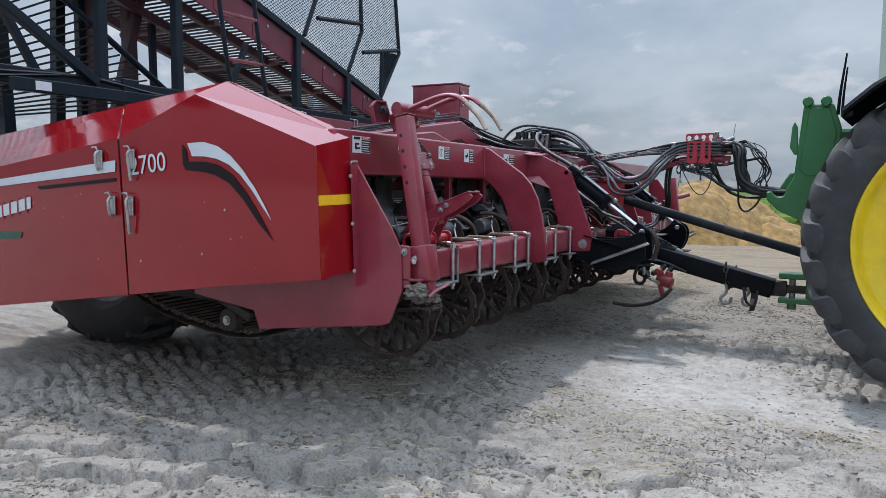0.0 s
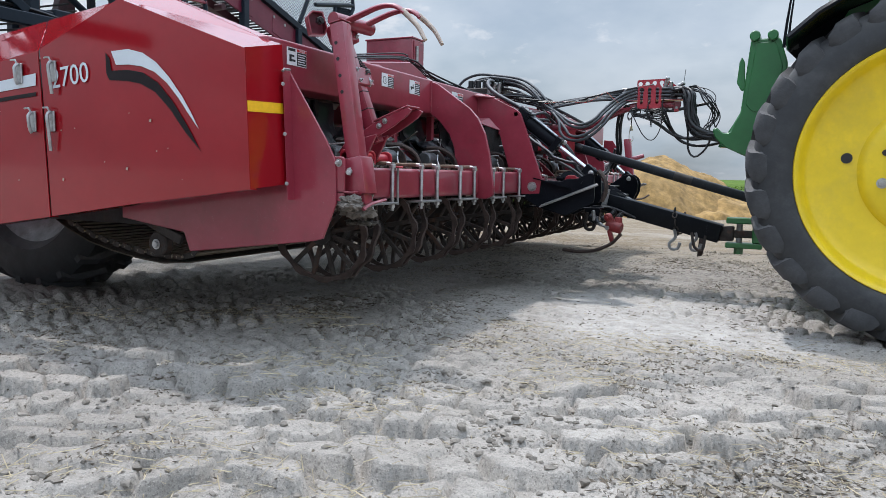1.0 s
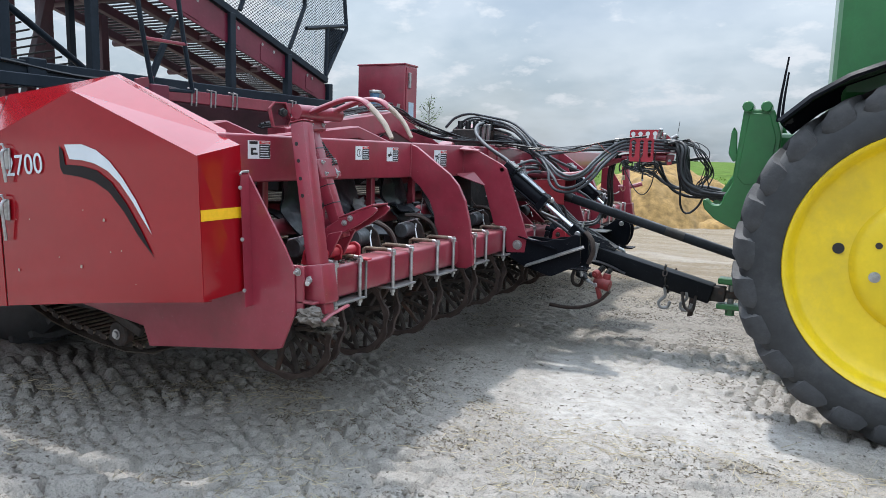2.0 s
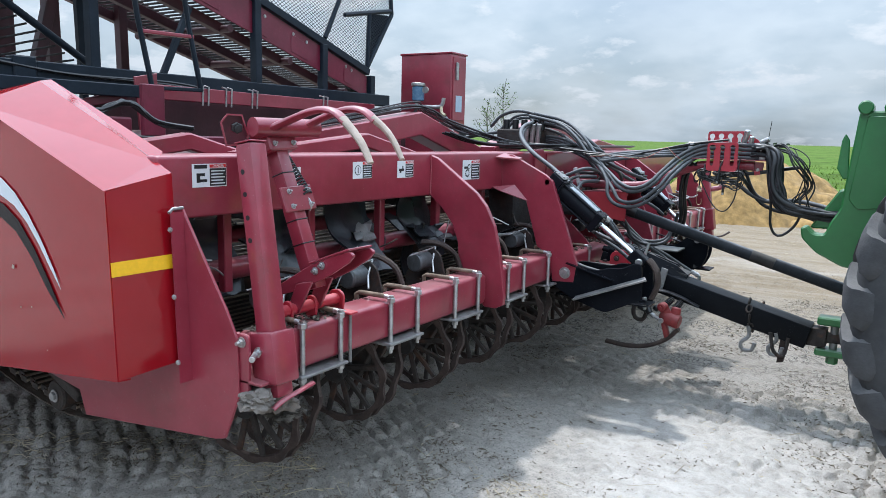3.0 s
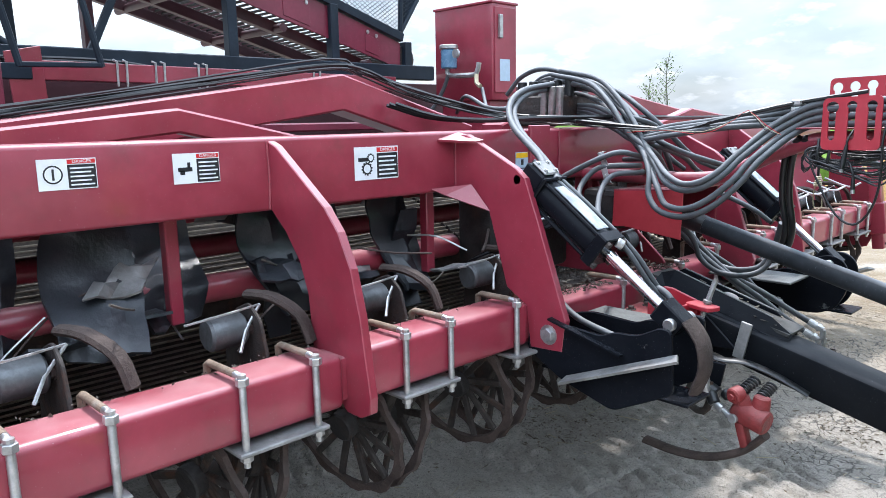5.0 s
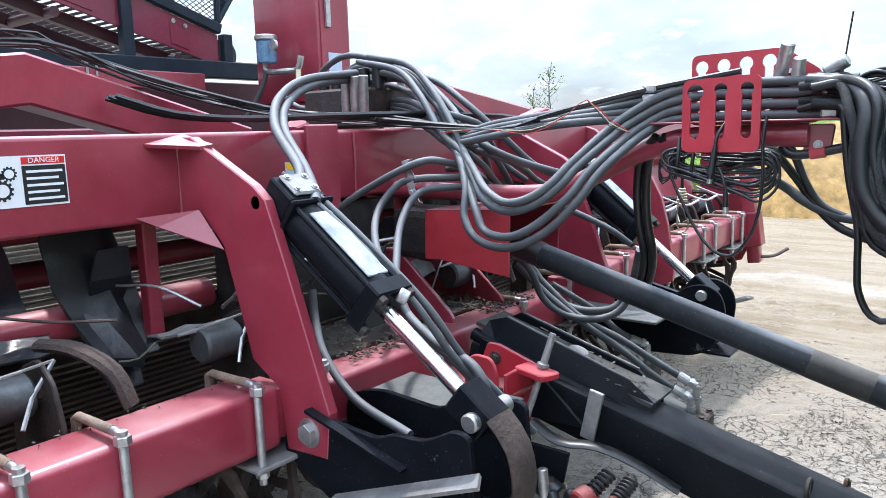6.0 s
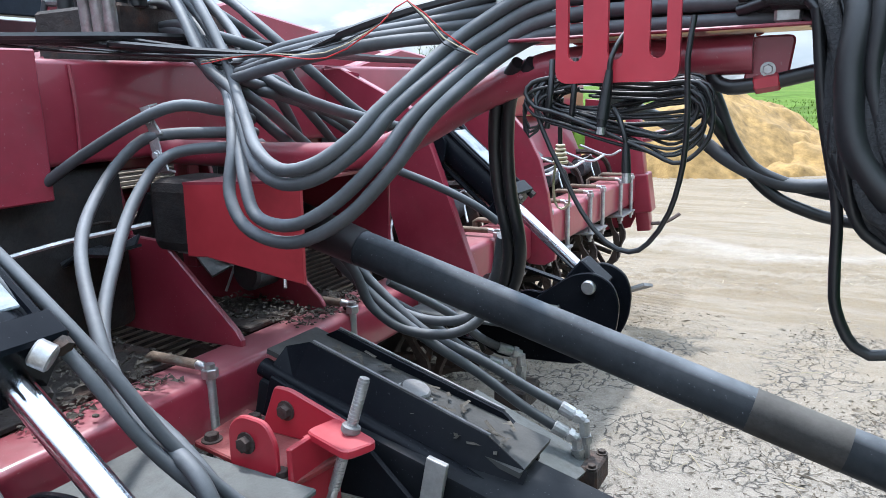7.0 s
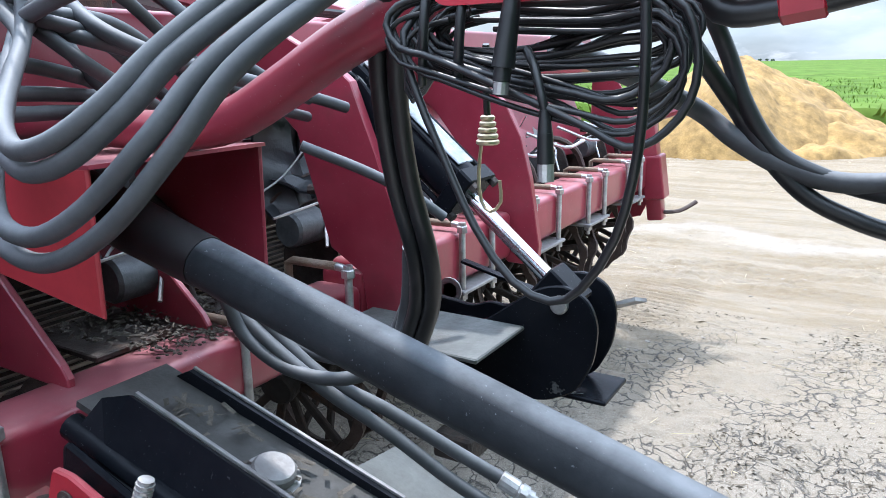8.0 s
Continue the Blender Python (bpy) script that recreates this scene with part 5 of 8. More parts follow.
part("idler_pipe", cyl(B(), (-1.45, -0.2, 0.80), (-1.45, mirror_y(-0.2), 0.80), 0.07, n=14), IRON, HV, "", True)
part("idler_pipe", cyl(B(), (-1.35, -0.2, 1.12), (-1.35, mirror_y(-0.2), 1.12), 0.05, n=14), RED, HV, "", True)

# torn sheets, stalks and wires caught behind the bar
for k in range(16):
    r = random.Random(700 + k)
    y = -0.05 + 0.40 * k + r.uniform(-0.08, 0.08)
    x, z = r.uniform(-0.56, -0.34), r.uniform(1.02, 1.20)
    rows = []
    tilt, turn_ = r.uniform(-0.7, 0.7), r.uniform(-0.8, 0.8)
    for i in range(5):
        row = []
        for j in range(5):
            u, v = (i - 2) * 0.045, (j - 2) * 0.042
            w = 0.05 * noise.noise((i * 0.8 + k * 5, j * 0.8, k * 2.2))
            row.append((x + u * math.cos(turn_) + w, y + v + u * math.sin(turn_), z + u * tilt + w * 0.8 + 0.02 * noise.noise((i, j, k))))
        rows.append(row)
    part("torn_sheet", quad_sheet(B(), rows, 0.007), PADDLE if k % 3 else WORN, HV, "crumpled torn sheet caught behind the bar", True)
for k in range(34):
    r = random.Random(900 + k)
    y, x, z = -0.1 + 0.19 * k + r.uniform(-0.05, 0.05), r.uniform(-0.60, -0.28), r.uniform(0.98, 1.22)
    d = Vector((r.uniform(-0.12, 0.12), r.uniform(-0.16, 0.16), r.uniform(-0.10, 0.12)))
    b = tube(B(), [Vector((x, y, z)) - d, Vector((x, y, z + r.uniform(-0.02, 0.03))), Vector((x, y, z)) + d], r.choice((0.003, 0.004, 0.006)), 6, 0.03)
    part("caught_stalk", b, (LITTER, ZINC, RUST)[k % 3], HV)

# soil and leaf litter that lies on ledges
def litter(name, x0, x1, y0, y1, z, count, seed, big=0.016):
    r = np.random.default_rng(seed)
    b = B()
    for k in range(count):
        x, y = r.uniform(x0, x1), r.uniform(y0, y1)
        s, a = r.uniform(0.3, 1) * big, r.uniform(0, 6.28)
        c, d = math.cos(a) * s, math.sin(a) * s
        h = z + abs(r.normal(0, 0.006))
        if k % 3 == 0:
            t = B()
            bmesh.ops.create_icosphere(t, subdivisions=1, radius=s * 0.7)
            merge(b, t, Matrix.Translation((x, y, h)) @ Matrix.Diagonal((1.3, 1, 0.6, 1)))
        else:
            v = [b.verts.new(q) for q in ((x - c * 1.6, y - d * 1.6, h), (x + d * 0.5, y - c * 0.5, h + r.uniform(0, 0.012)), (x + c * 1.6, y + d * 1.6, h + r.uniform(0, 0.006)), (x - d * 0.5, y + c * 0.5, h + r.uniform(-0.002, 0.010)))]
            b.faces.new(v)
    ob = part(name, b, LITTER, HV, "dry leaf litter and soil lying on the frame")
    return tagged(ob, kind="stuff")


litter("leaf_litter", -0.155, -0.03, 3.40, 3.72, 0.926, 300, 5, 0.010)
litter("leaf_litter", -0.155, -0.04, 2.70, 3.02, 0.926, 170, 6, 0.010)
litter("leaf_litter", -0.15, -0.01, -0.09, 0.34, 0.970, 200, 7)
litter("leaf_litter", -0.16, -0.11, 0.4, 2.3, 0.968, 90, 8, 0.006)
litter("leaf_litter", -0.40, -0.17, 3.36, 3.70, 0.936, 320, 9, 0.011)
litter("leaf_litter", 0.00, 0.12, -0.15, -0.03, 0.682, 130, 10, 0.02)
litter("leaf_litter", -0.40, -0.17, 2.70, 3.10, 0.936, 220, 12, 0.011)
for y0, y1 in ((3.34, 3.72), (2.62, 3.12)):
    part("ledge_plate", box(B(), (-0.42, y0, 0.914), (-0.166, y1, 0.928), 0.003), IRON, HV)
# ---- hydraulic cylinders, rebuilt piece by piece on the bodies made above ----
def dress_cylinder(body, y, s):
    p0, p1 = ROD_ENDS[s]
    L = (p1 - p0).length
    m = frame_of(p0, p1, (0, 0, 1))
    up = m.to_3x3() @ Vector((0, 1, 0))
    if up.z < 0:
        m = m @ Matrix.Rotation(math.pi, 4, "Z")

    def blk(name, x0, x1, y0, y1, z0, z1, mat=BLACK, bev=0.005):
        return part(name, box(B(), (x0, y0, z0), (x1, y1, z1), bev, 1, m), mat, body)
    blk("head_block", -0.062, 0.062, -0.062, 0.066, -0.02, 0.075)
    plate_ = blk("port_plate", -0.045, 0.045, 0.066, 0.078, -0.012, 0.066, WORN)
    for u in (-0.03, 0.03):
        for v in (0.004, 0.05):
            part("bolt", hexbolt(B(), m @ Vector((u, 0.078, v)), m.to_3x3() @ Vector((0, 1, 0)), 0.007, 0.007), ZINC, body)
    blk("gland_block", -0.064, 0.064, -0.064, 0.064, L * 0.485, L * 0.485 + 0.05)
    blk("flange_block", -0.072, 0.072, -0.072, 0.072, 0.078, 0.092)
    for u in (-0.05, 0.05):
        for v in (-0.05, 0.05):
            part("tie_rod", cyl(B(), m @ Vector((u, v, 0.07)), m @ Vector((u, v, L * 0.485)), 0.0075, n=8), BLACK, body, "", True)
            part("nut", cyl(B(), m @ Vector((u, v, L * 0.485 + 0.05)), m @ Vector((u, v, L * 0.485 + 0.064)), 0.013, n=6), IRON, body)
    part("label_strip", box(B(), (-0.036, 0.0545, 0.12), (0.036, 0.0600, L * 0.465), 0.002, 1, m), BARREL_DUST, body, "dusty grey label strip on the barrel")
    blk("rod_clevis", -0.040, 0.040, -0.040, 0.040, L - 0.075, L + 0.03)
    part("pin", cyl(B(), p1 + Vector((0, -0.060 if s > 0 else -0.068, 0)), p1 + Vector((0, 0.095, 0)), 0.022, n=18, bevel=0.004), ZINC, body, "steel pin", True)
    part("pin", cyl(B(), p0 + Vector((0.0, -0.092, 0)), p0 + Vector((0.0, 0.12, 0)), 0.020, n=16, bevel=0.003), ZINC, body, "", True)
    for s0 in ((1,) if s > 0 else (-1, 1)):
        part("mount_ear", plate(B(), rounded([(-0.125, 1.44), (-0.085, 1.475), (-0.03, 1.45), (0.045, 1.36), (0.03, 1.29), (-0.03, 1.30), (-0.115, 1.39)], 0.02, 3), "y", y + s0 * (0.082 if s0 * s > 0 else 0.100) - 0.007, 0.014), BLACK, body)


cyls = [o for o in HV.children if o.name.startswith("hydraulic_cylinder")]
dress_cylinder(cyls[0], 2.487, 1)
dress_cylinder(cyls[1], 4.13, -1)

# ---- lift brackets that the cylinders push on ----
BRK_FAR = [(-0.02, 0.78), (0.0, 0.86), (0.20, 0.838), (0.25, 0.860), (0.30, 0.852), (0.40, 0.925), (0.45, 0.962), (0.515, 0.978), (0.575, 0.950), (0.600, 0.890), (0.592, 0.80), (0.55, 0.715), (0.471, 0.675), (0.20, 0.66)]
BRK = [(-0.02, 0.78), (-0.005, 0.865), (0.05, 0.893), (0.13, 0.908), (0.32, 0.898), (0.37, 0.922), (0.46, 0.926), (0.545, 0.972), (0.585, 0.965), (0.60, 0.75), (0.37, 0.632), (0.15, 0.690)]
for s in (1, -1):
    y = 2.545 if s > 0 else 4.165
    b = B()
    merge(b, plate(B(), rounded(BRK if s > 0 else BRK_FAR, 0.03, 4), "y", y - (0.140 if s > 0 else 0.05) * s - 0.008, 0.016))
    br = part("lift_bracket", b, BLACK, HV, "black lift bracket plate with hex bolts")
    part("inner_plate", plate(B(), rounded(BRK if s > 0 else BRK_FAR, 0.03, 4), "y", y + 0.085 * s - 0.008, 0.016), BLACK, br)
    b = quad_sheet(B(), [[(0.17, y - 0.148 * s, 0.715), (0.61, y - 0.148 * s, 0.895)], [(0.17, y - 0.20 * s, 0.700), (0.63, y - 0.185 * s, 0.885)]], 0.010)
    part("ledge", b, WORN, br, "worn bare steel ledge")
    b = quad_sheet(B(), [[(0.10, y - 0.148 * s, 0.920), (0.41, y - 0.148 * s, 0.845)], [(0.10, y - 0.175 * s, 0.920), (0.41, y - 0.175 * s, 0.845)]], 0.008)
    part("rib", b, BLACK, br)
    part("bolt", hexbolt(B(), (0.088 if s > 0 else 0.062, y - 0.149 * s, 0.856 if s > 0 else 0.832), (0, -s, 0), 0.027, 0.02), ZINC, br, "", True)
    if s > 0:
        b = tube(B(), [(0.60, y - 0.06 * s, 0.990), (0.650, y - 0.06 * s, 0.93), (0.665, y - 0.06 * s, 0.84), (0.635, y - 0.06 * s, 0.75)], 0.045, 10, flat=0.35)
        part("worn_nose", b, RUST, br, "rusty worn nose", True)
    part("web", box(B(), (0.0, y - 0.08, 0.69), (0.62, y + 0.08, 0.702), 0.003, 1, Matrix.Translation((0, 0, 0))), BLACK, br)
    lo, hi = sorted((y + 0.10 * s, y + 0.34 * s))
    part("deck_plate", box(B(), (0.01, lo, 0.852), (0.42, hi, 0.864), 0.003), DECK, br, "dusty flat deck plate")

# ---- tongue: rails, pin, taper and hitch end ----
def floor_z(x):
    return 0.874 - 0.30 * (x - 0.39)


# near rail: a leaning plate with a rolled pipe along its foot; far rail: upright
b = quad_sheet(B(), [[(0.110, 3.181, 0.972), (0.092, 3.144, 0.930)], [(0.172, 3.186, 0.990), (0.152, 3.148, 0.913)], [(0.585, 3.218, 0.846), (0.565, 3.180, 0.771)], [(0.665, 3.224, 0.785), (0.655, 3.205, 0.748)]], 0.010)
part("tongue_rail", b, BLACK, tongue)
part("rail_lip", beam(B(), (0.172, 3.192, 0.992), (0.585, 3.221, 0.848), 0.006, 0.005, 0.001), WORN, tongue, "bare worn top edge")
part("rail_pipe", tube(B(), [(0.064, 3.146, 0.930), (0.655, 3.168, 0.742)], 0.022, 12, soft=False), BLACK, tongue, "", True)
b = quad_sheet(B(), [[(0.100, 3.325, 0.955), (0.100, 3.325, 0.885)], [(0.140, 3.328, 0.974), (0.140, 3.328, 0.875)], [(0.555, 3.356, 0.838), (0.555, 3.356, 0.760)], [(0.635, 3.360, 0.770), (0.635, 3.360, 0.742)]], 0.012)
part("tongue_rail", b, BLACK, tongue)
part("rail_lip", beam(B(), (0.140, 3.328, 0.976), (0.555, 3.356, 0.840), 0.006, 0.005, 0.001), WORN, tongue, "bare worn top edge")
b = quad_sheet(B(), [[(0.07, 3.155, floor_z(0.07)), (0.66, 3.20, floor_z(0.66))], [(0.07, 3.325, floor_z(0.07)), (0.66, 3.36, floor_z(0.66))]], 0.012)
part("channel_floor", b, CHANNEL, tongue, "dusty channel floor")
r = random.Random(9)
b = B()
for k in range(70):
    x, y = r.uniform(0.16, 0.62), r.uniform(3.19, 3.315)
    a, L = r.uniform(0, 6.28), r.uniform(0.006, 0.022)
    z = floor_z(x) + 0.013
    q = [Vector((x + u * L * math.cos(a) - v * 0.004 * math.sin(a), y + u * L * math.sin(a) + v * 0.004 * math.cos(a), z - 0.30 * u * L * math.cos(a) + r.uniform(0, 0.004))) for u, v in ((-1, -1), (1, -1), (1, 1), (-1, 1))]
    b.faces.new([b.verts.new(p) for p in q])
tagged(part("leaf_litter", b, LITTER, tongue, "dry leaf bits on the channel floor"), kind="stuff")
part("hitch_pin", cyl(cyl(B(), (0.386, 3.250, floor_z(0.386)), (0.390, 3.250, floor_z(0.386) + 0.010), 0.044, n=24), (0.390, 3.250, floor_z(0.386) + 0.009), (0.397, 3.250, floor_z(0.386) + 0.028), 0.034, n=24, bevel=0.004), WORN, tongue, "round dusty pin head", True)
for y in (3.10, 3.33):
    b = plate(B(), [(0.05, 0.70), (0.13, 0.94), (0.32, 0.88), (0.50, 0.72)], "y", y - 0.006, 0.012)
    part("cheek_plate", b, BLACK, tongue)
b = box(B(), (1.42, YC - 0.055, 0.44), (1.56, YC + 0.055, 0.56), 0.012, 2)
cl = part("clevis", b, IRON, tongue, "dark drawbar clevis", True)
part("clevis_pin", cyl(B(), (1.60, YC, 0.36), (1.60, YC, 0.63), 0.024, n=14), WORN, cl, "", True)
part("clevis_tongue", box(B(), (1.55, YC - 0.03, 0.47), (1.72, YC + 0.03, 0.53), 0.008), IRON, cl)
# wrapped safety chain and hooks
b = B()
for k in range(9):
    a = math.pi * (0.15 + 1.5 * k / 8)
    c = Vector((1.09 + 0.008 * k, YC - 0.115 * math.sin(a), 0.585 + 0.105 * math.cos(a)))
    fr = frame_of(c, c + Vector((0.0, -0.115 * math.cos(a), -0.105 * math.sin(a))), (1, 0, 0)) @ Matrix.Rotation(math.pi / 2 * (k % 2), 4, "Z")
    pts = [fr @ Vector((0.017 * math.cos(t), 0.0, 0.026 * math.sin(t))) for t in (2 * math.pi * i / 12 for i in range(13))]
    merge(b, tube(B(), pts, 0.0065, 6, soft=False))
part("safety_chain", b, IRON, tongue, "rusty safety chain wrapped round the tongue", True)
for x, d in ((1.10, 0.0), (1.27, 0.02)):
    y = YC - 0.09
    b = tube(B(), [(x, y, 0.52 - d), (x + 0.01, y, 0.45), (x - 0.035, y - 0.01, 0.40), (x - 0.02, y - 0.01, 0.355), (x + 0.035, y - 0.01, 0.36), (x + 0.05, y - 0.01, 0.41)], 0.013, 8, 0.02)
    part("chain_hook", b, WORN, tongue, "steel chain hook", True)
b = tube(B(), [(1.24, YC - 0.10, 0.50), (1.27, YC - 0.11, 0.38), (1.33, YC - 0.11, 0.36), (1.35, YC - 0.10, 0.48)], 0.012, 8)
part("chain_loop", b, IRON, tongue, "", True)
part("jack_pin", plate(B(), [(1.30, 0.47), (1.36, 0.47), (1.33, 0.31), (1.29, 0.30)], "y", YC - 0.085, 0.02), RUST, tongue)

# folded jack beside the tongue: bent flat foot, red casting with cap, springs, chrome link, black shackle
b = tube(B(), [(0.70, 2.93, 0.47), (0.62, 2.925, 0.385), (0.50, 2.91, 0.325), (0.36, 2.905, 0.303), (0.215, 2.90, 0.312)], 0.030, 12, 0.02, flat=0.5)
jack = part("jack_foot", b, RUST, HV, "bent dull red-brown jack foot hanging under the tongue", True)
b = cyl(B(), (0.575, 2.935, 0.545), (0.705, 2.925, 0.515), 0.047, n=20, bevel=0.007)
part("jack_casting", b, OLD_RED, jack, "scuffed red cast housing", True)
part("casting_cap", cyl(B(), (0.665, 2.945, 0.55), (0.672, 2.950, 0.610), 0.036, 0.030, n=18, bevel=0.005), OLD_RED, jack, "rounded casting cap", True)
part("casting_flange", cyl(B(), (0.664, 2.945, 0.548), (0.666, 2.946, 0.558), 0.044, n=18, bevel=0.003), OLD_RED, jack, "", True)
part("pivot_boss", cyl(B(), (0.585, 2.88, 0.605), (0.600, 2.925, 0.615), 0.032, n=18, bevel=0.006), OLD_RED, jack, "", True)
part("pivot_bolt", hexbolt(B(), (0.585, 2.879, 0.605), (-0.2, -1, 0.1), 0.013, 0.012), OLD_RED, jack, "", True)
part("casting_neck", beam(B(), (0.60, 2.92, 0.61), (0.63, 2.935, 0.54), 0.05, 0.05, 0.012), OLD_RED, jack, "", True)
for q0, q1 in (((0.600, 2.925, 0.617), (0.625, 3.0, 0.655)), ((0.660, 2.97, 0.60), (0.675, 3.03, 0.635))):
    q0, q1 = Vector(q0), Vector(q1)
    fr = frame_of(q0, q1)
    pts = [fr @ Vector((0.019 * math.cos(a * 0.628), 0.019 * math.sin(a * 0.628), (q1 - q0).length * a / 60)) for a in range(61)]
    part("coil_spring", tube(B(), pts, 0.0048, 6, soft=False), CABLE, jack, "black coil spring", True)
part("foot_bracket", beam(B(), (0.60, 2.93, 0.50), (0.63, 2.93, 0.40), 0.05, 0.035, 0.010), OLD_RED, jack, "", True)
lk = part("chrome_link", cyl(B(), (0.500, 2.90, 0.560), (0.590, 2.885, 0.520), 0.011, n=12, bevel=0.002), ZINC, jack, "bright clevis link", True)
part("link_collar", cyl(B(), (0.520, 2.897, 0.551), (0.545, 2.892, 0.540), 0.017, n=12, bevel=0.003), ZINC, lk, "", True)
part("link_eye", cyl(B(), (0.590, 2.875, 0.520), (0.592, 2.895, 0.520), 0.018, n=14, bevel=0.003), ZINC, lk, "", True)
for p0, p1, r_ in (((0.42, 2.95, 0.60), (0.50, 2.94, 0.57), 0.036), ((0.48, 2.92, 0.59), (0.51, 2.90, 0.55), 0.024), ((0.53, 2.93, 0.60), (0.56, 2.92, 0.585), 0.022)):
    part("joint_knuckle", cyl(B(), p0, p1, r_, n=12, bevel=0.006), CABLE, jack, "greasy black joint", True)
b = tube(B(), [(0.41, 2.93, 0.64), (0.385, 2.93, 0.56), (0.40, 2.93, 0.505), (0.45, 2.93, 0.495), (0.475, 2.93, 0.545), (0.465, 2.94, 0.62)], 0.015, 10, 0.02)
part("shackle", b, IRON, jack, "black shackle", True)
part("hose_ferrule", cyl(B(), (0.463, 2.905, 0.66), (0.475, 2.90, 0.575), 0.0155, n=14, bevel=0.003), ZINC, jack, "crimped hose end", True)
part("hanger_plate", plate(B(), [(0.36, 0.70), (0.52, 0.70), (0.50, 0.60), (0.40, 0.60)], "y", 2.955, 0.012), BLACK, jack)
# torn rubber guard and bent strap under the tongue
b = tube(B(), [(0.36, 3.02, 0.735), (0.45, 3.03, 0.690), (0.55, 3.06, 0.690), (0.66, 3.09, 0.655), (0.78, 3.11, 0.600)], 0.024, 10, 0.03, flat=0.4)
part("rubber_strip", b, CABLE, tongue, "", True)
part("gusset_strap", beam(B(), (0.535, 3.098, 0.84), (0.505, 3.095, 0.69), 0.014, 0.045, 0.003, up=(1, 0, 0)), WORN, tongue, "scuffed upright strap")

# ---- bright red bolted bracket with threaded rod ----
brk = part("valve_bracket", plate(B(), [(0.065, 2.935), (0.350, 2.893), (0.375, 3.052), (0.050, 3.100)], "z", 0.834, 0.013), OLD_RED, HV, "bright red bolted bracket with a threaded rod")
part("near_lug", plate(B(), rounded([(0.205, 0.846), (0.322, 0.846), (0.322, 0.915), (0.300, 0.954), (0.240, 0.957), (0.208, 0.930)], 0.018, 4), "y", 2.895, 0.012), BRIGHT_RED, brk)
part("far_lug", plate(B(), rounded([(0.150, 0.846), (0.375, 0.846), (0.375, 0.905), (0.345, 0.916), (0.235, 0.950), (0.195, 0.950)], 0.010, 3), "y", 3.035, 0.012), BRIGHT_RED, brk)
part("cross_rib", box(B(), (0.340, 2.900, 0.70), (0.352, 3.036, 0.912), 0.003), BRIGHT_RED, brk)
part("rod_seat", plate(B(), rounded([(0.333, 2.962), (0.452, 2.926), (0.478, 2.990), (0.352, 3.034)], 0.018, 3), "z", 0.900, 0.018), BRIGHT_RED, brk)
part("seat_skirt", quad_sheet(B(), [[(0.338, 2.960, 0.905), (0.345, 2.935, 0.74)], [(0.358, 3.030, 0.905), (0.360, 3.010, 0.70)]], 0.010), BRIGHT_RED, brk)
for p, d in (((0.095, 2.955, 0.847), (0, 0, 1)), ((0.110, 3.060, 0.847), (0, 0, 1)), ((0.318, 2.908, 0.847), (0, 0, 1)), ((0.254, 2.894, 0.906), (0, -1, 0)), ((0.225, 3.034, 0.905), (0, -1, 0))):
    part("bolt", hexbolt(B(), p, d, 0.0145, 0.015), RUST, brk, "", True)
R0, R1 = Vector((0.366, 2.938, 0.70)), Vector((0.438, 3.013, 1.020))
b = cyl(B(), R0, R1, 0.0095, n=12)
for k in range(34):
    q = R0.lerp(R1, 0.35 + 0.019 * k)
    cyl(b, q, q + (R1 - R0).normalized() * 0.0028, 0.0112, n=10)
part("threaded_rod", b, ZINC, brk, "galvanised threaded rod")
q = R0.lerp(R1, 0.685)
part("nut", cyl(B(), q, q + (R1 - R0).normalized() * 0.016, 0.018, n=16, bevel=0.003), WORN, brk)

# ---- driveline shield ----
SH = [(-0.116, 1.334), (0.222, 1.350), (0.216, 1.138), (-0.06, 1.172), (-0.122, 1.168)]
shield = part("driveline_shield", plate(B(), SH, "y", 3.127, 0.008), SHIELD_RED, HV, "folded red sheet shield over the driveline")
part("far_cheek", plate(B(), SH, "y", 3.44, 0.008), RED, shield)
part("shield_top", quad_sheet(B(), [[(-0.116, 3.127, 1.337), (0.228, 3.127, 1.354)], [(-0.116, 3.448, 1.337), (0.228, 3.448, 1.354)]], 0.006), RED, shield)
# added box stands for the dark inside of the shield
part("gear_housing", box(B(), (-0.36, 3.22, 1.14), (-0.125, 3.40, 1.325), 0.03, 2), GRIME_SHADE, HV, "dark box added in the hollow behind the shield")
part("joint_boot", tube(B(), [on_shaft(-0.10), on_shaft(0.04), on_shaft(0.14), on_shaft(0.25)], 0.052, 20, 0.03, taper=0.80), CABLE, shaft, "black rubber joint boot", True)
part("shaft_band", cyl(B(), on_shaft(1.05), on_shaft(1.20), 0.0402, n=32), BAND, shaft, "dusty worn band", True)

# ---- middle plates between the beam and the bar ----
for y in (3.242, 3.56):
    b = plate(B(), [(-0.64, 1.37), (-0.50, 1.37), (-0.46, 1.172), (-0.345, 1.168), (-0.325, 1.155), (-0.105, 0.962), (-0.088, 0.938), (-0.090, 0.920), (-0.16, 0.915), (-0.64, 0.915)], "y", y - 0.008, 0.016)
    part("middle_plate", b, RED, HV)
# added box gives the middle bay's deep shade a dark shape
part("gear_case", box(B(), (-0.64, 2.64, 0.94), (-0.43, 3.22, 1.365), 0.03, 2), GRIME_SHADE, HV, "dark box added for the gloom of the middle bay", True)
part("middle_post", box(B(), (-0.40, 2.86, 1.30), (-0.38, 3.0, 1.63), 0.004), RED, HV)

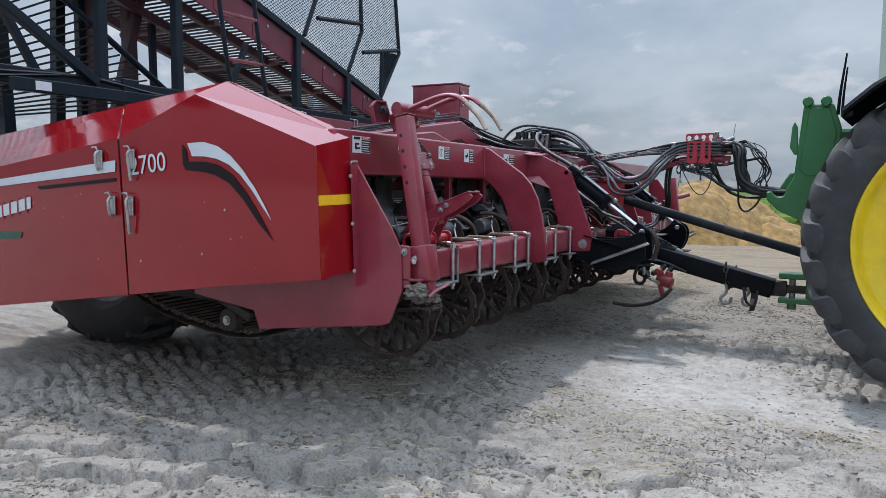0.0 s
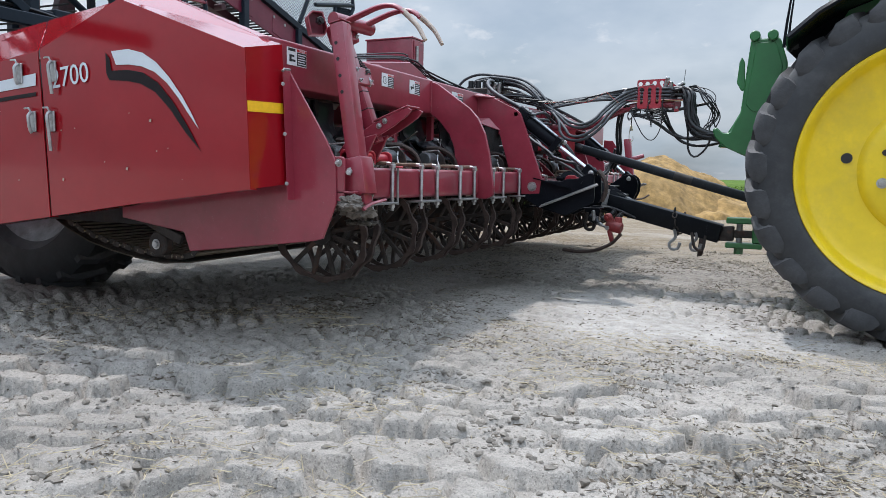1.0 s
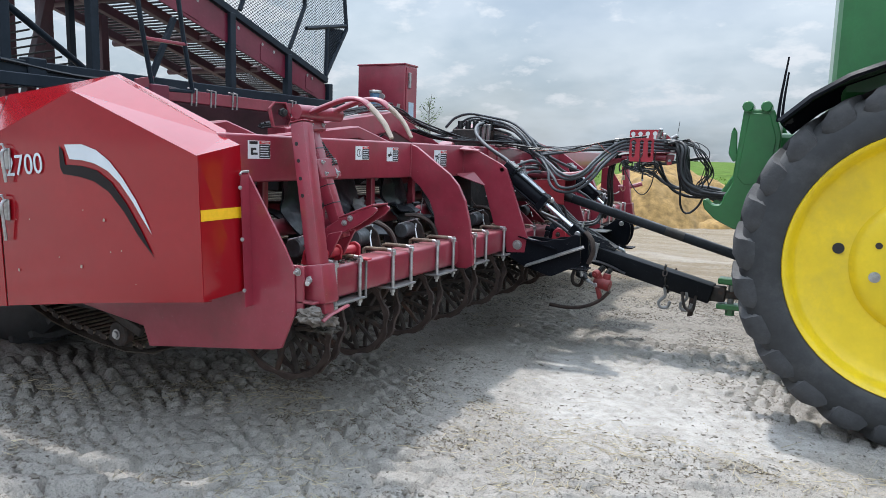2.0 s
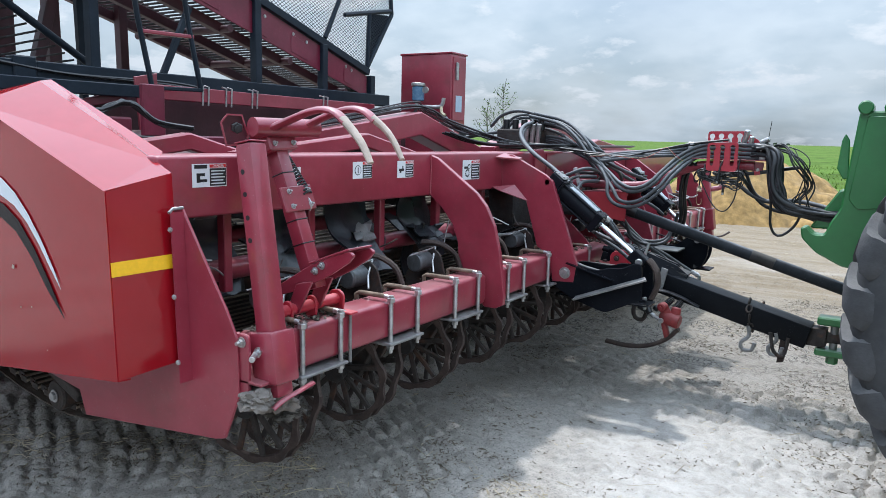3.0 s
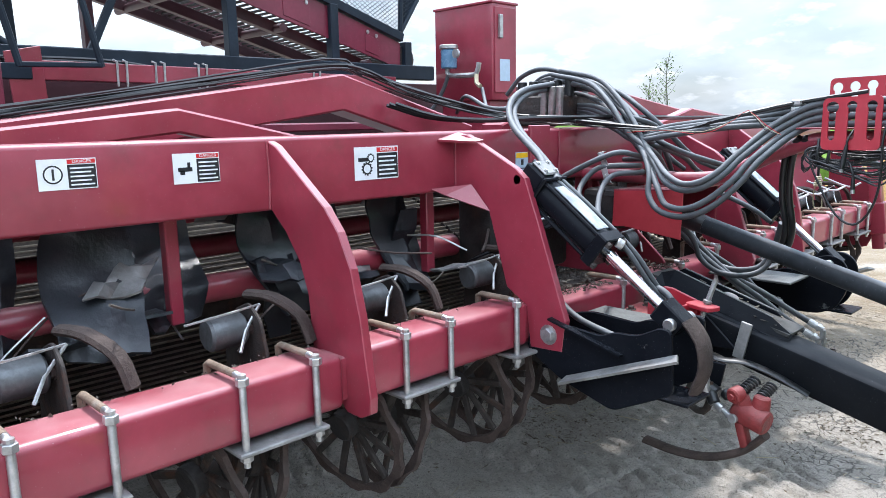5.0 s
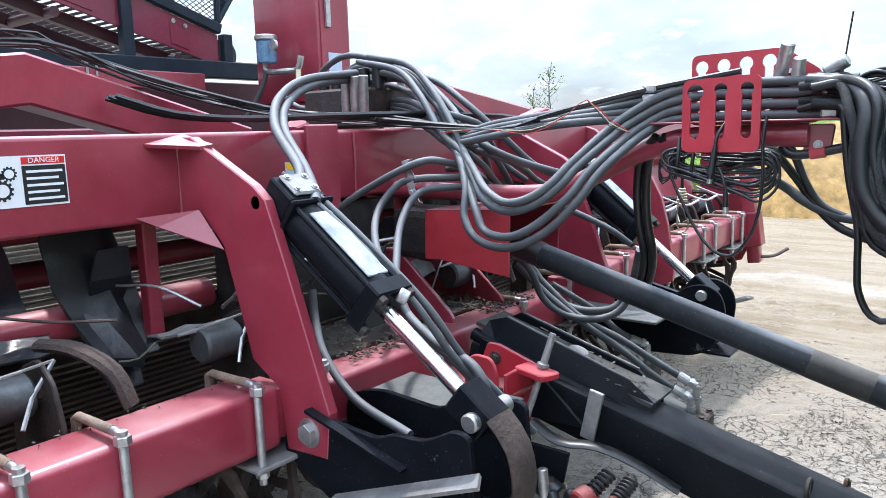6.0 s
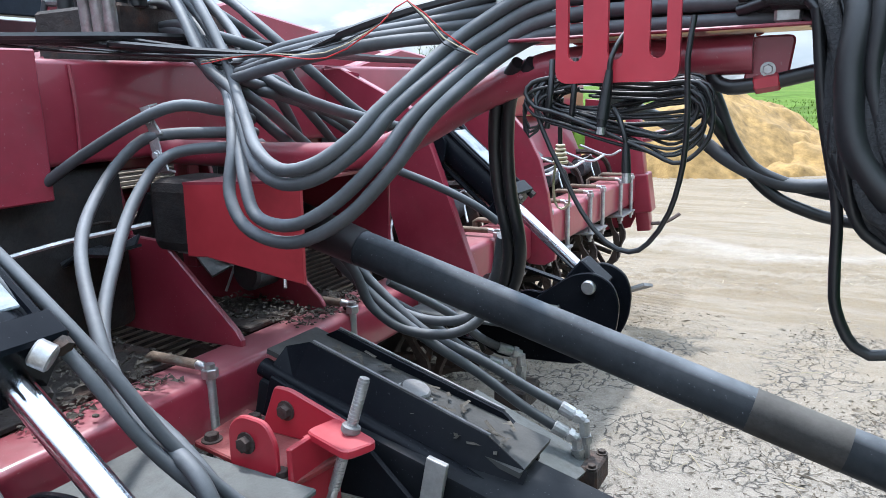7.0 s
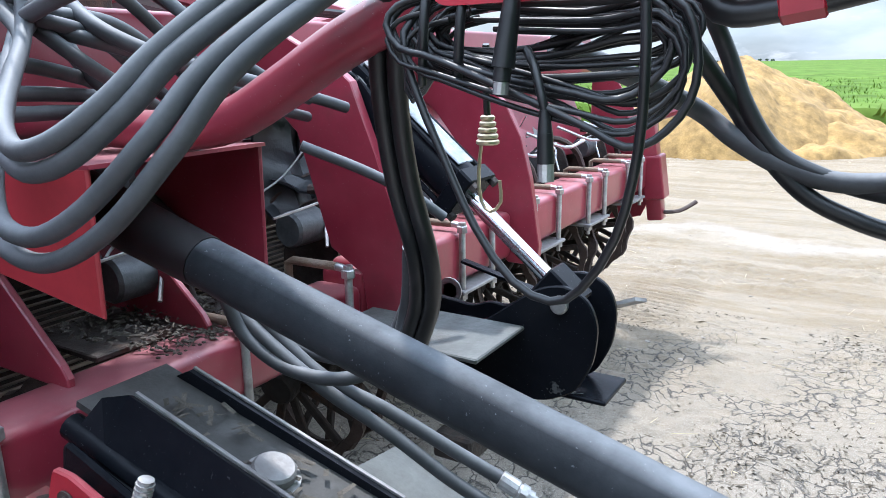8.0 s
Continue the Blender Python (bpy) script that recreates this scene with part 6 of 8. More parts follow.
# ---- gooseneck and hose rack ----
b = tube(B(), [(-0.40, 3.31, 1.385), (-0.02, 3.31, 1.382), (0.18, 3.31, 1.384), (0.30, 3.31, 1.400), (0.41, 3.31, 1.448), (0.52, 3.31, 1.503), (0.62, 3.31, 1.540), (0.73, 3.30, 1.560), (1.02, 3.30, 1.565)], 0.0315, 16, 0.03)
goose = part("gooseneck", b, RED, HV, "bent red gooseneck tube carrying the hoses", True)


def cut_plate(outline, holes, y, thick):
    """A sheet in the plane y, cut to an outline in (x, z) and pierced by holes."""
    b = B()
    edges = []
    for loop in (outline, *holes):
        vs = [b.verts.new((u, y, v)) for u, v in loop]
        edges += [b.edges.new((vs[i - 1], vs[i])) for i in range(len(vs))]
    bmesh.ops.triangle_fill(b, use_beauty=True, edges=edges)
    r = bmesh.ops.extrude_face_region(b, geom=b.faces[:])
    bmesh.ops.translate(b, vec=(0, thick, 0), verts=[g for g in r["geom"] if isinstance(g, bmesh.types.BMVert)])
    return b


def slot(x, z0, z1, w, eye=0.0):
    """A tall slot with rounded ends; eye: radius of a round hole at its top."""
    a = [(x + w * math.cos(math.pi + t * math.pi / 6), z0 + w + w * math.sin(math.pi + t * math.pi / 6)) for t in range(7)]
    r = eye or w
    zc = z1 - r
    lift = math.asin(min(1.0, w / r))
    c = [(x + r * math.sin(math.pi - lift - (2 * math.pi - 2 * lift) * t / 14), zc + r * math.cos(math.pi - lift - (2 * math.pi - 2 * lift) * t / 14)) for t in range(15)]
    return a + c


hole = [slot(0.738 + 0.0330 + 0.0645 * k, 1.560, 1.700, 0.0125, 0.021 if k == 0 else 0.0165) for k in range(3)]
part("rack_front", cut_plate(rounded([(0.738, 1.526), (0.933, 1.526), (0.933, 1.718), (0.738, 1.712)], 0.022, 6), hole, 3.165, 0.008), BRIGHT_RED, goose, "bright red slotted hose rack plate")
hole = [slot(0.718 + 0.060 * k, 1.630, 1.774 + 0.002 * k, 0.0115, 0.0185) for k in range(4)]
part("rack_back", cut_plate(rounded([(0.690, 1.595), (1.03, 1.595), (1.03, 1.728), (0.932, 1.794), (0.690, 1.790)], 0.020, 5), hole, 3.367, 0.008), BRIGHT_RED, goose, "bright red rack plate with four keyhole slots")
part("worn_writing", box(B(), (0.940, 3.3635, 1.726), (0.985, 3.3665, 1.738), 0), DECAL, goose)
part("rack_base", box(B(), (0.62, 3.24, 1.600), (1.12, 3.37, 1.606), 0.002), RED, goose)
part("rack_end", plate(B(), rounded([(1.005, 1.515), (1.070, 1.515), (1.080, 1.592), (1.015, 1.592)], 0.012, 3), "y", 3.296, 0.01), RED, goose)
part("bolt", hexbolt(B(), (1.042, 3.295, 1.540), (0, -1, 0), 0.008, 0.007), ZINC, goose)
part("rack_pipe", tube(B(), [(0.952, 3.30, 1.560), (0.961, 3.30, 1.527), (0.985, 3.30, 1.514), (1.030, 3.30, 1.518)], 0.0125, 12, 0.012), CABLE, goose, "dark bent pipe", True)
part("pipe_union", cyl(B(), (1.022, 3.30, 1.517), (1.060, 3.30, 1.523), 0.0155, n=6, bevel=0.002), BRIGHT_RED, goose, "red painted union nut")
part("rack_pipe", tube(B(), [(1.058, 3.30, 1.523), (1.16, 3.295, 1.545), (1.30, 3.28, 1.57)], 0.0125, 12, 0.02), CABLE, goose, "", True)
part("whip_aerial", cyl(B(), (1.085, 3.30, 1.70), (1.10, 3.31, 1.86), 0.0022, n=5), CABLE, goose)
for x in (0.605, 1.068):
    for k in range(4):
        part("hose_clamp", box(B(), (x - 0.020, 3.262, 1.606 + 0.028 * k), (x + 0.020, 3.345, 1.630 + 0.028 * k), 0.005), ZINC, goose, "grey hose clamp block")
for p0, p1, r in (((0.93, 3.34, 1.70), (0.96, 3.30, 1.80), 0.018), ((0.98, 3.31, 1.68), (0.99, 3.29, 1.76), 0.016), ((1.05, 3.29, 1.72), (1.10, 3.28, 1.745), 0.018)):
    part("coupler", cyl(B(), p0, p1, r, n=14, bevel=0.004), ZINC, goose, "", True)
# ---- hydraulic hoses and cables ----
def hose(pts, r=0.0125, mat=None, name="hydraulic_hose", n=12, label="", step=0.016, owner=None):
    return part(name, tube(B(), pts, r, n, step), mat or RUBBER, owner or HV, label, True)


def shifted(pts, dx=0.0, dy=0.0, dz=0.0):
    return [(x + dx, y + dy, z + dz) for x, y, z in pts]


HL = "dusty black hydraulic hose in a hanging loop"
AFTER = [(-0.117, 3.255, 1.565), (-0.26, 3.32, 1.70), (-0.45, 3.42, 1.80), (-0.75, 3.52, 1.86)]
hose([(1.07, 3.29, 1.616), (0.72, 3.29, 1.616), (0.62, 3.26, 1.590), (0.542, 3.12, 1.487), (0.485, 3.06, 1.392), (0.399, 3.03, 1.304), (0.288, 3.02, 1.255), (0.171, 3.03, 1.268), (0.106, 3.05, 1.33), (0.075, 3.10, 1.426), (-0.028, 3.20, 1.521), *AFTER], label=HL)
hose([(1.07, 3.29, 1.644), (0.72, 3.29, 1.644), (0.60, 3.25, 1.60), (0.511, 3.11, 1.488), (0.465, 3.05, 1.407), (0.38, 3.02, 1.328), (0.293, 3.01, 1.289), (0.202, 3.02, 1.299), (0.149, 3.05, 1.358), (0.083, 3.11, 1.425), (-0.016, 3.20, 1.521), *shifted(AFTER, 0.02, 0.03, 0.02)], label=HL)
hose([(1.07, 3.29, 1.672), (0.72, 3.29, 1.672), (0.58, 3.24, 1.615), (0.481, 3.10, 1.50), (0.438, 3.05, 1.437), (0.365, 3.02, 1.381), (0.276, 3.02, 1.362), (0.181, 3.05, 1.39), (0.087, 3.12, 1.462), (-0.01, 3.20, 1.526), *shifted(AFTER, 0.0, -0.03, 0.03)], label=HL)
hose([(1.07, 3.29, 1.700), (0.72, 3.29, 1.700), (0.56, 3.23, 1.63), (0.459, 3.09, 1.504), (0.417, 3.04, 1.445), (0.357, 3.01, 1.402), (0.28, 3.01, 1.389), (0.187, 3.05, 1.42), (0.097, 3.12, 1.471), (-0.003, 3.20, 1.53), *shifted(AFTER, 0.03, 0.0, 0.05)], label=HL)
for k in range(4):
    hose([(1.12, 3.325, 1.618 + 0.028 * k), (0.9, 3.325, 1.617 + 0.028 * k), (0.62, 3.325, 1.617 + 0.028 * k), (0.45, 3.22 + 0.01 * k, 1.615 + 0.014 * k), (0.28, 3.19 + 0.012 * k, 1.600 + 0.012 * k), (0.10, 3.20 + 0.015 * k, 1.575 + 0.014 * k), (-0.085, 3.24 + 0.01 * k, 1.555 + 0.012 * k), (-0.25, 3.34, 1.60 + 0.02 * k), (-0.50, 3.50, 1.66 + 0.02 * k), (-0.8, 3.6, 1.72)], label="black hydraulic hose running to the hose rack")
hose([(-0.459, 2.95, 1.287), (-0.303, 3.03, 1.403), (-0.112, 3.10, 1.498), (-0.06, 3.20, 1.49), (-0.10, 3.34, 1.465), (-0.3, 3.5, 1.45)])
hose([(0.47, 2.69, 0.90), (0.33, 2.70, 0.998), (0.19, 2.705, 1.072), (0.10, 2.735, 1.150), (-0.085, 2.85, 1.254), (-0.213, 3.0, 1.34), (-0.192, 3.08, 1.422), (-0.123, 3.11, 1.443), (-0.06, 3.22, 1.441), (-0.15, 3.40, 1.43)])
hose([(0.50, 2.62, 0.90), (0.448, 2.62, 1.026), (0.278, 2.66, 1.066), (0.093, 2.75, 1.128), (-0.029, 2.88, 1.23), (-0.104, 3.0, 1.326), (-0.109, 3.10, 1.40), (-0.04, 3.22, 1.41), (-0.15, 3.42, 1.40)])
for p, q in (((-0.186, 3.094, 1.500), (-0.152, 3.088, 1.440)), ((-0.162, 3.088, 1.432), (-0.132, 3.082, 1.362))):
    p, q = Vector(p), Vector(q)
    b = quad_sheet(B(), [[p + Vector((0.0, 0.022, 0.004)), p + Vector((0.030, 0.022, 0.010))], [p, p + Vector((0.030, 0.0, 0.006))], [p.lerp(q, 0.5), p.lerp(q, 0.5) + Vector((0.030, -0.004, 0.006))], [q, q + Vector((0.030, 0.0, 0.006))], [q + Vector((0.0, 0.020, -0.006)), q + Vector((0.030, 0.020, 0.0))]], 0.004)
    ck = part("hose_clip", b, ZINC, HV, "bent grey strap clamp joining hoses")
    part("bolt", hexbolt(B(), p.lerp(q, 0.5) + Vector((0.015, -0.003, 0.003)), (0.1, -1, 0), 0.008, 0.007), ZINC, ck)
# loops under the driveline and the hoses to the far fittings
hose([(-0.05, 3.38, 1.25), (0.118, 3.40, 1.121), (0.167, 3.42, 1.011), (0.252, 3.44, 0.954), (0.366, 3.46, 0.953), (0.431, 3.50, 0.993), (0.456, 3.52, 1.081), (0.50, 3.47, 1.20)])
hose([(-0.05, 3.42, 1.24), (0.104, 3.45, 1.108), (0.172, 3.47, 1.01), (0.252, 3.50, 0.966), (0.355, 3.50, 0.972), (0.413, 3.52, 1.003), (0.455, 3.54, 1.10)])
hose([(0.05, 3.44, 1.15), (0.196, 3.46, 1.016), (0.295, 3.48, 0.935), (0.409, 3.52, 0.877), (0.510, 3.565, 0.808), (0.592, 3.600, 0.755)])
hose([(0.06, 3.42, 1.12), (0.189, 3.44, 1.008), (0.308, 3.46, 0.925), (0.42, 3.50, 0.848), (0.518, 3.54, 0.766), (0.586, 3.570, 0.716)])
hose([(0.10, 3.60, 1.02), (0.207, 3.75, 0.898), (0.262, 3.82, 0.816), (0.295, 3.88, 0.77)])
hose([(0.08, 3.56, 1.00), (0.17, 3.70, 0.88), (0.23, 3.78, 0.79), (0.28, 3.84, 0.74)])
for a, c, e in (((0.592, 3.600, 0.755), (0.650, 3.612, 0.724), (0.654, 3.612, 0.630)), ((0.586, 3.570, 0.716), (0.640, 3.585, 0.686), (0.646, 3.590, 0.625)), ((0.295, 3.88, 0.77), (0.350, 3.92, 0.742), (0.352, 3.92, 0.66)), ((0.28, 3.84, 0.74), (0.33, 3.88, 0.715), (0.335, 3.885, 0.65))):
    b = cyl(B(), a, Vector(a).lerp(Vector(c), 0.55), 0.0165, n=12, bevel=0.002)
    cyl(b, Vector(a).lerp(Vector(c), 0.55), c, 0.0135, n=10)
    cyl(b, Vector(a).lerp(Vector(c), 0.62), Vector(a).lerp(Vector(c), 0.82), 0.0185, n=6)
    cyl(b, c, e, 0.0130, n=10)
    cyl(b, Vector(c).lerp(Vector(e), 0.4), Vector(c).lerp(Vector(e), 0.6), 0.0175, n=6)
    part("hose_fitting", b, ZINC, HV, "galvanised elbow fitting on a hose end")
vb = part("valve_block", box(B(), (0.612, 3.55, 0.57), (0.702, 3.65, 0.632), 0.006), IRON, HV, "dark valve block with bolts")
for p in ((0.627, 3.56, 0.632), (0.687, 3.56, 0.632), (0.687, 3.64, 0.632)):
    part("bolt", hexbolt(B(), p, (0, 0, 1), 0.010, 0.010), IRON, vb)
part("valve_block", box(B(), (0.30, 3.83, 0.60), (0.40, 3.95, 0.662), 0.006), IRON, HV)
b = quad_sheet(B(), [[(0.34, 3.40, 0.76), (0.66, 3.46, 0.62)], [(0.36, 3.60, 0.745), (0.68, 3.62, 0.61)]], 0.012)
part("far_deck", b, DECK, HV, "dusty sloping plate beside the tongue")
# flat pair of hoses hanging from the gooseneck
for d in (0.0, 0.028):
    hose(shifted([(0.623, 3.28, 1.566), (0.565, 3.32, 1.513), (0.536, 3.36, 1.424), (0.524, 3.40, 1.315), (0.528, 3.44, 1.195), (0.504, 3.48, 1.107), (0.454, 3.52, 1.02)], d), 0.0135, CABLE, label="black hose hanging from the gooseneck")
# along the near cylinder
hose([(-0.05, 2.47, 1.50), (0.0, 2.50, 1.452), (0.13, 2.53, 1.345), (0.302, 2.56, 1.193), (0.384, 2.60, 1.063), (0.466, 2.66, 0.945), (0.514, 2.70, 0.847)], 0.0095)
hose([(-0.03, 2.50, 1.49), (0.02, 2.53, 1.44), (0.15, 2.56, 1.33), (0.318, 2.59, 1.18), (0.40, 2.63, 1.05), (0.49, 2.70, 0.92), (0.53, 2.75, 0.84)], 0.0095)
part("hose_clip", cyl(B(), (0.300, 2.512, 1.218), (0.318, 2.526, 1.204), 0.0185, n=16, bevel=0.003), ZINC, HV, "", True)
hose([(-0.15, 2.64, 1.15), (-0.12, 2.62, 1.066), (-0.044, 2.58, 0.985), (0.099, 2.55, 0.899), (0.315, 2.52, 0.861)])
# big arcs from the cylinder to the valves on top
hose([(0.0, 2.48, 1.45), (-0.04, 2.52, 1.475), (-0.113, 2.58, 1.515), (-0.343, 2.70, 1.624), (-0.497, 2.85, 1.719), (-0.583, 3.05, 1.793), (-0.678, 3.40, 1.836)], 0.0145, label="grey-dusted hose arching over the beam")
hose([(0.04, 2.50, 1.43), (-0.01, 2.54, 1.46), (-0.133, 2.62, 1.513), (-0.35, 2.74, 1.618), (-0.511, 2.90, 1.707), (-0.60, 3.10, 1.775), (-0.704, 3.42, 1.815)], 0.0145, label="grey-dusted hose arching over the beam")
ARCS = [
    [(-1.168, 3.60, 1.80), (-1.05, 3.60, 1.90), (-0.828, 3.55, 1.926), (-0.475, 3.45, 1.828), (-0.24, 3.35, 1.703), (-0.095, 3.26, 1.59)],
    [(-1.05, 3.62, 1.76), (-0.90, 3.60, 1.87), (-0.633, 3.50, 1.853), (-0.355, 3.40, 1.763), (-0.153, 3.30, 1.648), (-0.081, 3.25, 1.566)],
    [(-0.95, 3.62, 1.74), (-0.85, 3.60, 1.80), (-0.555, 3.50, 1.809), (-0.376, 3.50, 1.752), (-0.319, 3.60, 1.68), (-0.357, 3.80, 1.60)],
    [(-0.85, 3.62, 1.74), (-0.70, 3.58, 1.79), (-0.479, 3.50, 1.749), (-0.267, 3.40, 1.638), (-0.117, 3.35, 1.499), (-0.032, 3.40, 1.397), (0.0, 3.5, 1.3)],
    [(-1.10, 3.66, 1.78), (-0.95, 3.66, 1.89), (-0.70, 3.60, 1.89), (-0.42, 3.50, 1.80), (-0.20, 3.40, 1.68), (-0.06, 3.32, 1.58), (0.08, 3.36, 1.50), (0.20, 3.6, 1.42)],
    [(-0.9, 3.7, 1.76), (-0.70, 3.68, 1.84), (-0.45, 3.62, 1.80), (-0.25, 3.56, 1.70), (-0.12, 3.6, 1.58), (-0.05, 3.75, 1.45), (0.0, 3.95, 1.38)],
]
for p in ARCS:
    hose(p, 0.0135)
for p in ([(-0.117, 3.255, 1.56), (-0.06, 3.25, 1.544), (0.002, 3.30, 1.48), (-0.042, 3.45, 1.408), (-0.077, 3.60, 1.334)],
          [(-0.11, 3.24, 1.57), (-0.035, 3.25, 1.553), (-0.032, 3.35, 1.524), (-0.106, 3.50, 1.442), (-0.212, 3.65, 1.383)],
          [(-0.13, 3.26, 1.58), (-0.054, 3.28, 1.565), (-0.052, 3.40, 1.547), (-0.117, 3.60, 1.452), (-0.173, 3.75, 1.377)],
          [(-0.14, 3.28, 1.66), (-0.075, 3.40, 1.615), (-0.127, 3.55, 1.542), (-0.174, 3.70, 1.464), (-0.162, 3.85, 1.387)],
          [(-0.10, 3.26, 1.55), (0.0, 3.32, 1.52), (0.02, 3.5, 1.47), (-0.02, 3.7, 1.40), (-0.08, 3.9, 1.36)],
          [(-0.015, 3.80, 1.304), (0.091, 3.90, 1.238), (0.181, 3.95, 1.183), (0.239, 4.0, 1.125)]):
    hose(p)
# valve bank on the beam's top
vb = part("valve_bank", box(B(), (-1.0, 3.40, 1.62), (-0.62, 3.80, 1.78), 0.01), IRON, HV, "dark bank of hydraulic valves with fittings")
for k in range(5):
    part("solenoid", cyl(B(), (-0.95 + 0.08 * k, 3.48, 1.77), (-0.95 + 0.08 * k, 3.48, 1.86), 0.026, n=14, bevel=0.004), CABLE, vb, "", True)
    part("fitting", cyl(B(), (-0.95 + 0.08 * k, 3.62, 1.77), (-0.95 + 0.08 * k, 3.62, 1.86), 0.017, n=8), ZINC, vb, "", True)
for k in range(3):
    part("tee_fitting", cyl(B(), (-0.72 + 0.05 * k, 3.38, 1.66), (-0.70 + 0.05 * k, 3.36, 1.82), 0.019, n=10), ZINC, vb, "", True)
# thin wiring along the cranked frame and the beam
WIRE = [(-1.05, 0.75, 1.66), (-1.05, 1.5, 1.775), (-1.05, 2.25, 1.885), (-1.03, 2.42, 1.862), (-0.95, 2.65, 1.77), (-0.80, 2.90, 1.685), (-0.62, 3.08, 1.645), (-0.40, 3.18, 1.625), (-0.18, 3.24, 1.60), (-0.05, 3.22, 1.575)]
for k in range(9):
    r = random.Random(40 + k)
    p = [(x + r.uniform(-0.035, 0.045), y + r.uniform(-0.02, 0.02), z + abs(r.gauss(0, 0.010)) + 0.004 * k) for x, y, z in WIRE[:5 + (k % 2) * 2 + 3]]
    if k % 3 == 0:
        p += [(0.12, 3.20 + 0.01 * k, 1.60), (0.30, 3.18, 1.63), (0.46, 3.19, 1.665), (0.60, 3.27, 1.70), (0.85, 3.28, 1.735)]
    hose(p, r.choice((0.004, 0.0055, 0.008)), CABLE, "wiring_cable", 6, "thin black wiring laid along the frame", 0.05)
MAIN = [(-0.95, 2.50, 1.72), (-0.80, 2.62, 1.66), (-0.66, 2.80, 1.64), (-0.52, 3.05, 1.645), (-0.35, 3.3, 1.645), (-0.35, 3.8, 1.64), (-0.55, 4.4, 1.635), (-0.6, 5.5, 1.635)]
for k in range(4):
    hose(shifted(MAIN, 0.022 * k, 0.0, 0.012 + 0.006 * (k % 2)), 0.009, CABLE, "wiring_cable", 6, "thin black wiring laid along the frame", 0.06)
for k, c in enumerate((DECAL_RED, BRASS, CABLE)):
    hose([(-0.10, 3.20, 1.59 + 0.006 * k), (0.12, 3.14, 1.60), (0.30, 3.13, 1.585 + 0.01 * k), (0.42, 3.14, 1.64), (0.47, 3.15, 1.675), (0.53, 3.17, 1.62 - 0.01 * k), (0.58, 3.20, 1.58)], 0.0014, c, "thin_wire", 6, "", 0.04)
# skein of spare cable hung under the rack
SK = thing("spare_cable_skein", "skein of thin black spare cable with plugs hung on the rack", "cable skein", (0.87, 3.18, 1.5))
r = random.Random(77)
for k in range(24):
    xr, zb = 1.016 - 0.0030 * (k % 12) + r.uniform(-0.008, 0.008), 1.392 + 0.0052 * k + r.uniform(-0.010, 0.010)
    xl, zt = 0.722 + r.uniform(-0.012, 0.03), 1.512 + r.uniform(-0.016, 0.012)
    y = 3.150 + 0.0025 * k + r.uniform(-0.012, 0.012)
    sag = 0.02 + r.uniform(0, 0.02)
    p = [(xl + 0.045, y + 0.01, zt + 0.004), (xl + 0.010, y + 0.006, zt - 0.004), (xl, y, zt - 0.022), (xl + 0.018, y - 0.004, zt - 0.044)]
    x0, z0 = xl + 0.018, zt - 0.044
    for q in range(1, 9):
        f = q / 8
        p.append((x0 + (xr - 0.055 - x0) * f, y - 0.006, z0 + (zb - z0) * f ** (1.7 + 0.05 * (k % 9)) - sag * math.sin(math.pi * f) * 0.4))
    for a in (25, 65, 105, 145):
        p.append((xr - 0.055 + 0.055 * math.sin(radians(a)), y, (zb + zt) / 2 - (zt - zb) / 2 * math.cos(radians(a))))
    p += [((xl + xr) / 2 + 0.06, y + 0.012, zt - 0.012 + r.uniform(-0.006, 0.006)), (xl + 0.09, y + 0.016, zt - 0.006)]
    hose(p, r.choice((0.0027, 0.0031, 0.0036)), CABLE, "spare_cable", 10, "", 0.012, SK)
for x in (0.80, 0.76):
    hose([(x, 3.16, 1.55), (x + 0.005, 3.14, 1.50), (x - 0.005, 3.15, 1.44)], 0.005, CABLE, "spare_cable", 10, "", 0.02, SK)
pl = part("plug", cyl(cyl(cyl(B(), (0.866, 3.128, 1.530), (0.863, 3.126, 1.500), 0.0055, 0.0085, n=14), (0.863, 3.126, 1.500), (0.858, 3.122, 1.455), 0.0085, 0.0105, n=14), (0.858, 3.122, 1.455), (0.857, 3.121, 1.443), 0.008, n=12), CABLE, SK, "black cable plug", True)
part("plug_tip", cyl(B(), (0.857, 3.121, 1.443), (0.856, 3.121, 1.432), 0.007, n=12), ZINC, pl)
hose([(0.90, 3.20, 1.62), (0.878, 3.15, 1.58), (0.868, 3.130, 1.55), (0.866, 3.128, 1.530)], 0.0042, CABLE, "spare_cable", 10, "", 0.02, SK)
b = cyl(cyl(B(), (0.893, 3.134, 1.418), (0.894, 3.134, 1.398), 0.0045, 0.0070, n=12), (0.894, 3.134, 1.398), (0.895, 3.134, 1.371), 0.0070, 0.0080, n=12)
pl = part("plug", b, CABLE, SK, "black cable plug", True)
part("plug_tip", cyl(B(), (0.895, 3.134, 1.371), (0.8955, 3.134, 1.355), 0.0075, n=12), ZINC, pl)
hose([(0.868, 3.15, 1.47), (0.880, 3.14, 1.455), (0.890, 3.134, 1.43), (0.893, 3.134, 1.418)], 0.0042, CABLE, "spare_cable", 10, "", 0.02, SK)
hose([(0.995, 3.10, 1.60), (0.990, 3.09, 1.54), (0.993, 3.09, 1.47), (0.988, 3.10, 1.39), (0.968, 3.115, 1.315), (0.935, 3.125, 1.262), (0.905, 3.127, 1.245), (0.865, 3.13, 1.258), (0.822, 3.135, 1.305), (0.782, 3.14, 1.375), (0.748, 3.145, 1.44), (0.735, 3.15, 1.49), (0.755, 3.18, 1.53)], 0.0042, CABLE, "spare_cable", 10, "thin black cable hanging in a long loop", 0.025, SK)
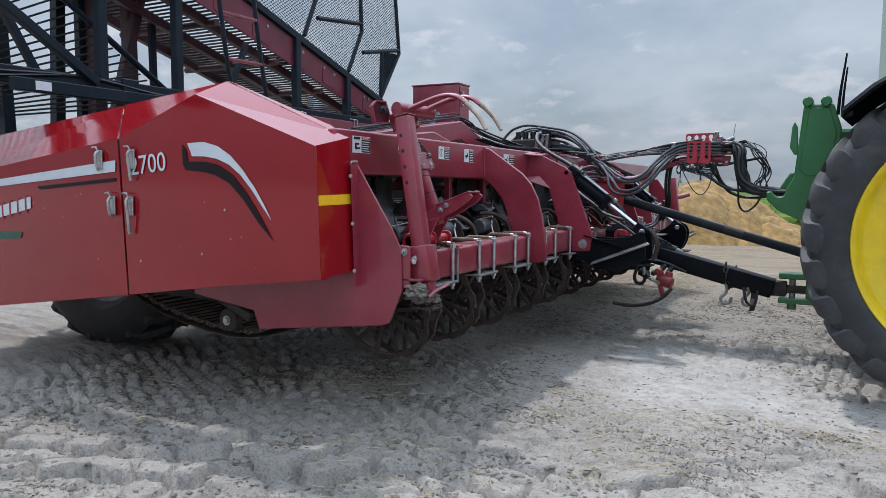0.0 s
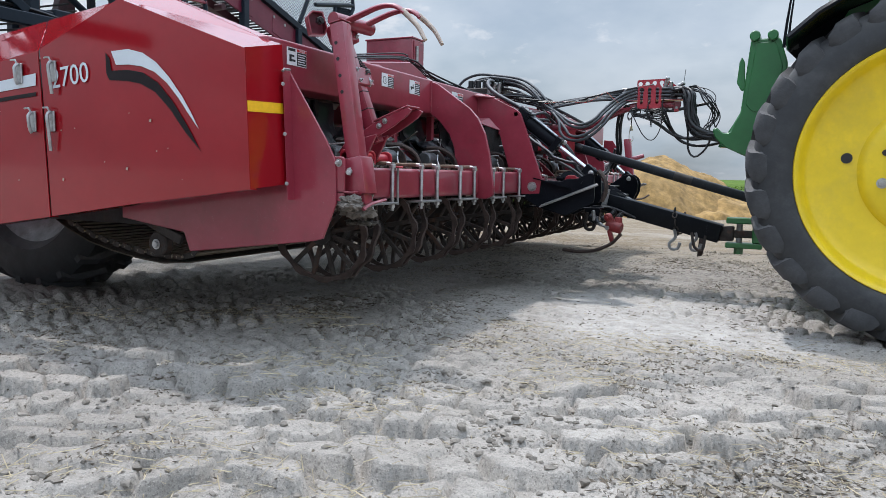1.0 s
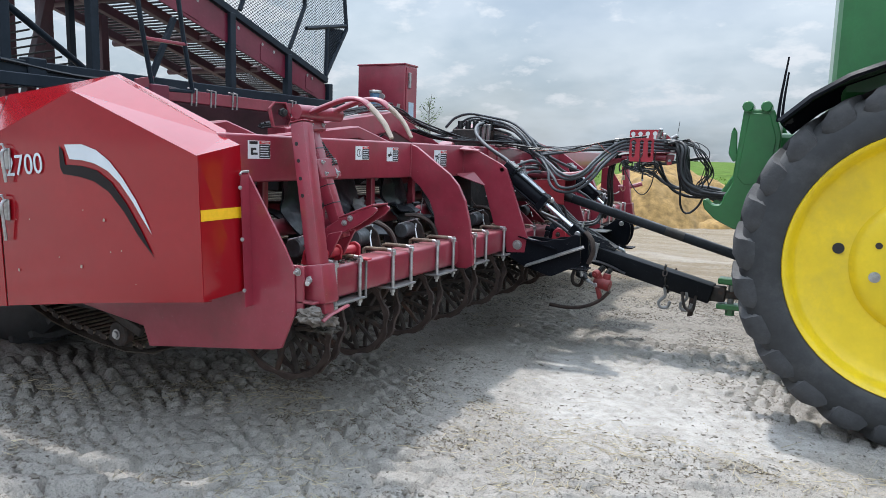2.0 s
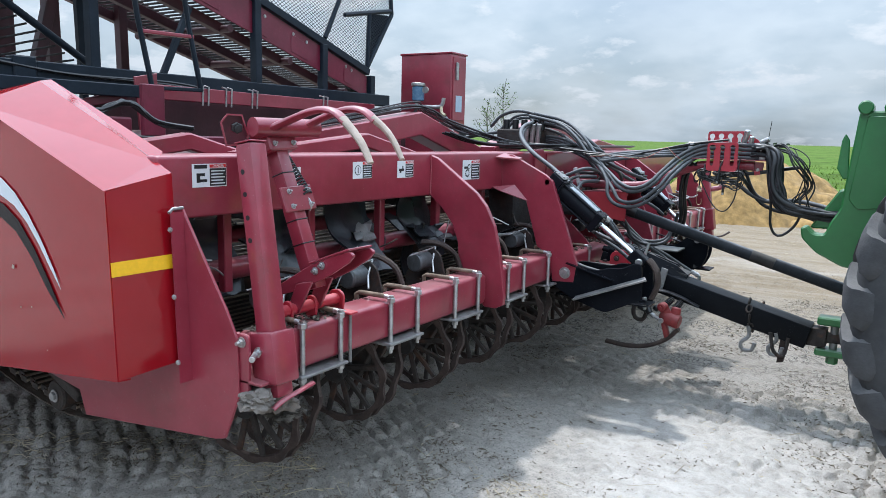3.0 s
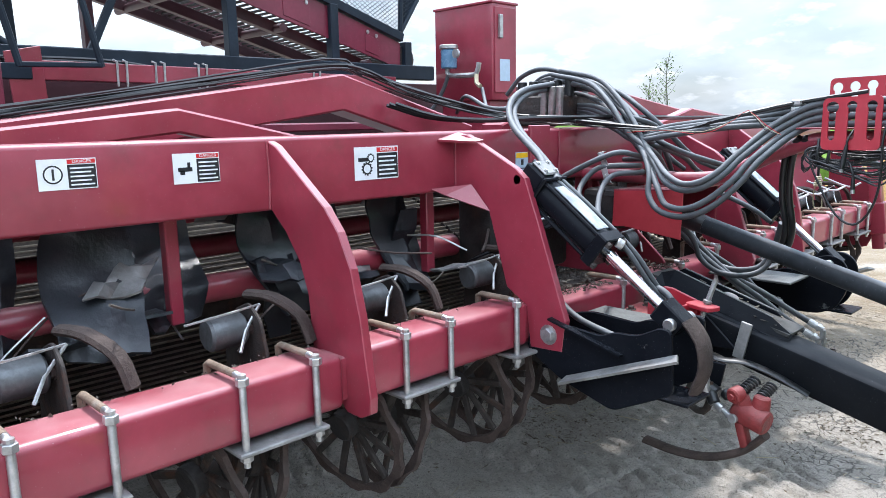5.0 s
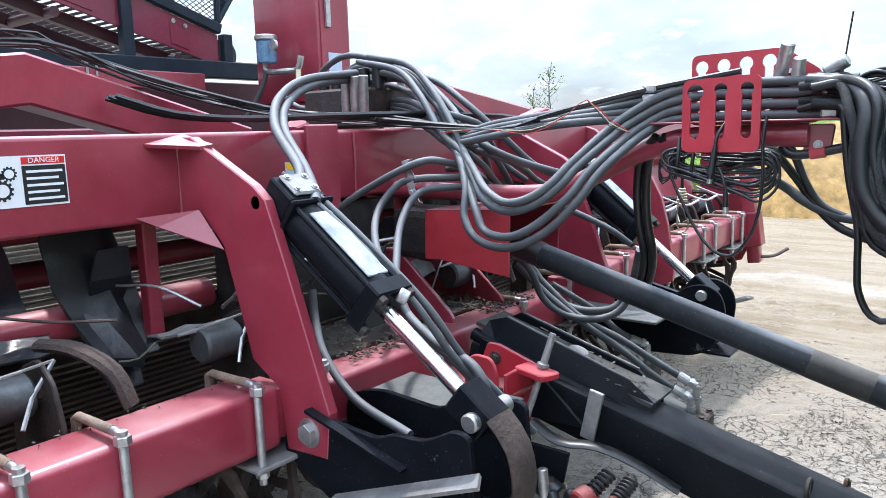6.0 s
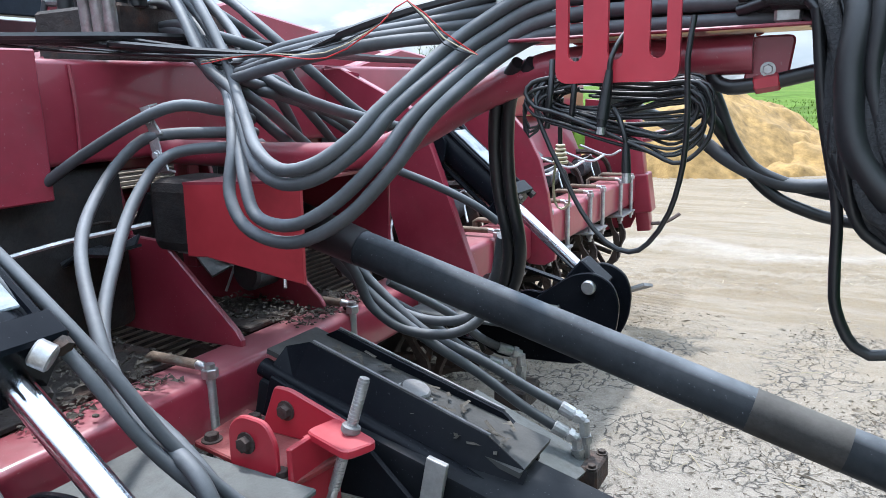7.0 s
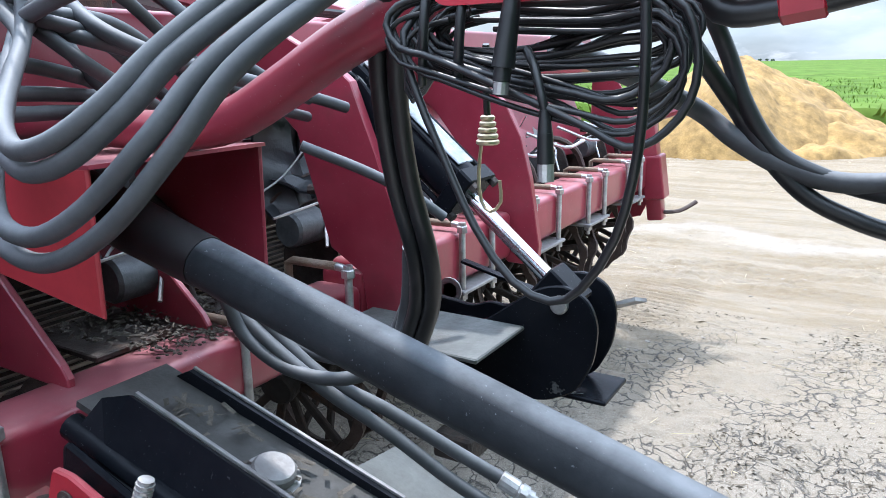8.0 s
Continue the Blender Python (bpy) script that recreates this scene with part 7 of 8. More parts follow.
SK.location = (0.834, 3.208, 1.515)       # it hangs close to the rack
# brass-ended bungee hook
hk = part("hook_cord", tube(B(), [(0.640, 3.46, 1.50), (0.632, 3.475, 1.45), (0.630, 3.482, 1.40)], 0.005, 8), CABLE, HV, "short cord with a brass ferrule and wire hook", True)
b = B()
for q in range(5):
    cyl(b, (0.630, 3.483, 1.404 - 0.0085 * q), (0.630, 3.483, 1.3965 - 0.0085 * q), 0.0105 + 0.0016 * q, n=14, bevel=0.002)
part("ferrule", b, BRASS, hk, "coiled brass ferrule", True)
part("wire_hook", tube(B(), [(0.620, 3.483, 1.365), (0.614, 3.485, 1.320), (0.618, 3.485, 1.280), (0.633, 3.485, 1.265), (0.650, 3.485, 1.280), (0.648, 3.485, 1.312)], 0.0028, 6), BRASS, hk)
for k in range(3):
    hose([(0.70, 3.25, 1.515), (0.675, 3.24, 1.475 - 0.01 * k), (0.69, 3.23, 1.435 - 0.008 * k), (0.715, 3.24, 1.45), (0.72, 3.25, 1.50)], 0.003, CABLE, "spare_cable", 5, "", 0.025, SK)
# dark sleeved bundle that drops to the tractor
SL = [(1.02, 3.30, 1.66), (1.11, 3.27, 1.655), (1.155, 3.23, 1.60), (1.172, 3.20, 1.50), (1.192, 3.19, 1.40), (1.250, 3.18, 1.315), (1.43, 3.17, 1.28), (1.60, 3.16, 1.27)]
for k in range(30):
    r = random.Random(60 + k)
    ox, oy, oz = r.uniform(-0.045, 0.05), r.uniform(-0.06, 0.05), r.uniform(-0.035, 0.04)
    line = [(x + ox * (0.6 + 0.4 * i / 7) + r.uniform(-0.012, 0.012), y + oy + r.uniform(-0.012, 0.012), z + oz * (1 if i < 3 else 0.6) + r.uniform(-0.01, 0.01)) for i, (x, y, z) in enumerate(SL)]
    hose(line, r.choice((0.007, 0.009, 0.012, 0.012, 0.016, 0.021)), (SLEEVE, CABLE, CABLE)[k % 3], "sleeved_hose", 10, "black hose of the bundle dropping to the tractor")
for k in range(9):
    r = random.Random(90 + k)
    hose([(1.05, 3.28, 1.70 - 0.01 * k), (1.15 + r.uniform(0, 0.1), 3.24, 1.70 + r.uniform(-0.03, 0.02)), (1.30 + r.uniform(-0.06, 0.06), 3.18 + r.uniform(-0.05, 0.05), 1.60 + r.uniform(-0.02, 0.02)), (1.385 + r.uniform(-0.07, 0.02), 3.18 + r.uniform(-0.03, 0.03), 1.46), (1.37 + r.uniform(-0.09, 0.02), 3.17, 1.33 + r.uniform(-0.04, 0.03)), (1.42, 3.17, 1.24)], r.choice((0.0035, 0.005, 0.0065)), CABLE, "tractor_cable", 10)
hose([(1.11, 3.20, 1.62), (1.128, 3.20, 1.476), (1.155, 3.20, 1.345), (1.160, 3.20, 1.250), (1.166, 3.20, 1.190), (1.195, 3.20, 1.135), (1.24, 3.20, 1.130), (1.31, 3.19, 1.20), (1.36, 3.18, 1.33)], 0.0085, CABLE, label="black hose hanging in a loop")
hose([(0.72, 3.50, 1.50), (0.81, 3.62, 1.445), (0.874, 3.70, 1.400), (0.930, 3.70, 1.358), (1.004, 3.70, 1.320), (1.070, 3.70, 1.306), (1.145, 3.69, 1.312), (1.25, 3.60, 1.33), (1.42, 3.42, 1.32), (1.60, 3.30, 1.28)], 0.0150, n=14, step=0.012)
hose([(0.87, 3.58, 1.60), (0.889, 3.68, 1.527), (0.908, 3.70, 1.479), (0.936, 3.70, 1.411), (0.979, 3.70, 1.348), (1.040, 3.70, 1.315), (1.123, 3.70, 1.293), (1.25, 3.62, 1.295), (1.42, 3.44, 1.29), (1.60, 3.32, 1.26)], 0.0125, CABLE, n=14, step=0.012)
hose([(0.86, 3.60, 1.52), (0.920, 3.70, 1.410), (0.960, 3.70, 1.352), (1.022, 3.70, 1.288), (1.090, 3.70, 1.255), (1.160, 3.70, 1.238), (1.28, 3.64, 1.240), (1.44, 3.46, 1.26), (1.60, 3.34, 1.24)], 0.0130, CABLE, n=14, step=0.012)
# ---- rear of the harvester: elevator, rails, ladder, guard, cabinet ----
EX, EB = -3.45, -4.85                      # near and far side of the elevator
built_before = set(HV.children)


def top_z(y):
    return 2.42 - 0.305 * (y - 4.93)


def low_z(y):
    return 2.16 - 0.272 * (y - 4.85)


rail = part("catwalk_rail", box(B(), (EX - 0.06, -3.0, 2.035), (EX + 0.05, 5.36, 2.165), 0.008), RAIL, HV, "long blue-black square rail of the frame")
part("rail_plate", box(B(), (EX - 0.055, 0.80, 2.015), (EX + 0.07, 0.97, 2.19), 0.01), RAIL, rail)
for k in range(2):
    hose([(EX + 0.06, -2.0, 2.16 - 0.09 * k), (EX + 0.07, -0.6, 2.10 - 0.05 * k), (EX + 0.06, 0.4, 2.15), (EX + 0.065, 1.2, 2.09), (EX + 0.06, 2.2, 2.07 + 0.02 * k), (EX + 0.04, 2.8, 2.02)], 0.012, CABLE, "wiring_cable", 6, "", 0.1)
for y in (-1.0, 0.64, 1.46, 3.20, 4.18, 5.03):
    b = box(B(), (EX - 0.04, y - 0.042, 2.14), (EX + 0.045, y + 0.042, max(top_z(y) - 0.02, 2.35)), 0.006)
    part("column", b, RAIL, HV, "upright blue-black steel column")
part("column", box(B(), (EX - 0.9, 1.05, 1.5), (EX - 0.82, 1.14, 3.6), 0.006), RAIL, HV)
part("strut", beam(B(), (EX + 0.06, -1.4, 3.3), (EX + 0.06, 0.55, 2.12), 0.07, 0.07), RAIL, HV)
part("strut", beam(B(), (EX - 0.3, -0.4, 3.3), (EX - 0.3, 0.30, 2.12), 0.06, 0.06), RAIL, HV)
part("cross_arm", box(B(), (-3.0, -0.45, 1.93), (-2.93, 1.6, 2.02), 0.006), RAIL, HV)
part("warning_decal", box(B(), (-2.928, -0.30, 1.945), (-2.925, -0.18, 2.005), 0), DECAL, HV)


def strip(x, y0, y1, f0, f1, t):
    """A flat board in the plane x, between two lines z = f(y)."""
    return plate(B(), [(y0, f0(y0)), (y1, f0(y1)), (y1, f1(y1)), (y0, f1(y0))], "x", x, t, 0.002)


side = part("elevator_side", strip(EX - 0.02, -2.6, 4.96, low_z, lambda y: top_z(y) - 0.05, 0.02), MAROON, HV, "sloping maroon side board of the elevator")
part("elevator_side", strip(EB, -2.6, 4.96, low_z, lambda y: top_z(y) - 0.05, 0.02), SHADED_MAROON, HV)
b = B()
beam(b, (EX, 4.98, top_z(4.98)), (EX, -2.6, top_z(-2.6)), 0.07, 0.075, 0.006)
part("top_rail", b, RAIL, side, "black top rail")
for k, y in enumerate((4.70, 3.95, 3.35, 2.75, 2.1, 1.4)):
    w = 0.26 if k % 2 else 0.16
    part("splice_plate", strip(EX, y - w, y, lambda q: low_z(q) + 0.03, lambda q: top_z(q) - 0.12, 0.006), MAROON, side)
    for dy in (-w + 0.03, -0.03):
        part("bolt", hexbolt(B(), (EX + 0.006, y + dy, (low_z(y + dy) + top_z(y + dy)) / 2 + 0.05), (1, 0, 0), 0.012, 0.008), ZINC, side)
sl0 = part("elevator_slat", cyl(B(), (EX - 0.03, 0, 0), (EB + 0.02, 0, 0), 0.011, n=6), GRIME_SHADE, HV, "steel cross rod of the elevator belt")
sl0.location = (0, 4.85, low_z(4.85) + 0.06)
for k in range(1, 118):
    y = 4.85 - 0.062 * k
    twin(sl0, 0, -0.062 * k, low_z(y) - low_z(4.85))
# carriers and pipes under the belt take the shaded copy of the paint
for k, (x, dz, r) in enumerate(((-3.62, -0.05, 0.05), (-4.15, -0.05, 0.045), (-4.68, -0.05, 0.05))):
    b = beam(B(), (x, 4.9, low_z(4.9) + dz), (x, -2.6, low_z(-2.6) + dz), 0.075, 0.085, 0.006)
    part("belt_carrier", b, SHADED_MAROON, HV, "dusty red carrier under the belt")
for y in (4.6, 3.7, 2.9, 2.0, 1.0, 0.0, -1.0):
    part("cross_pipe", cyl(B(), (EX - 0.02, y, low_z(y) - 0.06), (EB, y, low_z(y) - 0.06), 0.035, n=12), SHADED_MAROON, HV, "", True)
for y in (4.9, 3.3, 1.7):
    part("cross_pipe", cyl(B(), (EX - 0.02, y, low_z(y) + 0.16), (EB, y, low_z(y) + 0.16), 0.06, n=14), GRIME_SHADE, HV, "", True)
part("tail_drum", cyl(B(), (EX - 0.01, 5.02, 2.22), (EB, 5.02, 2.22), 0.12, n=20), IRON, HV, "dark tail drum of the elevator", True)
part("belt_underside", plate(B(), [(EX - 0.30, -2.6), (EB + 0.3, -2.6), (EB + 0.3, 1.3), (EX - 0.30, 1.3)], "z", 3.0, 0.01), GRIME_SHADE, HV)
# fanned rods of the turning conveyor, ending on a sloping pipe
for k in range(19):
    f = k / 18
    y, z = 0.45 + 1.38 * f, 2.96 - 0.86 * f
    rise = 0.55 - 0.40 * f
    part("cage_rod", cyl(B(), (-4.35, y - 2.2, z - 2.2 * rise), (-3.93, y, z), 0.0085, n=6), GRIME_SHADE, HV)
part("cage_pipe", tube(B(), [(-3.9, 0.30, 3.06), (-3.9, 1.04, 2.62), (-3.9, 1.75, 2.20), (-3.9, 1.86, 2.10)], 0.030, 10), RAIL, HV, "", True)
for p0, p1, w, mat in (((-4.6, 1.01, 1.3), (-4.6, 1.09, 3.6), 0.10, RAIL), ((-4.2, 1.17, 1.3), (-4.2, 1.17, 3.6), 0.13, SHADED_MAROON), ((-4.2, 1.18, 1.3), (-4.2, 1.74, 3.3), 0.09, SHADED_MAROON), ((-4.3, 1.65, 1.3), (-4.3, 1.63, 3.2), 0.11, SHADED_MAROON), ((-4.2, 1.86, 1.5), (-4.2, 1.83, 2.9), 0.06, RAIL), ((-4.6, 2.55, 1.3), (-4.6, 2.53, 2.9), 0.09, SHADED_MAROON), ((-4.2, 0.30, 1.3), (-4.2, 0.20, 3.4), 0.10, RAIL), ((-4.0, -0.9, 2.0), (-4.0, 0.1, 3.5), 0.08, RAIL)):
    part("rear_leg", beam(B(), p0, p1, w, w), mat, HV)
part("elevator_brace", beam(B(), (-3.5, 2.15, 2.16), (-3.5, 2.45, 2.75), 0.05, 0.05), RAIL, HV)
# added panel, so no bright sky shows below the rail
part("rear_body", box(B(), (-3.30, 1.35, 1.40), (-3.24, mirror_y(-0.1), 1.99), 0.006), SHADED_MAROON, HV, "dark maroon panel added to fill the gap under the rail")
# ladder
lad = part("ladder", tube(B(), [(-3.30, 1.90, 2.02), (-3.30, 1.80, 2.5), (-3.30, 1.66, 3.4)], 0.020, 8, soft=False), RAIL, HV, "narrow steel ladder on the frame", True)
part("ladder_rail", tube(B(), [(-3.30, 2.33, 2.03), (-3.30, 2.23, 2.5), (-3.30, 2.09, 3.4)], 0.020, 8, soft=False), RAIL, lad, "", True)
for z in (2.03, 2.42, 2.80, 3.18):
    f = (z - 2.02) * 0.174
    part("rung", beam(B(), (-3.30, 1.895 - f, z), (-3.30, 2.335 - f, z + 0.01), 0.035, 0.028), RED if z > 2.1 else RAIL, lad)
# red pipe rack under the rail
rb = part("lower_crossbeam", beam(B(), (-3.0, 1.60, 1.985), (-3.0, 4.45, 1.965), 0.11, 0.11), RED, HV, "red square beam with wire clamps")
part("beam_end", plate(B(), [(1.50, 1.62), (1.68, 1.62), (1.66, 2.12), (1.46, 2.08)], "x", -2.96, 0.02), RED, rb)
for y in (2.10, 2.16, 2.35, 2.41, 2.65, 2.71, 3.6, 3.66):
    part("clamp", tube(B(), [(-2.945, y, 1.90), (-2.935, y, 2.05), (-2.99, y, 2.06)], 0.008, 6, soft=False), ZINC, rb)
# guard of expanded metal
b = B()
r0 = 0.0035
poly = [(4.97, 2.46), (5.44, 3.10), (5.32, 3.95), (2.3, 4.45), (2.3, top_z(2.3) + 0.05), (4.9, top_z(4.9) + 0.05)]


def clip_line(p, d):
    """The stretch of a line inside the guard's outline, in (y, z)."""
    ts = []
    for (ax, ay), (bx, by) in zip(poly, poly[1:] + poly[:1]):
        ex, ey = bx - ax, by - ay
        den = d[0] * ey - d[1] * ex
        if abs(den) < 1e-9:
            continue
        t = ((ax - p[0]) * ey - (ay - p[1]) * ex) / den
        u = ((ax - p[0]) * d[1] - (ay - p[1]) * d[0]) / den
        if 0 <= u <= 1:
            ts.append(t)
    return (min(ts), max(ts)) if len(ts) >= 2 else None


for slope in (0.62, -0.62):
    d = (1 / math.hypot(1, slope), slope / math.hypot(1, slope))
    for k in range(170):
        p = (2.2, 0.6 + 0.036 * k) if slope > 0 else (2.2, 2.8 + 0.036 * k)
        c = clip_line(p, d)
        if c:
            q0, q1 = ((p[0] + d[0] * t, p[1] + d[1] * t) for t in c)
            cyl(b, (EX, *q0), (EX, *q1), r0, n=4)
guard = tagged(part("guard_mesh", b, RAIL, HV, "dark expanded-metal guard above the elevator"), kind="stuff")
for a, c in (((4.97, 2.46), (5.44, 3.10)), ((5.44, 3.10), (5.32, 3.95)), ((4.22, 2.70), (4.52, 3.23)), ((4.52, 3.23), (4.46, 4.1)), ((3.35, 2.98), (3.95, 4.2)), ((4.55, 2.98), (5.42, 3.14)), ((3.6, 3.22), (4.5, 3.32)), ((4.97, 2.46), (5.0, 3.06))):
    part("guard_bar", tube(B(), [(EX, *a), (EX, *c)], 0.026, 8, soft=False), RAIL, guard, "", True)
part("guard_corner", plate(B(), [(4.97, 2.44), (5.46, 3.08), (5.30, 3.08), (5.02, 3.05)], "x", EX - 0.012, 0.008), RAIL, guard)

# the elevator's bays are a little shorter than drawn above; the ladder hangs on the lower crossbeam
for ob in HV.children:
    if ob not in built_before:
        ob.location.y, ob.scale.y = 0.95 * ob.location.y + 0.03, 0.95
lad.location, lad.scale.y = (0.52, -0.45, -0.03), 1.0
# control cabinet with filter bowl and fittings
cab = part("control_cabinet", box(B(), (-2.65, 4.40, 1.80), (-2.0, 4.70, 2.55), 0.012, 2), RED, HV, "upright red steel control cabinet with filter bowl", True)
part("cabinet_lid", box(B(), (-2.66, 4.39, 2.545), (-1.99, 4.71, 2.565), 0.004), RED, cab)
part("cabinet_door", box(B(), (-2.0, 4.425, 1.86), (-1.988, 4.675, 2.52), 0.004), RED, cab)
part("latch", box(B(), (-1.988, 4.46, 2.28), (-1.965, 4.50, 2.46), 0.004), ZINC, cab, "grey door latch")
part("label", box(B(), (-1.988, 4.48, 1.95), (-1.985, 4.60, 2.12), 0), DECAL_BLUE, cab, "pale label")
f = part("filter_bowl", cyl(B(), (-2.38, 4.30, 2.02), (-2.38, 4.30, 2.17), 0.065, n=20, bevel=0.01), BLUE_CUP, cab, "blue filter bowl", True)
part("filter_head", cyl(B(), (-2.38, 4.30, 2.17), (-2.38, 4.30, 2.205), 0.075, n=20, bevel=0.006), ZINC, f, "", True)
part("gauge", cyl(B(), (-2.27, 4.28, 2.13), (-2.27, 4.26, 2.13), 0.035, n=16), ZINC, f, "", True)
part("pipe", tube(B(), [(-2.40, 4.30, 2.02), (-2.38, 4.30, 1.97), (-2.20, 4.31, 1.96), (-2.10, 4.32, 1.97), (-2.08, 4.33, 2.05)], 0.020, 8), ZINC, f, "", True)
part("elbow", tube(B(), [(-2.10, 4.32, 1.97), (-2.09, 4.31, 1.90), (-2.04, 4.30, 1.87)], 0.018, 8), BRASS, f, "", True)
hose([(-2.75, 4.36, 1.66), (-2.65, 4.41, 1.78), (-2.57, 4.44, 1.92), (-2.53, 4.45, 2.02)], 0.016)
hose([(-2.19, 4.48, 1.90), (-1.98, 4.3, 1.74), (-1.7, 4.0, 1.70), (-1.3, 3.8, 1.74), (-0.95, 3.65, 1.78)], 0.014)
hose([(-2.45, 4.46, 1.72), (-2.05, 4.15, 1.83), (-1.6, 3.9, 1.74), (-1.2, 3.7, 1.72)], 0.014)
stand = part("cabinet_stand", box(B(), (-2.6, 4.42, 1.40), (-2.05, 4.68, 1.80), 0.01), RED, HV)
for ob in (cab, stand):
    ob.location = (-0.26, 0.27, 0.015)
f.location = (0.11, -0.11, 0.03)

# inner sloping braces behind the beam
crank((0.42, 1.40, 1.98), (1.57, 1.672, 1.545), -0.78, 0.08, 0.085)
crank((-0.22, 0.30, 0.66), (1.58, 1.655, 1.56), -0.95, 0.08, 0.08)
crank((mirror_y(0.42), mirror_y(1.40), mirror_y(1.98)), (1.57, 1.672, 1.545), -0.78, 0.08, 0.085)
trough = part("trough", quad_sheet(B(), [[(-1.75, -0.15, 1.52), (-1.75, 1.2, 1.55)], [(-2.25, -0.1, 1.60), (-2.25, 1.25, 1.62)], [(-2.6, -0.1, 1.66), (-2.6, 1.3, 1.70)]], 0.02), SHADED_MAROON, HV)
part("ridge_bar", beam(B(), (-3.0, 0.72, 1.80), (-3.02, 1.38, 1.945), 0.05, 0.06, 0.006), MAROON, trough)
part("ridge_web", plate(B(), [(0.72, 1.64), (1.38, 1.64), (1.38, 1.92), (0.72, 1.78)], "x", -3.06, 0.01), SHADED_MAROON, trough)
part("side_panel", box(B(), (-2.44, 1.10, 1.66), (-2.40, 1.27, 2.0), 0.006), MAROON, trough)
part("junction_box", box(B(), (-2.28, 0.71, 1.66), (-2.18, 0.87, 1.775), 0.012), MAROON, trough)
for x, y in ((-2.60, 0.655), (-2.72, 0.50)):
    disc = part("transport_wheel", cyl(B(), (x - 0.10, y + 0.02, 1.537), (x, y, 1.537), 0.298, n=40, bevel=0.03), TYRE, HV, "dark worn wheel half hidden behind the beam", True)
    part("wheel_rim", tube(B(), [(x + 0.012, y + 0.235 * math.cos(t * math.pi / 16), 1.537 + 0.235 * math.sin(t * math.pi / 16)) for t in range(33)], 0.018, 6, soft=False), GRIME_SHADE, disc, "", True)
    part("wheel_hub", cyl(B(), (x, y, 1.60), (x + 0.05, y - 0.01, 1.60), 0.12, 0.06, n=18), GRIME_SHADE, disc, "", True)
r = random.Random(88)
for k in range(9):
    j = lambda s=0.018: r.uniform(-s, s)
    hose([(-2.2 + j(), 0.25, 1.82 + j()), (-2.2 + j(), 0.46, 1.81 + j()), (-2.18 + j(), 0.60, 1.795 + j()), (-2.18 + j(), 0.72, 1.825 + j()), (-2.2 + j(), 0.82, 1.86 + j()), (-2.2 + j(), 0.92, 1.84 + j()), (-2.18 + j(), 0.99, 1.775 + j()), (-2.16 + j(), 1.08, 1.735 + j()), (-2.1 + j(), 1.25, 1.72 + j())], r.choice((0.007, 0.010, 0.013)), CABLE, "wiring_cable", 6, "", 0.06, trough)
for k in range(3):
    hose([(-2.2, 0.40 + 0.02 * k, 1.80), (-2.15, 0.56, 1.755 - 0.02 * k), (-2.1, 0.66, 1.70 - 0.03 * k), (-2.0, 0.78, 1.66 - 0.02 * k), (-1.9, 0.95, 1.66)], 0.008, CABLE, "wiring_cable", 6, "", 0.06, trough)
part("top_web_frame", box(B(), (-2.9, 1.3, 1.60), (-2.62, 4.3, 1.66), 0.01), MAROON, HV)

# far end of the bar: second stand and its bracket
b = beam(B(), (0.05, mirror_y(-0.16), 0.62), (-0.05, mirror_y(-0.13), 1.45), 0.085, 0.085, 0.01, up=(1, 0, 0))
fp = part("stand_post", b, RED, HV, "square red parking stand tube at the far end", True)
part("stand_handle", tube(B(), [(-0.12, mirror_y(-0.10), 1.18), (0.05, mirror_y(-0.17), 1.20), (0.16, mirror_y(-0.20), 1.235)], 0.028, 8), RED, fp, "", True)
part("stand_sleeve", beam(B(), (0.045, mirror_y(-0.16), 0.74), (0.012, mirror_y(-0.15), 0.98), 0.115, 0.115, 0.01, up=(1, 0, 0)), RED, fp)
part("stand_skid", tube(B(), [(0.04, mirror_y(-0.16), 0.66), (0.16, mirror_y(-0.2), 0.67), (0.24, mirror_y(-0.25), 0.72)], 0.022, 8, flat=0.5), RUST, fp, "", True)
far_cover = part("far_cover", quad_sheet(B(), [[(-0.55, 5.05, 1.36), (-0.50, 6.60, 1.36)], [(-0.38, 5.05, 1.05), (-0.36, 6.66, 0.98)]], 0.010), RED, HV, "red cover sheet behind the far rows")
for k in range(4):
    y = 5.25 + 0.36 * k
    part("link_rod", tube(B(), [(-0.30, y, 1.17), (-0.16, y + 0.12, 1.10), (-0.12, y + 0.26, 1.12)], 0.008, 6), ZINC, far_cover)

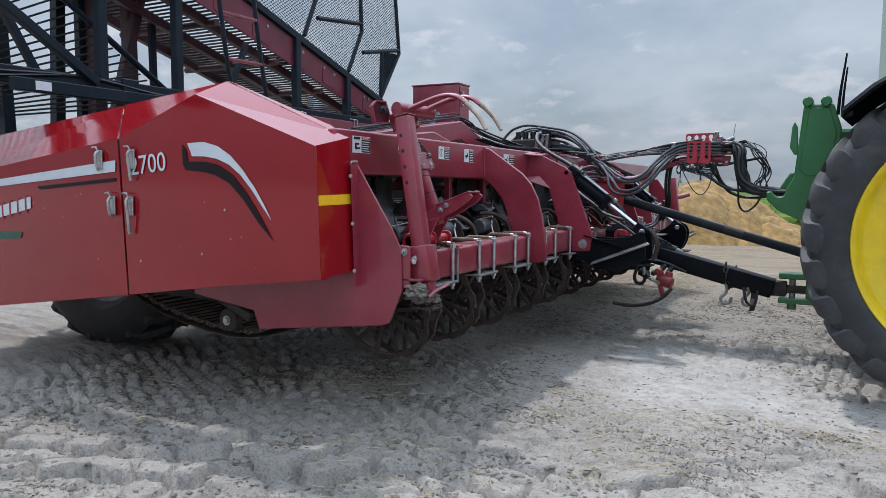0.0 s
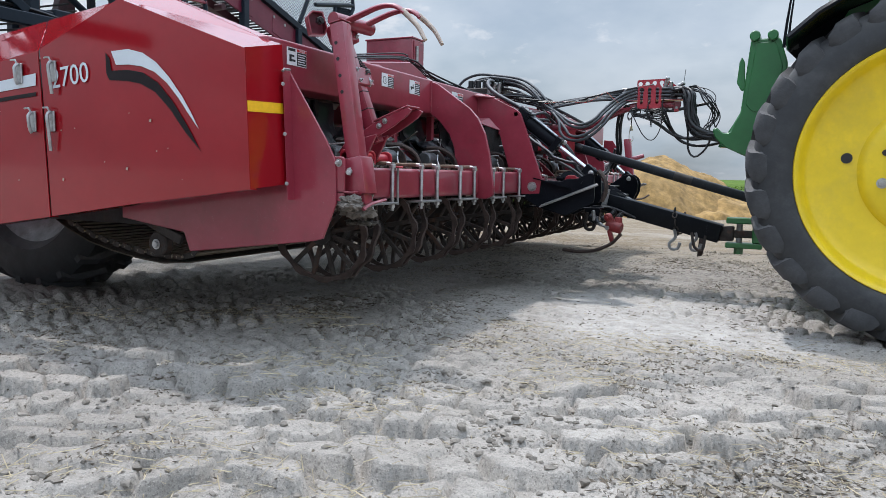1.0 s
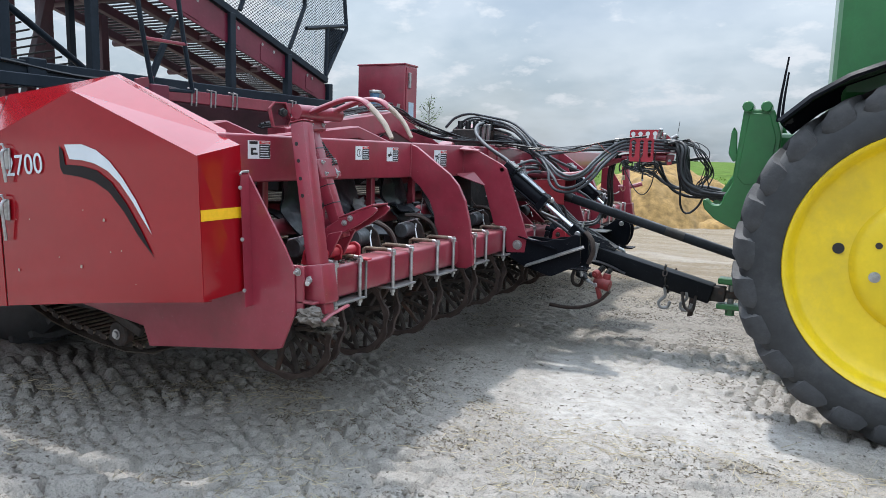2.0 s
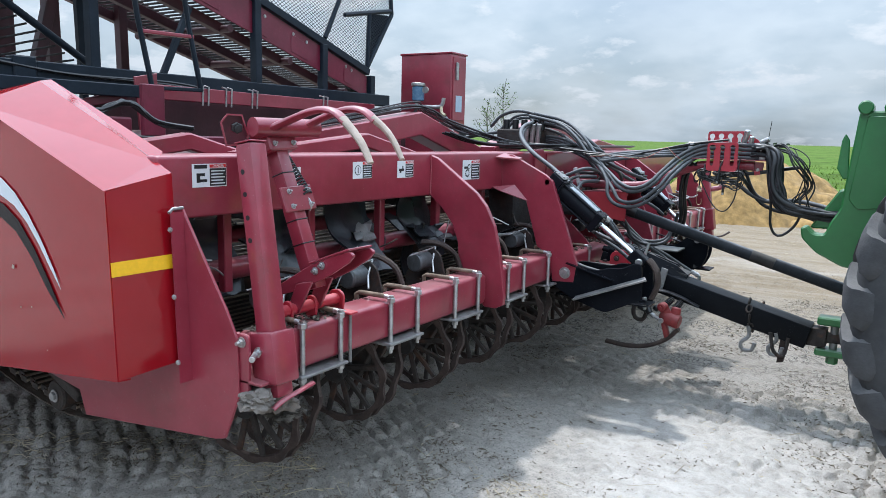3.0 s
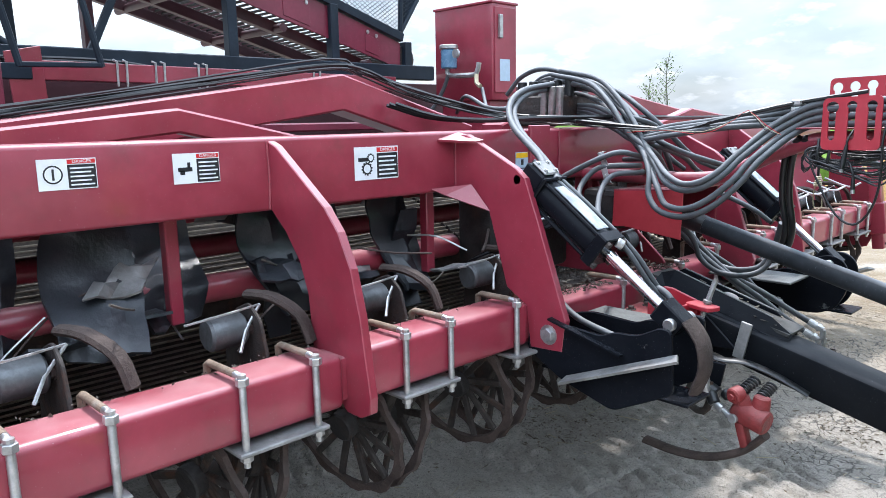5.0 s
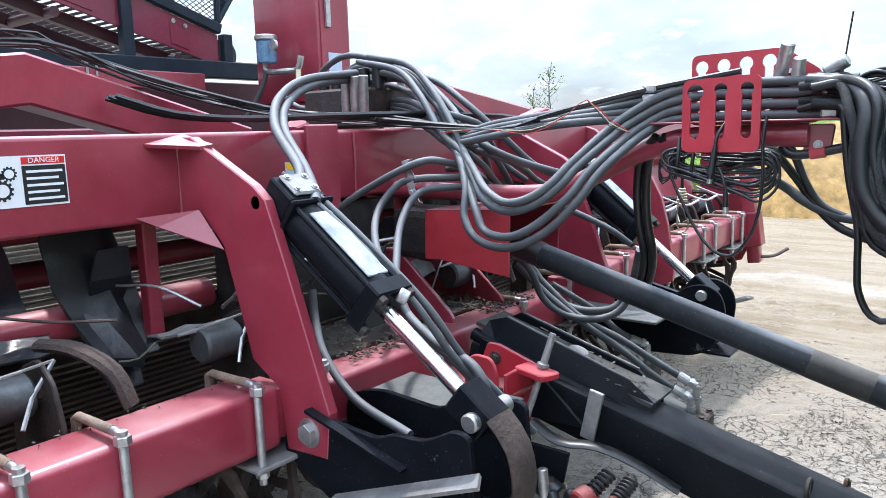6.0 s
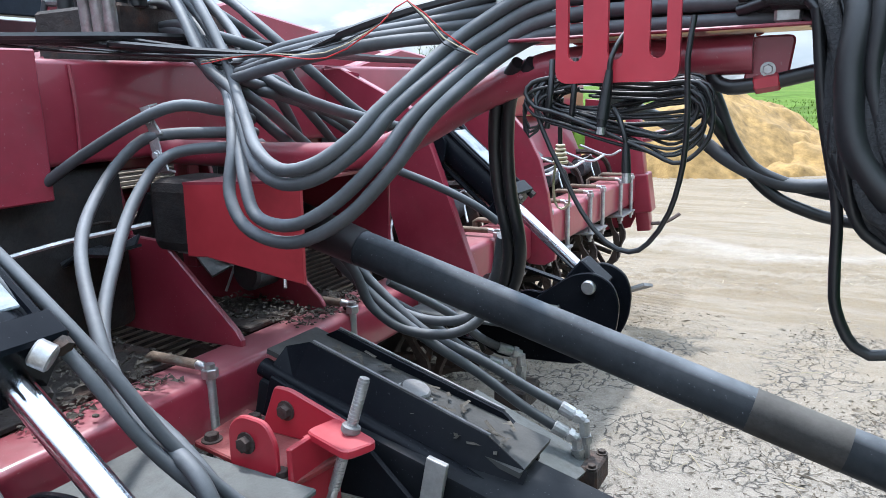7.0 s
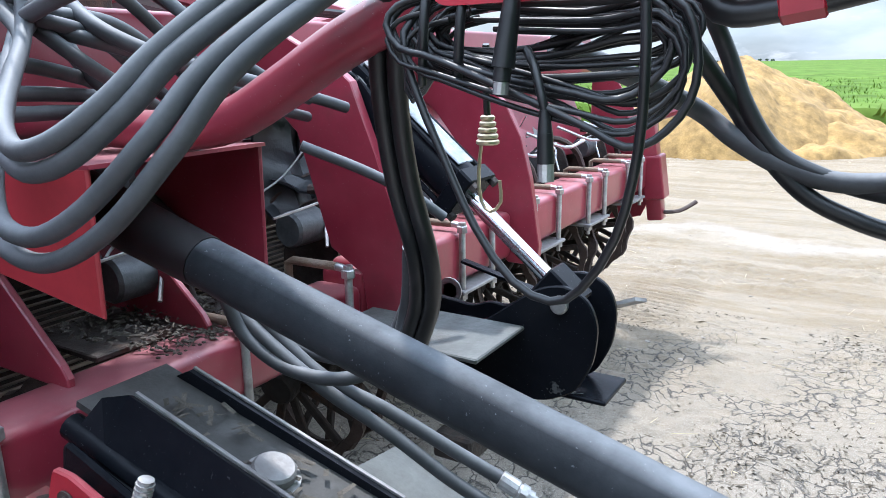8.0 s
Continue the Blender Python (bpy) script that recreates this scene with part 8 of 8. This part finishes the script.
# ---- big carrying wheel behind the hood ----
def carrying_wheel(cx, y0, cz, R, width):
    pr = [(y0 + 0.06, R * 0.60), (y0 - 0.01, R * 0.66), (y0 - 0.03, R * 0.80), (y0, R * 0.90), (y0 + 0.05, R * 0.955), (y0 + width * 0.5, R * 0.97), (y0 + width - 0.05, R * 0.955), (y0 + width, R * 0.90), (y0 + width + 0.02, R * 0.75), (y0 + width - 0.05, R * 0.62)]
    w = part("carrying_wheel", lathe(B(), pr, cx, cz, 72), TYRE, HV, "large dusty lugged tyre under the harvester", True)
    part("wheel_disc", lathe(B(), [(y0 + 0.06, R * 0.61), (y0 + 0.10, R * 0.56), (y0 + 0.18, R * 0.45), (y0 + 0.18, 0.0)], cx, cz, 48), WORN, w, "dusty grey steel wheel disc", True)
    for k in range(22):
        for side_ in (0, 1):
            b = B()
            a = 2 * math.pi * (k + 0.5 * side_) / 22
            prev = None
            for t in (0.0, 0.4, 1.0):
                q = y0 + (0.0 + width * 0.52 * t if side_ == 0 else width - width * 0.52 * t)
                r = R * (0.93 + 0.06 * min(1, t * 2.5))
                aa = a + 0.14 * t
                ring = [b.verts.new((cx + (r + dr) * math.cos(aa + da), q, cz + (r + dr) * math.sin(aa + da))) for da, dr in ((-0.036, -0.07), (-0.028, 0.02), (0.028, 0.02), (0.036, -0.07))]
                if prev:
                    for i in range(3):
                        b.faces.new((prev[i], prev[i + 1], ring[i + 1], ring[i]))
                else:
                    b.faces.new(ring)
                prev = ring
            b.faces.new(prev[::-1])
            part("lug", b, TREAD, w)
    return w


from_y = 0.42
carrying_wheel(-3.30, from_y, 0.925, 0.94, 0.55)
carrying_wheel(-3.30, mirror_y(from_y + 0.55), 0.925, 0.94, 0.55)
# bracket and bearing seen under the hood
br = part("bearing_bracket", beam(B(), (-1.32, -0.22, 0.66), (-1.02, -0.23, 0.55), 0.03, 0.05), IRON, HV, "dark bearing bracket under the hood")
part("bearing", cyl(B(), (-1.20, -0.24, 0.52), (-1.20, -0.18, 0.52), 0.07, n=16, bevel=0.008), IRON, br, "", True)
part("bracket_bolt", hexbolt(B(), (-1.20, -0.245, 0.52), (0, -1, 0), 0.02, 0.015), ZINC, br)
part("side_lamp", cyl(B(), (-4.30, 0.28, 1.93), (-4.28, 0.22, 1.93), 0.06, n=18, bevel=0.01), ORANGE, HV, "round orange marker lamp", True)
# ---- decals and writing ----
FX = -0.3975


def decal(y0, y1, z0, z1, style, label):
    d = part("warning_decal", box(B(), (FX - 0.002, y0, z0), (FX, y1, z1), 0), DECAL, upper_beam, label)
    w, h = y1 - y0, z1 - z0

    def patch(u0, u1, v0, v1, mat, lift=0.0009):
        part("print", box(B(), (FX, y0 + w * u0, z0 + h * v0), (FX + lift, y0 + w * u1, z0 + h * v1), 0), mat, d)

    def dot(u, v, r, mat):
        part("print", cyl(B(), (FX, y0 + w * u, z0 + h * v), (FX + 0.0009, y0 + w * u, z0 + h * v), r, n=18), mat, d)
    patch(0.50, 0.985, 0.04, 0.80, DECAL_BLACK)
    for k in range(5):
        patch(0.54, 0.95 - 0.05 * (k % 2), 0.12 + 0.135 * k, 0.17 + 0.135 * k, DECAL, 0.0014)
    patch(0.50, 0.985, 0.83, 0.97, DECAL_RED)
    m = Matrix.Translation((FX + 0.0016, y0 + w * 0.75, z0 + h * 0.90)) @ Matrix(((0, 0, 1), (1, 0, 0), (0, 1, 0))).to_4x4()
    letters("DANGER", h * 0.15, m, DECAL, d, "lettering", 0.0002)
    if style == "gears":
        for u, v, r in ((0.27, 0.34, 0.022), (0.36, 0.66, 0.015)):
            cy_, cz_ = y0 + w * u, z0 + h * v
            teeth = [(cy_ + r * k_ * math.cos(a_), cz_ + r * k_ * math.sin(a_)) for a_, k_ in ((2 * math.pi * (i_ + o_) / 12, k_) for i_ in range(12) for o_, k_ in ((0.0, 1.16), (0.45, 1.16), (0.55, 0.95), (0.95, 0.95)))]
            part("print", plate(B(), teeth, "x", FX, 0.0009, 0), DECAL_BLACK, d)
            part("print", cyl(B(), (FX + 0.0008, y0 + w * u, z0 + h * v), (FX + 0.0015, y0 + w * u, z0 + h * v), r * 0.7, n=18), DECAL, d)
        patch(0.08, 0.30, 0.56, 0.68, DECAL_BLACK)
    elif style == "bars":
        patch(0.06, 0.42, 0.80, 0.96, DECAL_BLACK)
        patch(0.12, 0.36, 0.48, 0.60, DECAL_BLACK)
        patch(0.20, 0.42, 0.22, 0.34, DECAL_BLACK)
        patch(0.12, 0.22, 0.20, 0.50, DECAL_BLACK)
    elif style == "ring":
        dot(0.25, 0.5, h * 0.30, DECAL_BLACK)
        part("print", cyl(B(), (FX + 0.0008, y0 + w * 0.25, z0 + h * 0.5), (FX + 0.0015, y0 + w * 0.25, z0 + h * 0.5), h * 0.25, n=18), DECAL, d)
        patch(0.23, 0.27, 0.32, 0.68, DECAL_BLACK, 0.0019)
    else:
        patch(0.10, 0.40, 0.40, 0.54, DECAL_BLACK)
        patch(0.14, 0.24, 0.30, 0.44, DECAL_BLACK)
        patch(0.30, 0.36, 0.50, 0.70, DECAL_BLACK)


decal(-0.105, 0.060, 1.490, 1.580, "bars", "white and black warning decal on the beam")
decal(0.847, 0.997, 1.490, 1.573, "ring", "white and black warning decal on the beam")
decal(1.214, 1.362, 1.482, 1.573, "other", "white and black warning decal on the beam")
decal(1.885, 2.090, 1.447, 1.567, "gears", "white danger decal with gear pictogram")
d = part("notice_decal", box(B(), (FX - 0.002, 2.775, 1.395), (FX, 2.862, 1.512), 0), DECAL_BLUE, upper_beam, "pale notice decal with yellow heading")
part("print", box(B(), (FX, 2.779, 1.487), (FX + 0.001, 2.858, 1.509), 0), STRIPE, d)
part("print", box(B(), (FX, 2.812, 1.455), (FX + 0.001, 2.828, 1.48), 0), DECAL_BLACK, d)
for k in range(4):
    part("print", box(B(), (FX, 2.785, 1.402 + 0.012 * k), (FX + 0.001, 2.852, 1.406 + 0.012 * k), 0), DECAL_BLACK, d)
# maker's mark on the beam, as plain bars
mk = part("maker_mark", box(B(), (FX - 0.001, 0.352, 1.522), (FX + 0.0008, 0.482, 1.556), 0), DECAL, upper_beam, "white maker's mark drawn as bars")
part("print", box(B(), (FX - 0.001, 0.36, 1.502), (FX + 0.0008, 0.475, 1.511), 0), DECAL, mk)
b = B()
for k in range(12):
    box(b, (FX - 0.001, 0.375 + 0.0105 * k, 1.462 + 0.004 * abs(k - 5.5) * 0.5), (FX + 0.0008, 0.382 + 0.0105 * k, 1.490 - 0.004 * abs(k - 5.5) * 0.5), 0)
part("print", b, DECAL, mk)
# weld seams and vertical joints on the beam
for y in (1.532, 2.395, 3.085):
    part("weld_seam", tube(B(), [(FX + 0.001, y, 1.38), (FX + 0.001, y + 0.004, 1.50), (FX + 0.001, y, 1.60)], 0.005, 6), RED, upper_beam)

# side hood: swoosh, stripe, numbers, latches
SY = YO - 0.0062


def on_hood(name, outline, mat, parent, label="", lift=0.0):
    return part(name, plate(B(), outline, "y", SY - lift, 0.0012, 0), mat, parent, label)


on_hood("white_swoosh", [(-1.184, 1.532), (-1.06, 1.536), (-0.96, 1.512), (-0.87, 1.462), (-0.786, 1.388), (-0.70, 1.290), (-0.64, 1.205), (-0.598, 1.135), (-0.655, 1.200), (-0.725, 1.285), (-0.80, 1.360), (-0.88, 1.415), (-0.97, 1.447), (-1.06, 1.460), (-1.150, 1.462)], LIGHT_PAINT, front_hood, "white painted swoosh")
on_hood("dark_swoosh", [(-1.225, 1.525), (-1.198, 1.500), (-1.185, 1.435), (-1.06, 1.432), (-0.96, 1.415), (-0.86, 1.362), (-0.76, 1.265), (-0.67, 1.150), (-0.588, 1.030), (-0.685, 1.120), (-0.78, 1.230), (-0.88, 1.318), (-0.98, 1.362), (-1.08, 1.380), (-1.20, 1.388), (-1.222, 1.42)], DARK_PAINT, front_hood, "dark painted swoosh", -0.0006)
m = Matrix.Translation((-1.500, SY - 0.0012, 1.418)) @ Matrix.Rotation(radians(-5.5), 4, "Y") @ Matrix.Rotation(radians(90), 4, "X")
letters("2700", 0.150, m, LIGHT_PAINT, front_hood, "model_number")
on_hood("white_stripe", [(-3.6, 1.255), (-2.926, 1.334), (-1.775, 1.446), (-1.778, 1.381), (-2.93, 1.288), (-3.6, 1.215)], LIGHT_PAINT, rear_hood, "white painted stripe")
on_hood("dark_stripe", [(-2.52, 1.290), (-1.778, 1.345), (-1.778, 1.325), (-2.50, 1.270)], DARK_PAINT, rear_hood, "thin dark stripe")
mk = on_hood("maker_mark", [(-3.2, 1.04), (-2.93, 1.085), (-2.60, 1.150), (-2.60, 1.225), (-2.93, 1.160), (-3.2, 1.12)], LIGHT_PAINT, rear_hood, "white maker's mark drawn as a bar")
for k in range(5):
    x = -2.66 - 0.085 * k
    part("print", plate(B(), [(x, 1.02 + 0.19 * (x + 3.2)), (x + 0.018, 1.02 + 0.19 * (x + 3.2)), (x + 0.018, 1.13 + 0.19 * (x + 3.2)), (x, 1.13 + 0.19 * (x + 3.2))], "y", SY - 0.0016, 0.0012, 0), PANEL_RED, mk)
on_hood("green_mark", rounded([(-3.1, 0.93), (-2.72, 0.955), (-2.70, 0.995), (-3.1, 0.985)], 0.03), DECAL_GREEN, rear_hood, "faded green mark")
r = random.Random(3)
for k in range(16):
    x, z = r.uniform(-2.6, -0.45), r.uniform(0.85, 1.25)
    if k < 3:
        x, z = ((-0.918, 1.179), (-1.579, 0.873), (-1.09, 0.938))[k]
    s = r.uniform(0.002, 0.004) if k > 2 else 0.009
    on_hood("paint_chip", [(x - s, z - s * 0.6), (x + s * 0.4, z - s), (x + s, z + s * 0.5), (x - s * 0.3, z + s)], PALE_TIP, front_hood if x > -1.7 else rear_hood)


def latch(x, z, s, hood_):
    m = Matrix.Translation((x, SY, z))
    l = part("latch", box(B(), (-0.022, -0.012, -0.055), (0.022, 0.0, 0.055), 0.004, 1, m), ZINC, hood_, "zinc over-centre latch")
    part("lever", tube(B(), [m @ Vector(q) for q in ((0.0, -0.014, 0.05), (0.0, -0.035, 0.03), (0.002, -0.03, -0.04), (0.0, -0.018, -0.10 * s))], 0.009, 8), ZINC, l, "", True)
    part("striker", tube(B(), [m @ Vector(q) for q in ((-0.03, -0.006, 0.075), (-0.05, -0.02, 0.072), (-0.005, -0.025, 0.07), (0.0, -0.02, 0.04))], 0.005, 6), ZINC, l)


for x, z, s, h in ((-1.902, 1.45, 0.6, rear_hood), (-1.622, 1.45, 1.2, front_hood), (-1.80, 1.185, 0.6, rear_hood), (-1.645, 1.185, 1.6, front_hood)):
    latch(x, z, s, h)
# ---- straw, chaff and clods on the ground ----
STRAW = material("straw_bits", (0.56, 0.47, 0.31), 0.85, vary=0.25, scale=40, island=0.85)
# clods darkened and crowded in the print gaps to deepen the shade there
CLOD = material("soil_clods", (0.25, 0.222, 0.188), 0.95, vary=0.35, scale=20, bump=0.6, bump_scale=90, island=0.5)


def straw(count, x0, x1, y0, y1, seed, long=0.10):
    r = np.random.default_rng(seed)
    xs, ys_ = r.uniform(x0, x1, count), r.uniform(y0, y1, count)
    keep = value_noise(xs, ys_, 0.55, 17) + 0.45 * value_noise(xs, ys_, 0.2, 18) + 0.35 * r.uniform(-1, 1, count) > 0.32
    xs, ys_ = xs[keep], ys_[keep]
    hs = ground_height(xs, ys_)
    vv, ff = [], []
    for x, y, h in zip(xs, ys_, hs):
        L, a, w = r.exponential(long * 0.35) + 0.012, r.uniform(0, 6.283), r.uniform(0.0007, 0.0019)
        t1, t2 = r.uniform(0.002, 0.010), r.uniform(0.002, 0.020)
        c, s = math.cos(a), math.sin(a)
        n0 = len(vv)
        for u, z in ((-0.5, t1), (0.5, t2)):
            px, py = x + u * L * c, y + u * L * s
            vv += [(px - w * s, py + w * c, h + z), (px + w * s, py - w * c, h + z), (px, py, h + z + w * 1.5)]
        ff += [(n0, n0 + 1, n0 + 4, n0 + 3), (n0 + 1, n0 + 2, n0 + 5, n0 + 4), (n0 + 2, n0, n0 + 3, n0 + 5)]
    m_ = bpy.data.meshes.new("straw")
    m_.from_pydata(vv, [], ff)
    m_.materials.append(STRAW)
    return m_


tagged(new("straw_litter", straw(17000, -2.6, 3.4, -2.4, 1.2, 51, 0.10)), "short pale straw strewn over the soil", "straw", kind="stuff")
tagged(new("straw_litter", straw(6000, -3, 5, 1.2, 15.0, 52, 0.10)), "yellow straw strewn over the yard", "straw", kind="stuff")


def clods(count, x0, x1, y0, y1, seed, big, mat=None):
    r = np.random.default_rng(seed)
    b = B()
    base = []
    for k in range(6):
        t = B()
        bmesh.ops.create_icosphere(t, subdivisions=1, radius=1.0)
        for v in t.verts:
            v.co *= r.uniform(0.55, 1.3)
        base.append(([tuple(v.co) for v in t.verts], [tuple(v.index for v in f.verts) for f in t.faces]))
        t.free()
    xs, ys_ = r.uniform(x0, x1, count), r.uniform(y0, y1, count)
    near, mid, flat = tracks(xs, ys_)
    gap = 1 - np.clip(near * pads(xs, ys_, 0.42, 0.27, 0.165, 31) + mid * pads(xs, ys_, -0.55, 0.16, 0.110, 41), 0, 1)
    keep = r.uniform(0, 1, count) < (0.06 + 0.94 * gap ** 1.5) * (1 - flat) * np.clip(0.5 + 1.2 * value_noise(xs, ys_, 0.6, 77), 0.1, 1) * np.clip(1.0 - 0.45 * (ys_ + 0.2), 0.25, 1)
    xs, ys_ = xs[keep], ys_[keep]
    hs = ground_height(xs, ys_)
    vv, ff = [], []
    for k, (x, y, h) in enumerate(zip(xs, ys_, hs)):
        s = min(big, 0.004 + r.exponential(big * 0.28)) * (1 if y < 0 else 0.75)
        a, f = r.uniform(0, 6.28), r.uniform(0.4, 0.85) * (1 if y < 0 else 0.6)
        c, d = math.cos(a) * s, math.sin(a) * s
        v0, f0 = base[k % 6]
        n0 = len(vv)
        vv += [(x + c * p - d * q, y + d * p * 0.9 + c * q * 0.9, h + s * f * w) for p, q, w in v0]
        ff += [tuple(i + n0 for i in f_) for f_ in f0]
    m_ = bpy.data.meshes.new("clods")
    m_.from_pydata(vv, [], ff)
    m_.materials.append(mat or CLOD)
    return m_


tagged(new("soil_clods", clods(52000, -2.6, 3.4, -2.4, 2.2, 61, 0.021)), "small loose clods of dry soil", "clods", kind="stuff")
tagged(new("soil_clods", clods(9000, -2, 3, 2.2, 9.0, 62, 0.022)), "small loose clods of dry soil", "clods", kind="stuff")
# dark husk litter that also darkens the print gaps like shade
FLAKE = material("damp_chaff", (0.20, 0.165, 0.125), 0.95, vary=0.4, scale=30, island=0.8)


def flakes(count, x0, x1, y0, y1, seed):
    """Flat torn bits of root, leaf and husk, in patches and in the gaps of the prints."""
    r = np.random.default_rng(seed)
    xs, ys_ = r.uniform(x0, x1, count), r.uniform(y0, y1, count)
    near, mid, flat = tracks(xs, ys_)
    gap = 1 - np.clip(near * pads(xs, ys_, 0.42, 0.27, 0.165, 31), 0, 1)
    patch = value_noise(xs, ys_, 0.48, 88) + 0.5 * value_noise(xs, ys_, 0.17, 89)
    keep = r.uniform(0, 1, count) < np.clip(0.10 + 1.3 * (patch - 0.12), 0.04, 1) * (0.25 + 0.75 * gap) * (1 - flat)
    xs, ys_ = xs[keep], ys_[keep]
    hs = ground_height(xs, ys_)
    vv, ff = [], []
    for x, y, h in zip(xs, ys_, hs):
        L, w, a = 0.003 + r.exponential(0.007), r.uniform(0.0015, 0.0045), r.uniform(0, 6.283)
        c, s = math.cos(a), math.sin(a)
        t1, t2, t3 = r.uniform(0.0005, 0.010, 3)
        n0 = len(vv)
        vv += [(x - L * c, y - L * s, h + t1), (x - w * s, y + w * c, h + t2), (x + L * c, y + L * s, h + t3), (x + w * s, y - w * c, h + 0.001)]
        ff += [(n0, n0 + 1, n0 + 3), (n0 + 1, n0 + 2, n0 + 3)]
    m_ = bpy.data.meshes.new("chaff")
    m_.from_pydata(vv, [], ff)
    m_.materials.append(FLAKE)
    return m_


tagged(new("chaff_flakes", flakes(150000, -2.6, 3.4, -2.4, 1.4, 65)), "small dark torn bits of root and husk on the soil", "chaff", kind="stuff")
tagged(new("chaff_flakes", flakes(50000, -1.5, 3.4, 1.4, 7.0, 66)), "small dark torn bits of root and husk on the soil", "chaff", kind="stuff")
# a bare young tree far behind
TWIG = material("bare_bark", (0.13, 0.115, 0.10), 0.9, vary=0.3, scale=8)
for tx, ty, th in ((-20.6, 40.0, 5.4), (-22.6, 41.5, 4.3)):
    r = random.Random(int(th * 10))
    t = thing("tree", "thin sparse young tree beyond the yard", "tree", (tx, ty, 0), group="far trees")
    part("trunk", tube(B(), [(tx, ty, 0), (tx + 0.1, ty, th * 0.4), (tx - 0.05, ty, th * 0.75), (tx + 0.15, ty, th)], 0.07, 6, 0.5, taper=0.2), TWIG, t)
    b, lv = B(), B()
    for k in range(26):
        z = th * r.uniform(0.3, 0.95)
        a, L = r.uniform(0, 6.28), r.uniform(0.5, 1.5) * (1.2 - z / th)
        e = (tx + L * math.cos(a), ty + L * math.sin(a), z + L * 1.1)
        tube(b, [(tx, ty, z), ((tx + e[0]) / 2, (ty + e[1]) / 2, z + L * 0.4), e], 0.018, 4, 0.5, taper=0.3)
        for q in range(9):
            p = Vector((tx, ty, z)).lerp(Vector(e), r.uniform(0.4, 1.05)) + Vector((r.uniform(-0.2, 0.2), r.uniform(-0.2, 0.2), r.uniform(-0.2, 0.2)))
            s = r.uniform(0.03, 0.07)
            d1, d2 = Vector((r.uniform(-1, 1), r.uniform(-1, 1), r.uniform(-1, 1))).normalized() * s, Vector((r.uniform(-1, 1), r.uniform(-1, 1), r.uniform(-1, 1))).normalized() * s
            lv.faces.new([lv.verts.new(p + d1), lv.verts.new(p + d2), lv.verts.new(p - d1), lv.verts.new(p - d2)])
    part("limbs", b, TWIG, t)
    part("crown", lv, LEAF_MAT, t)
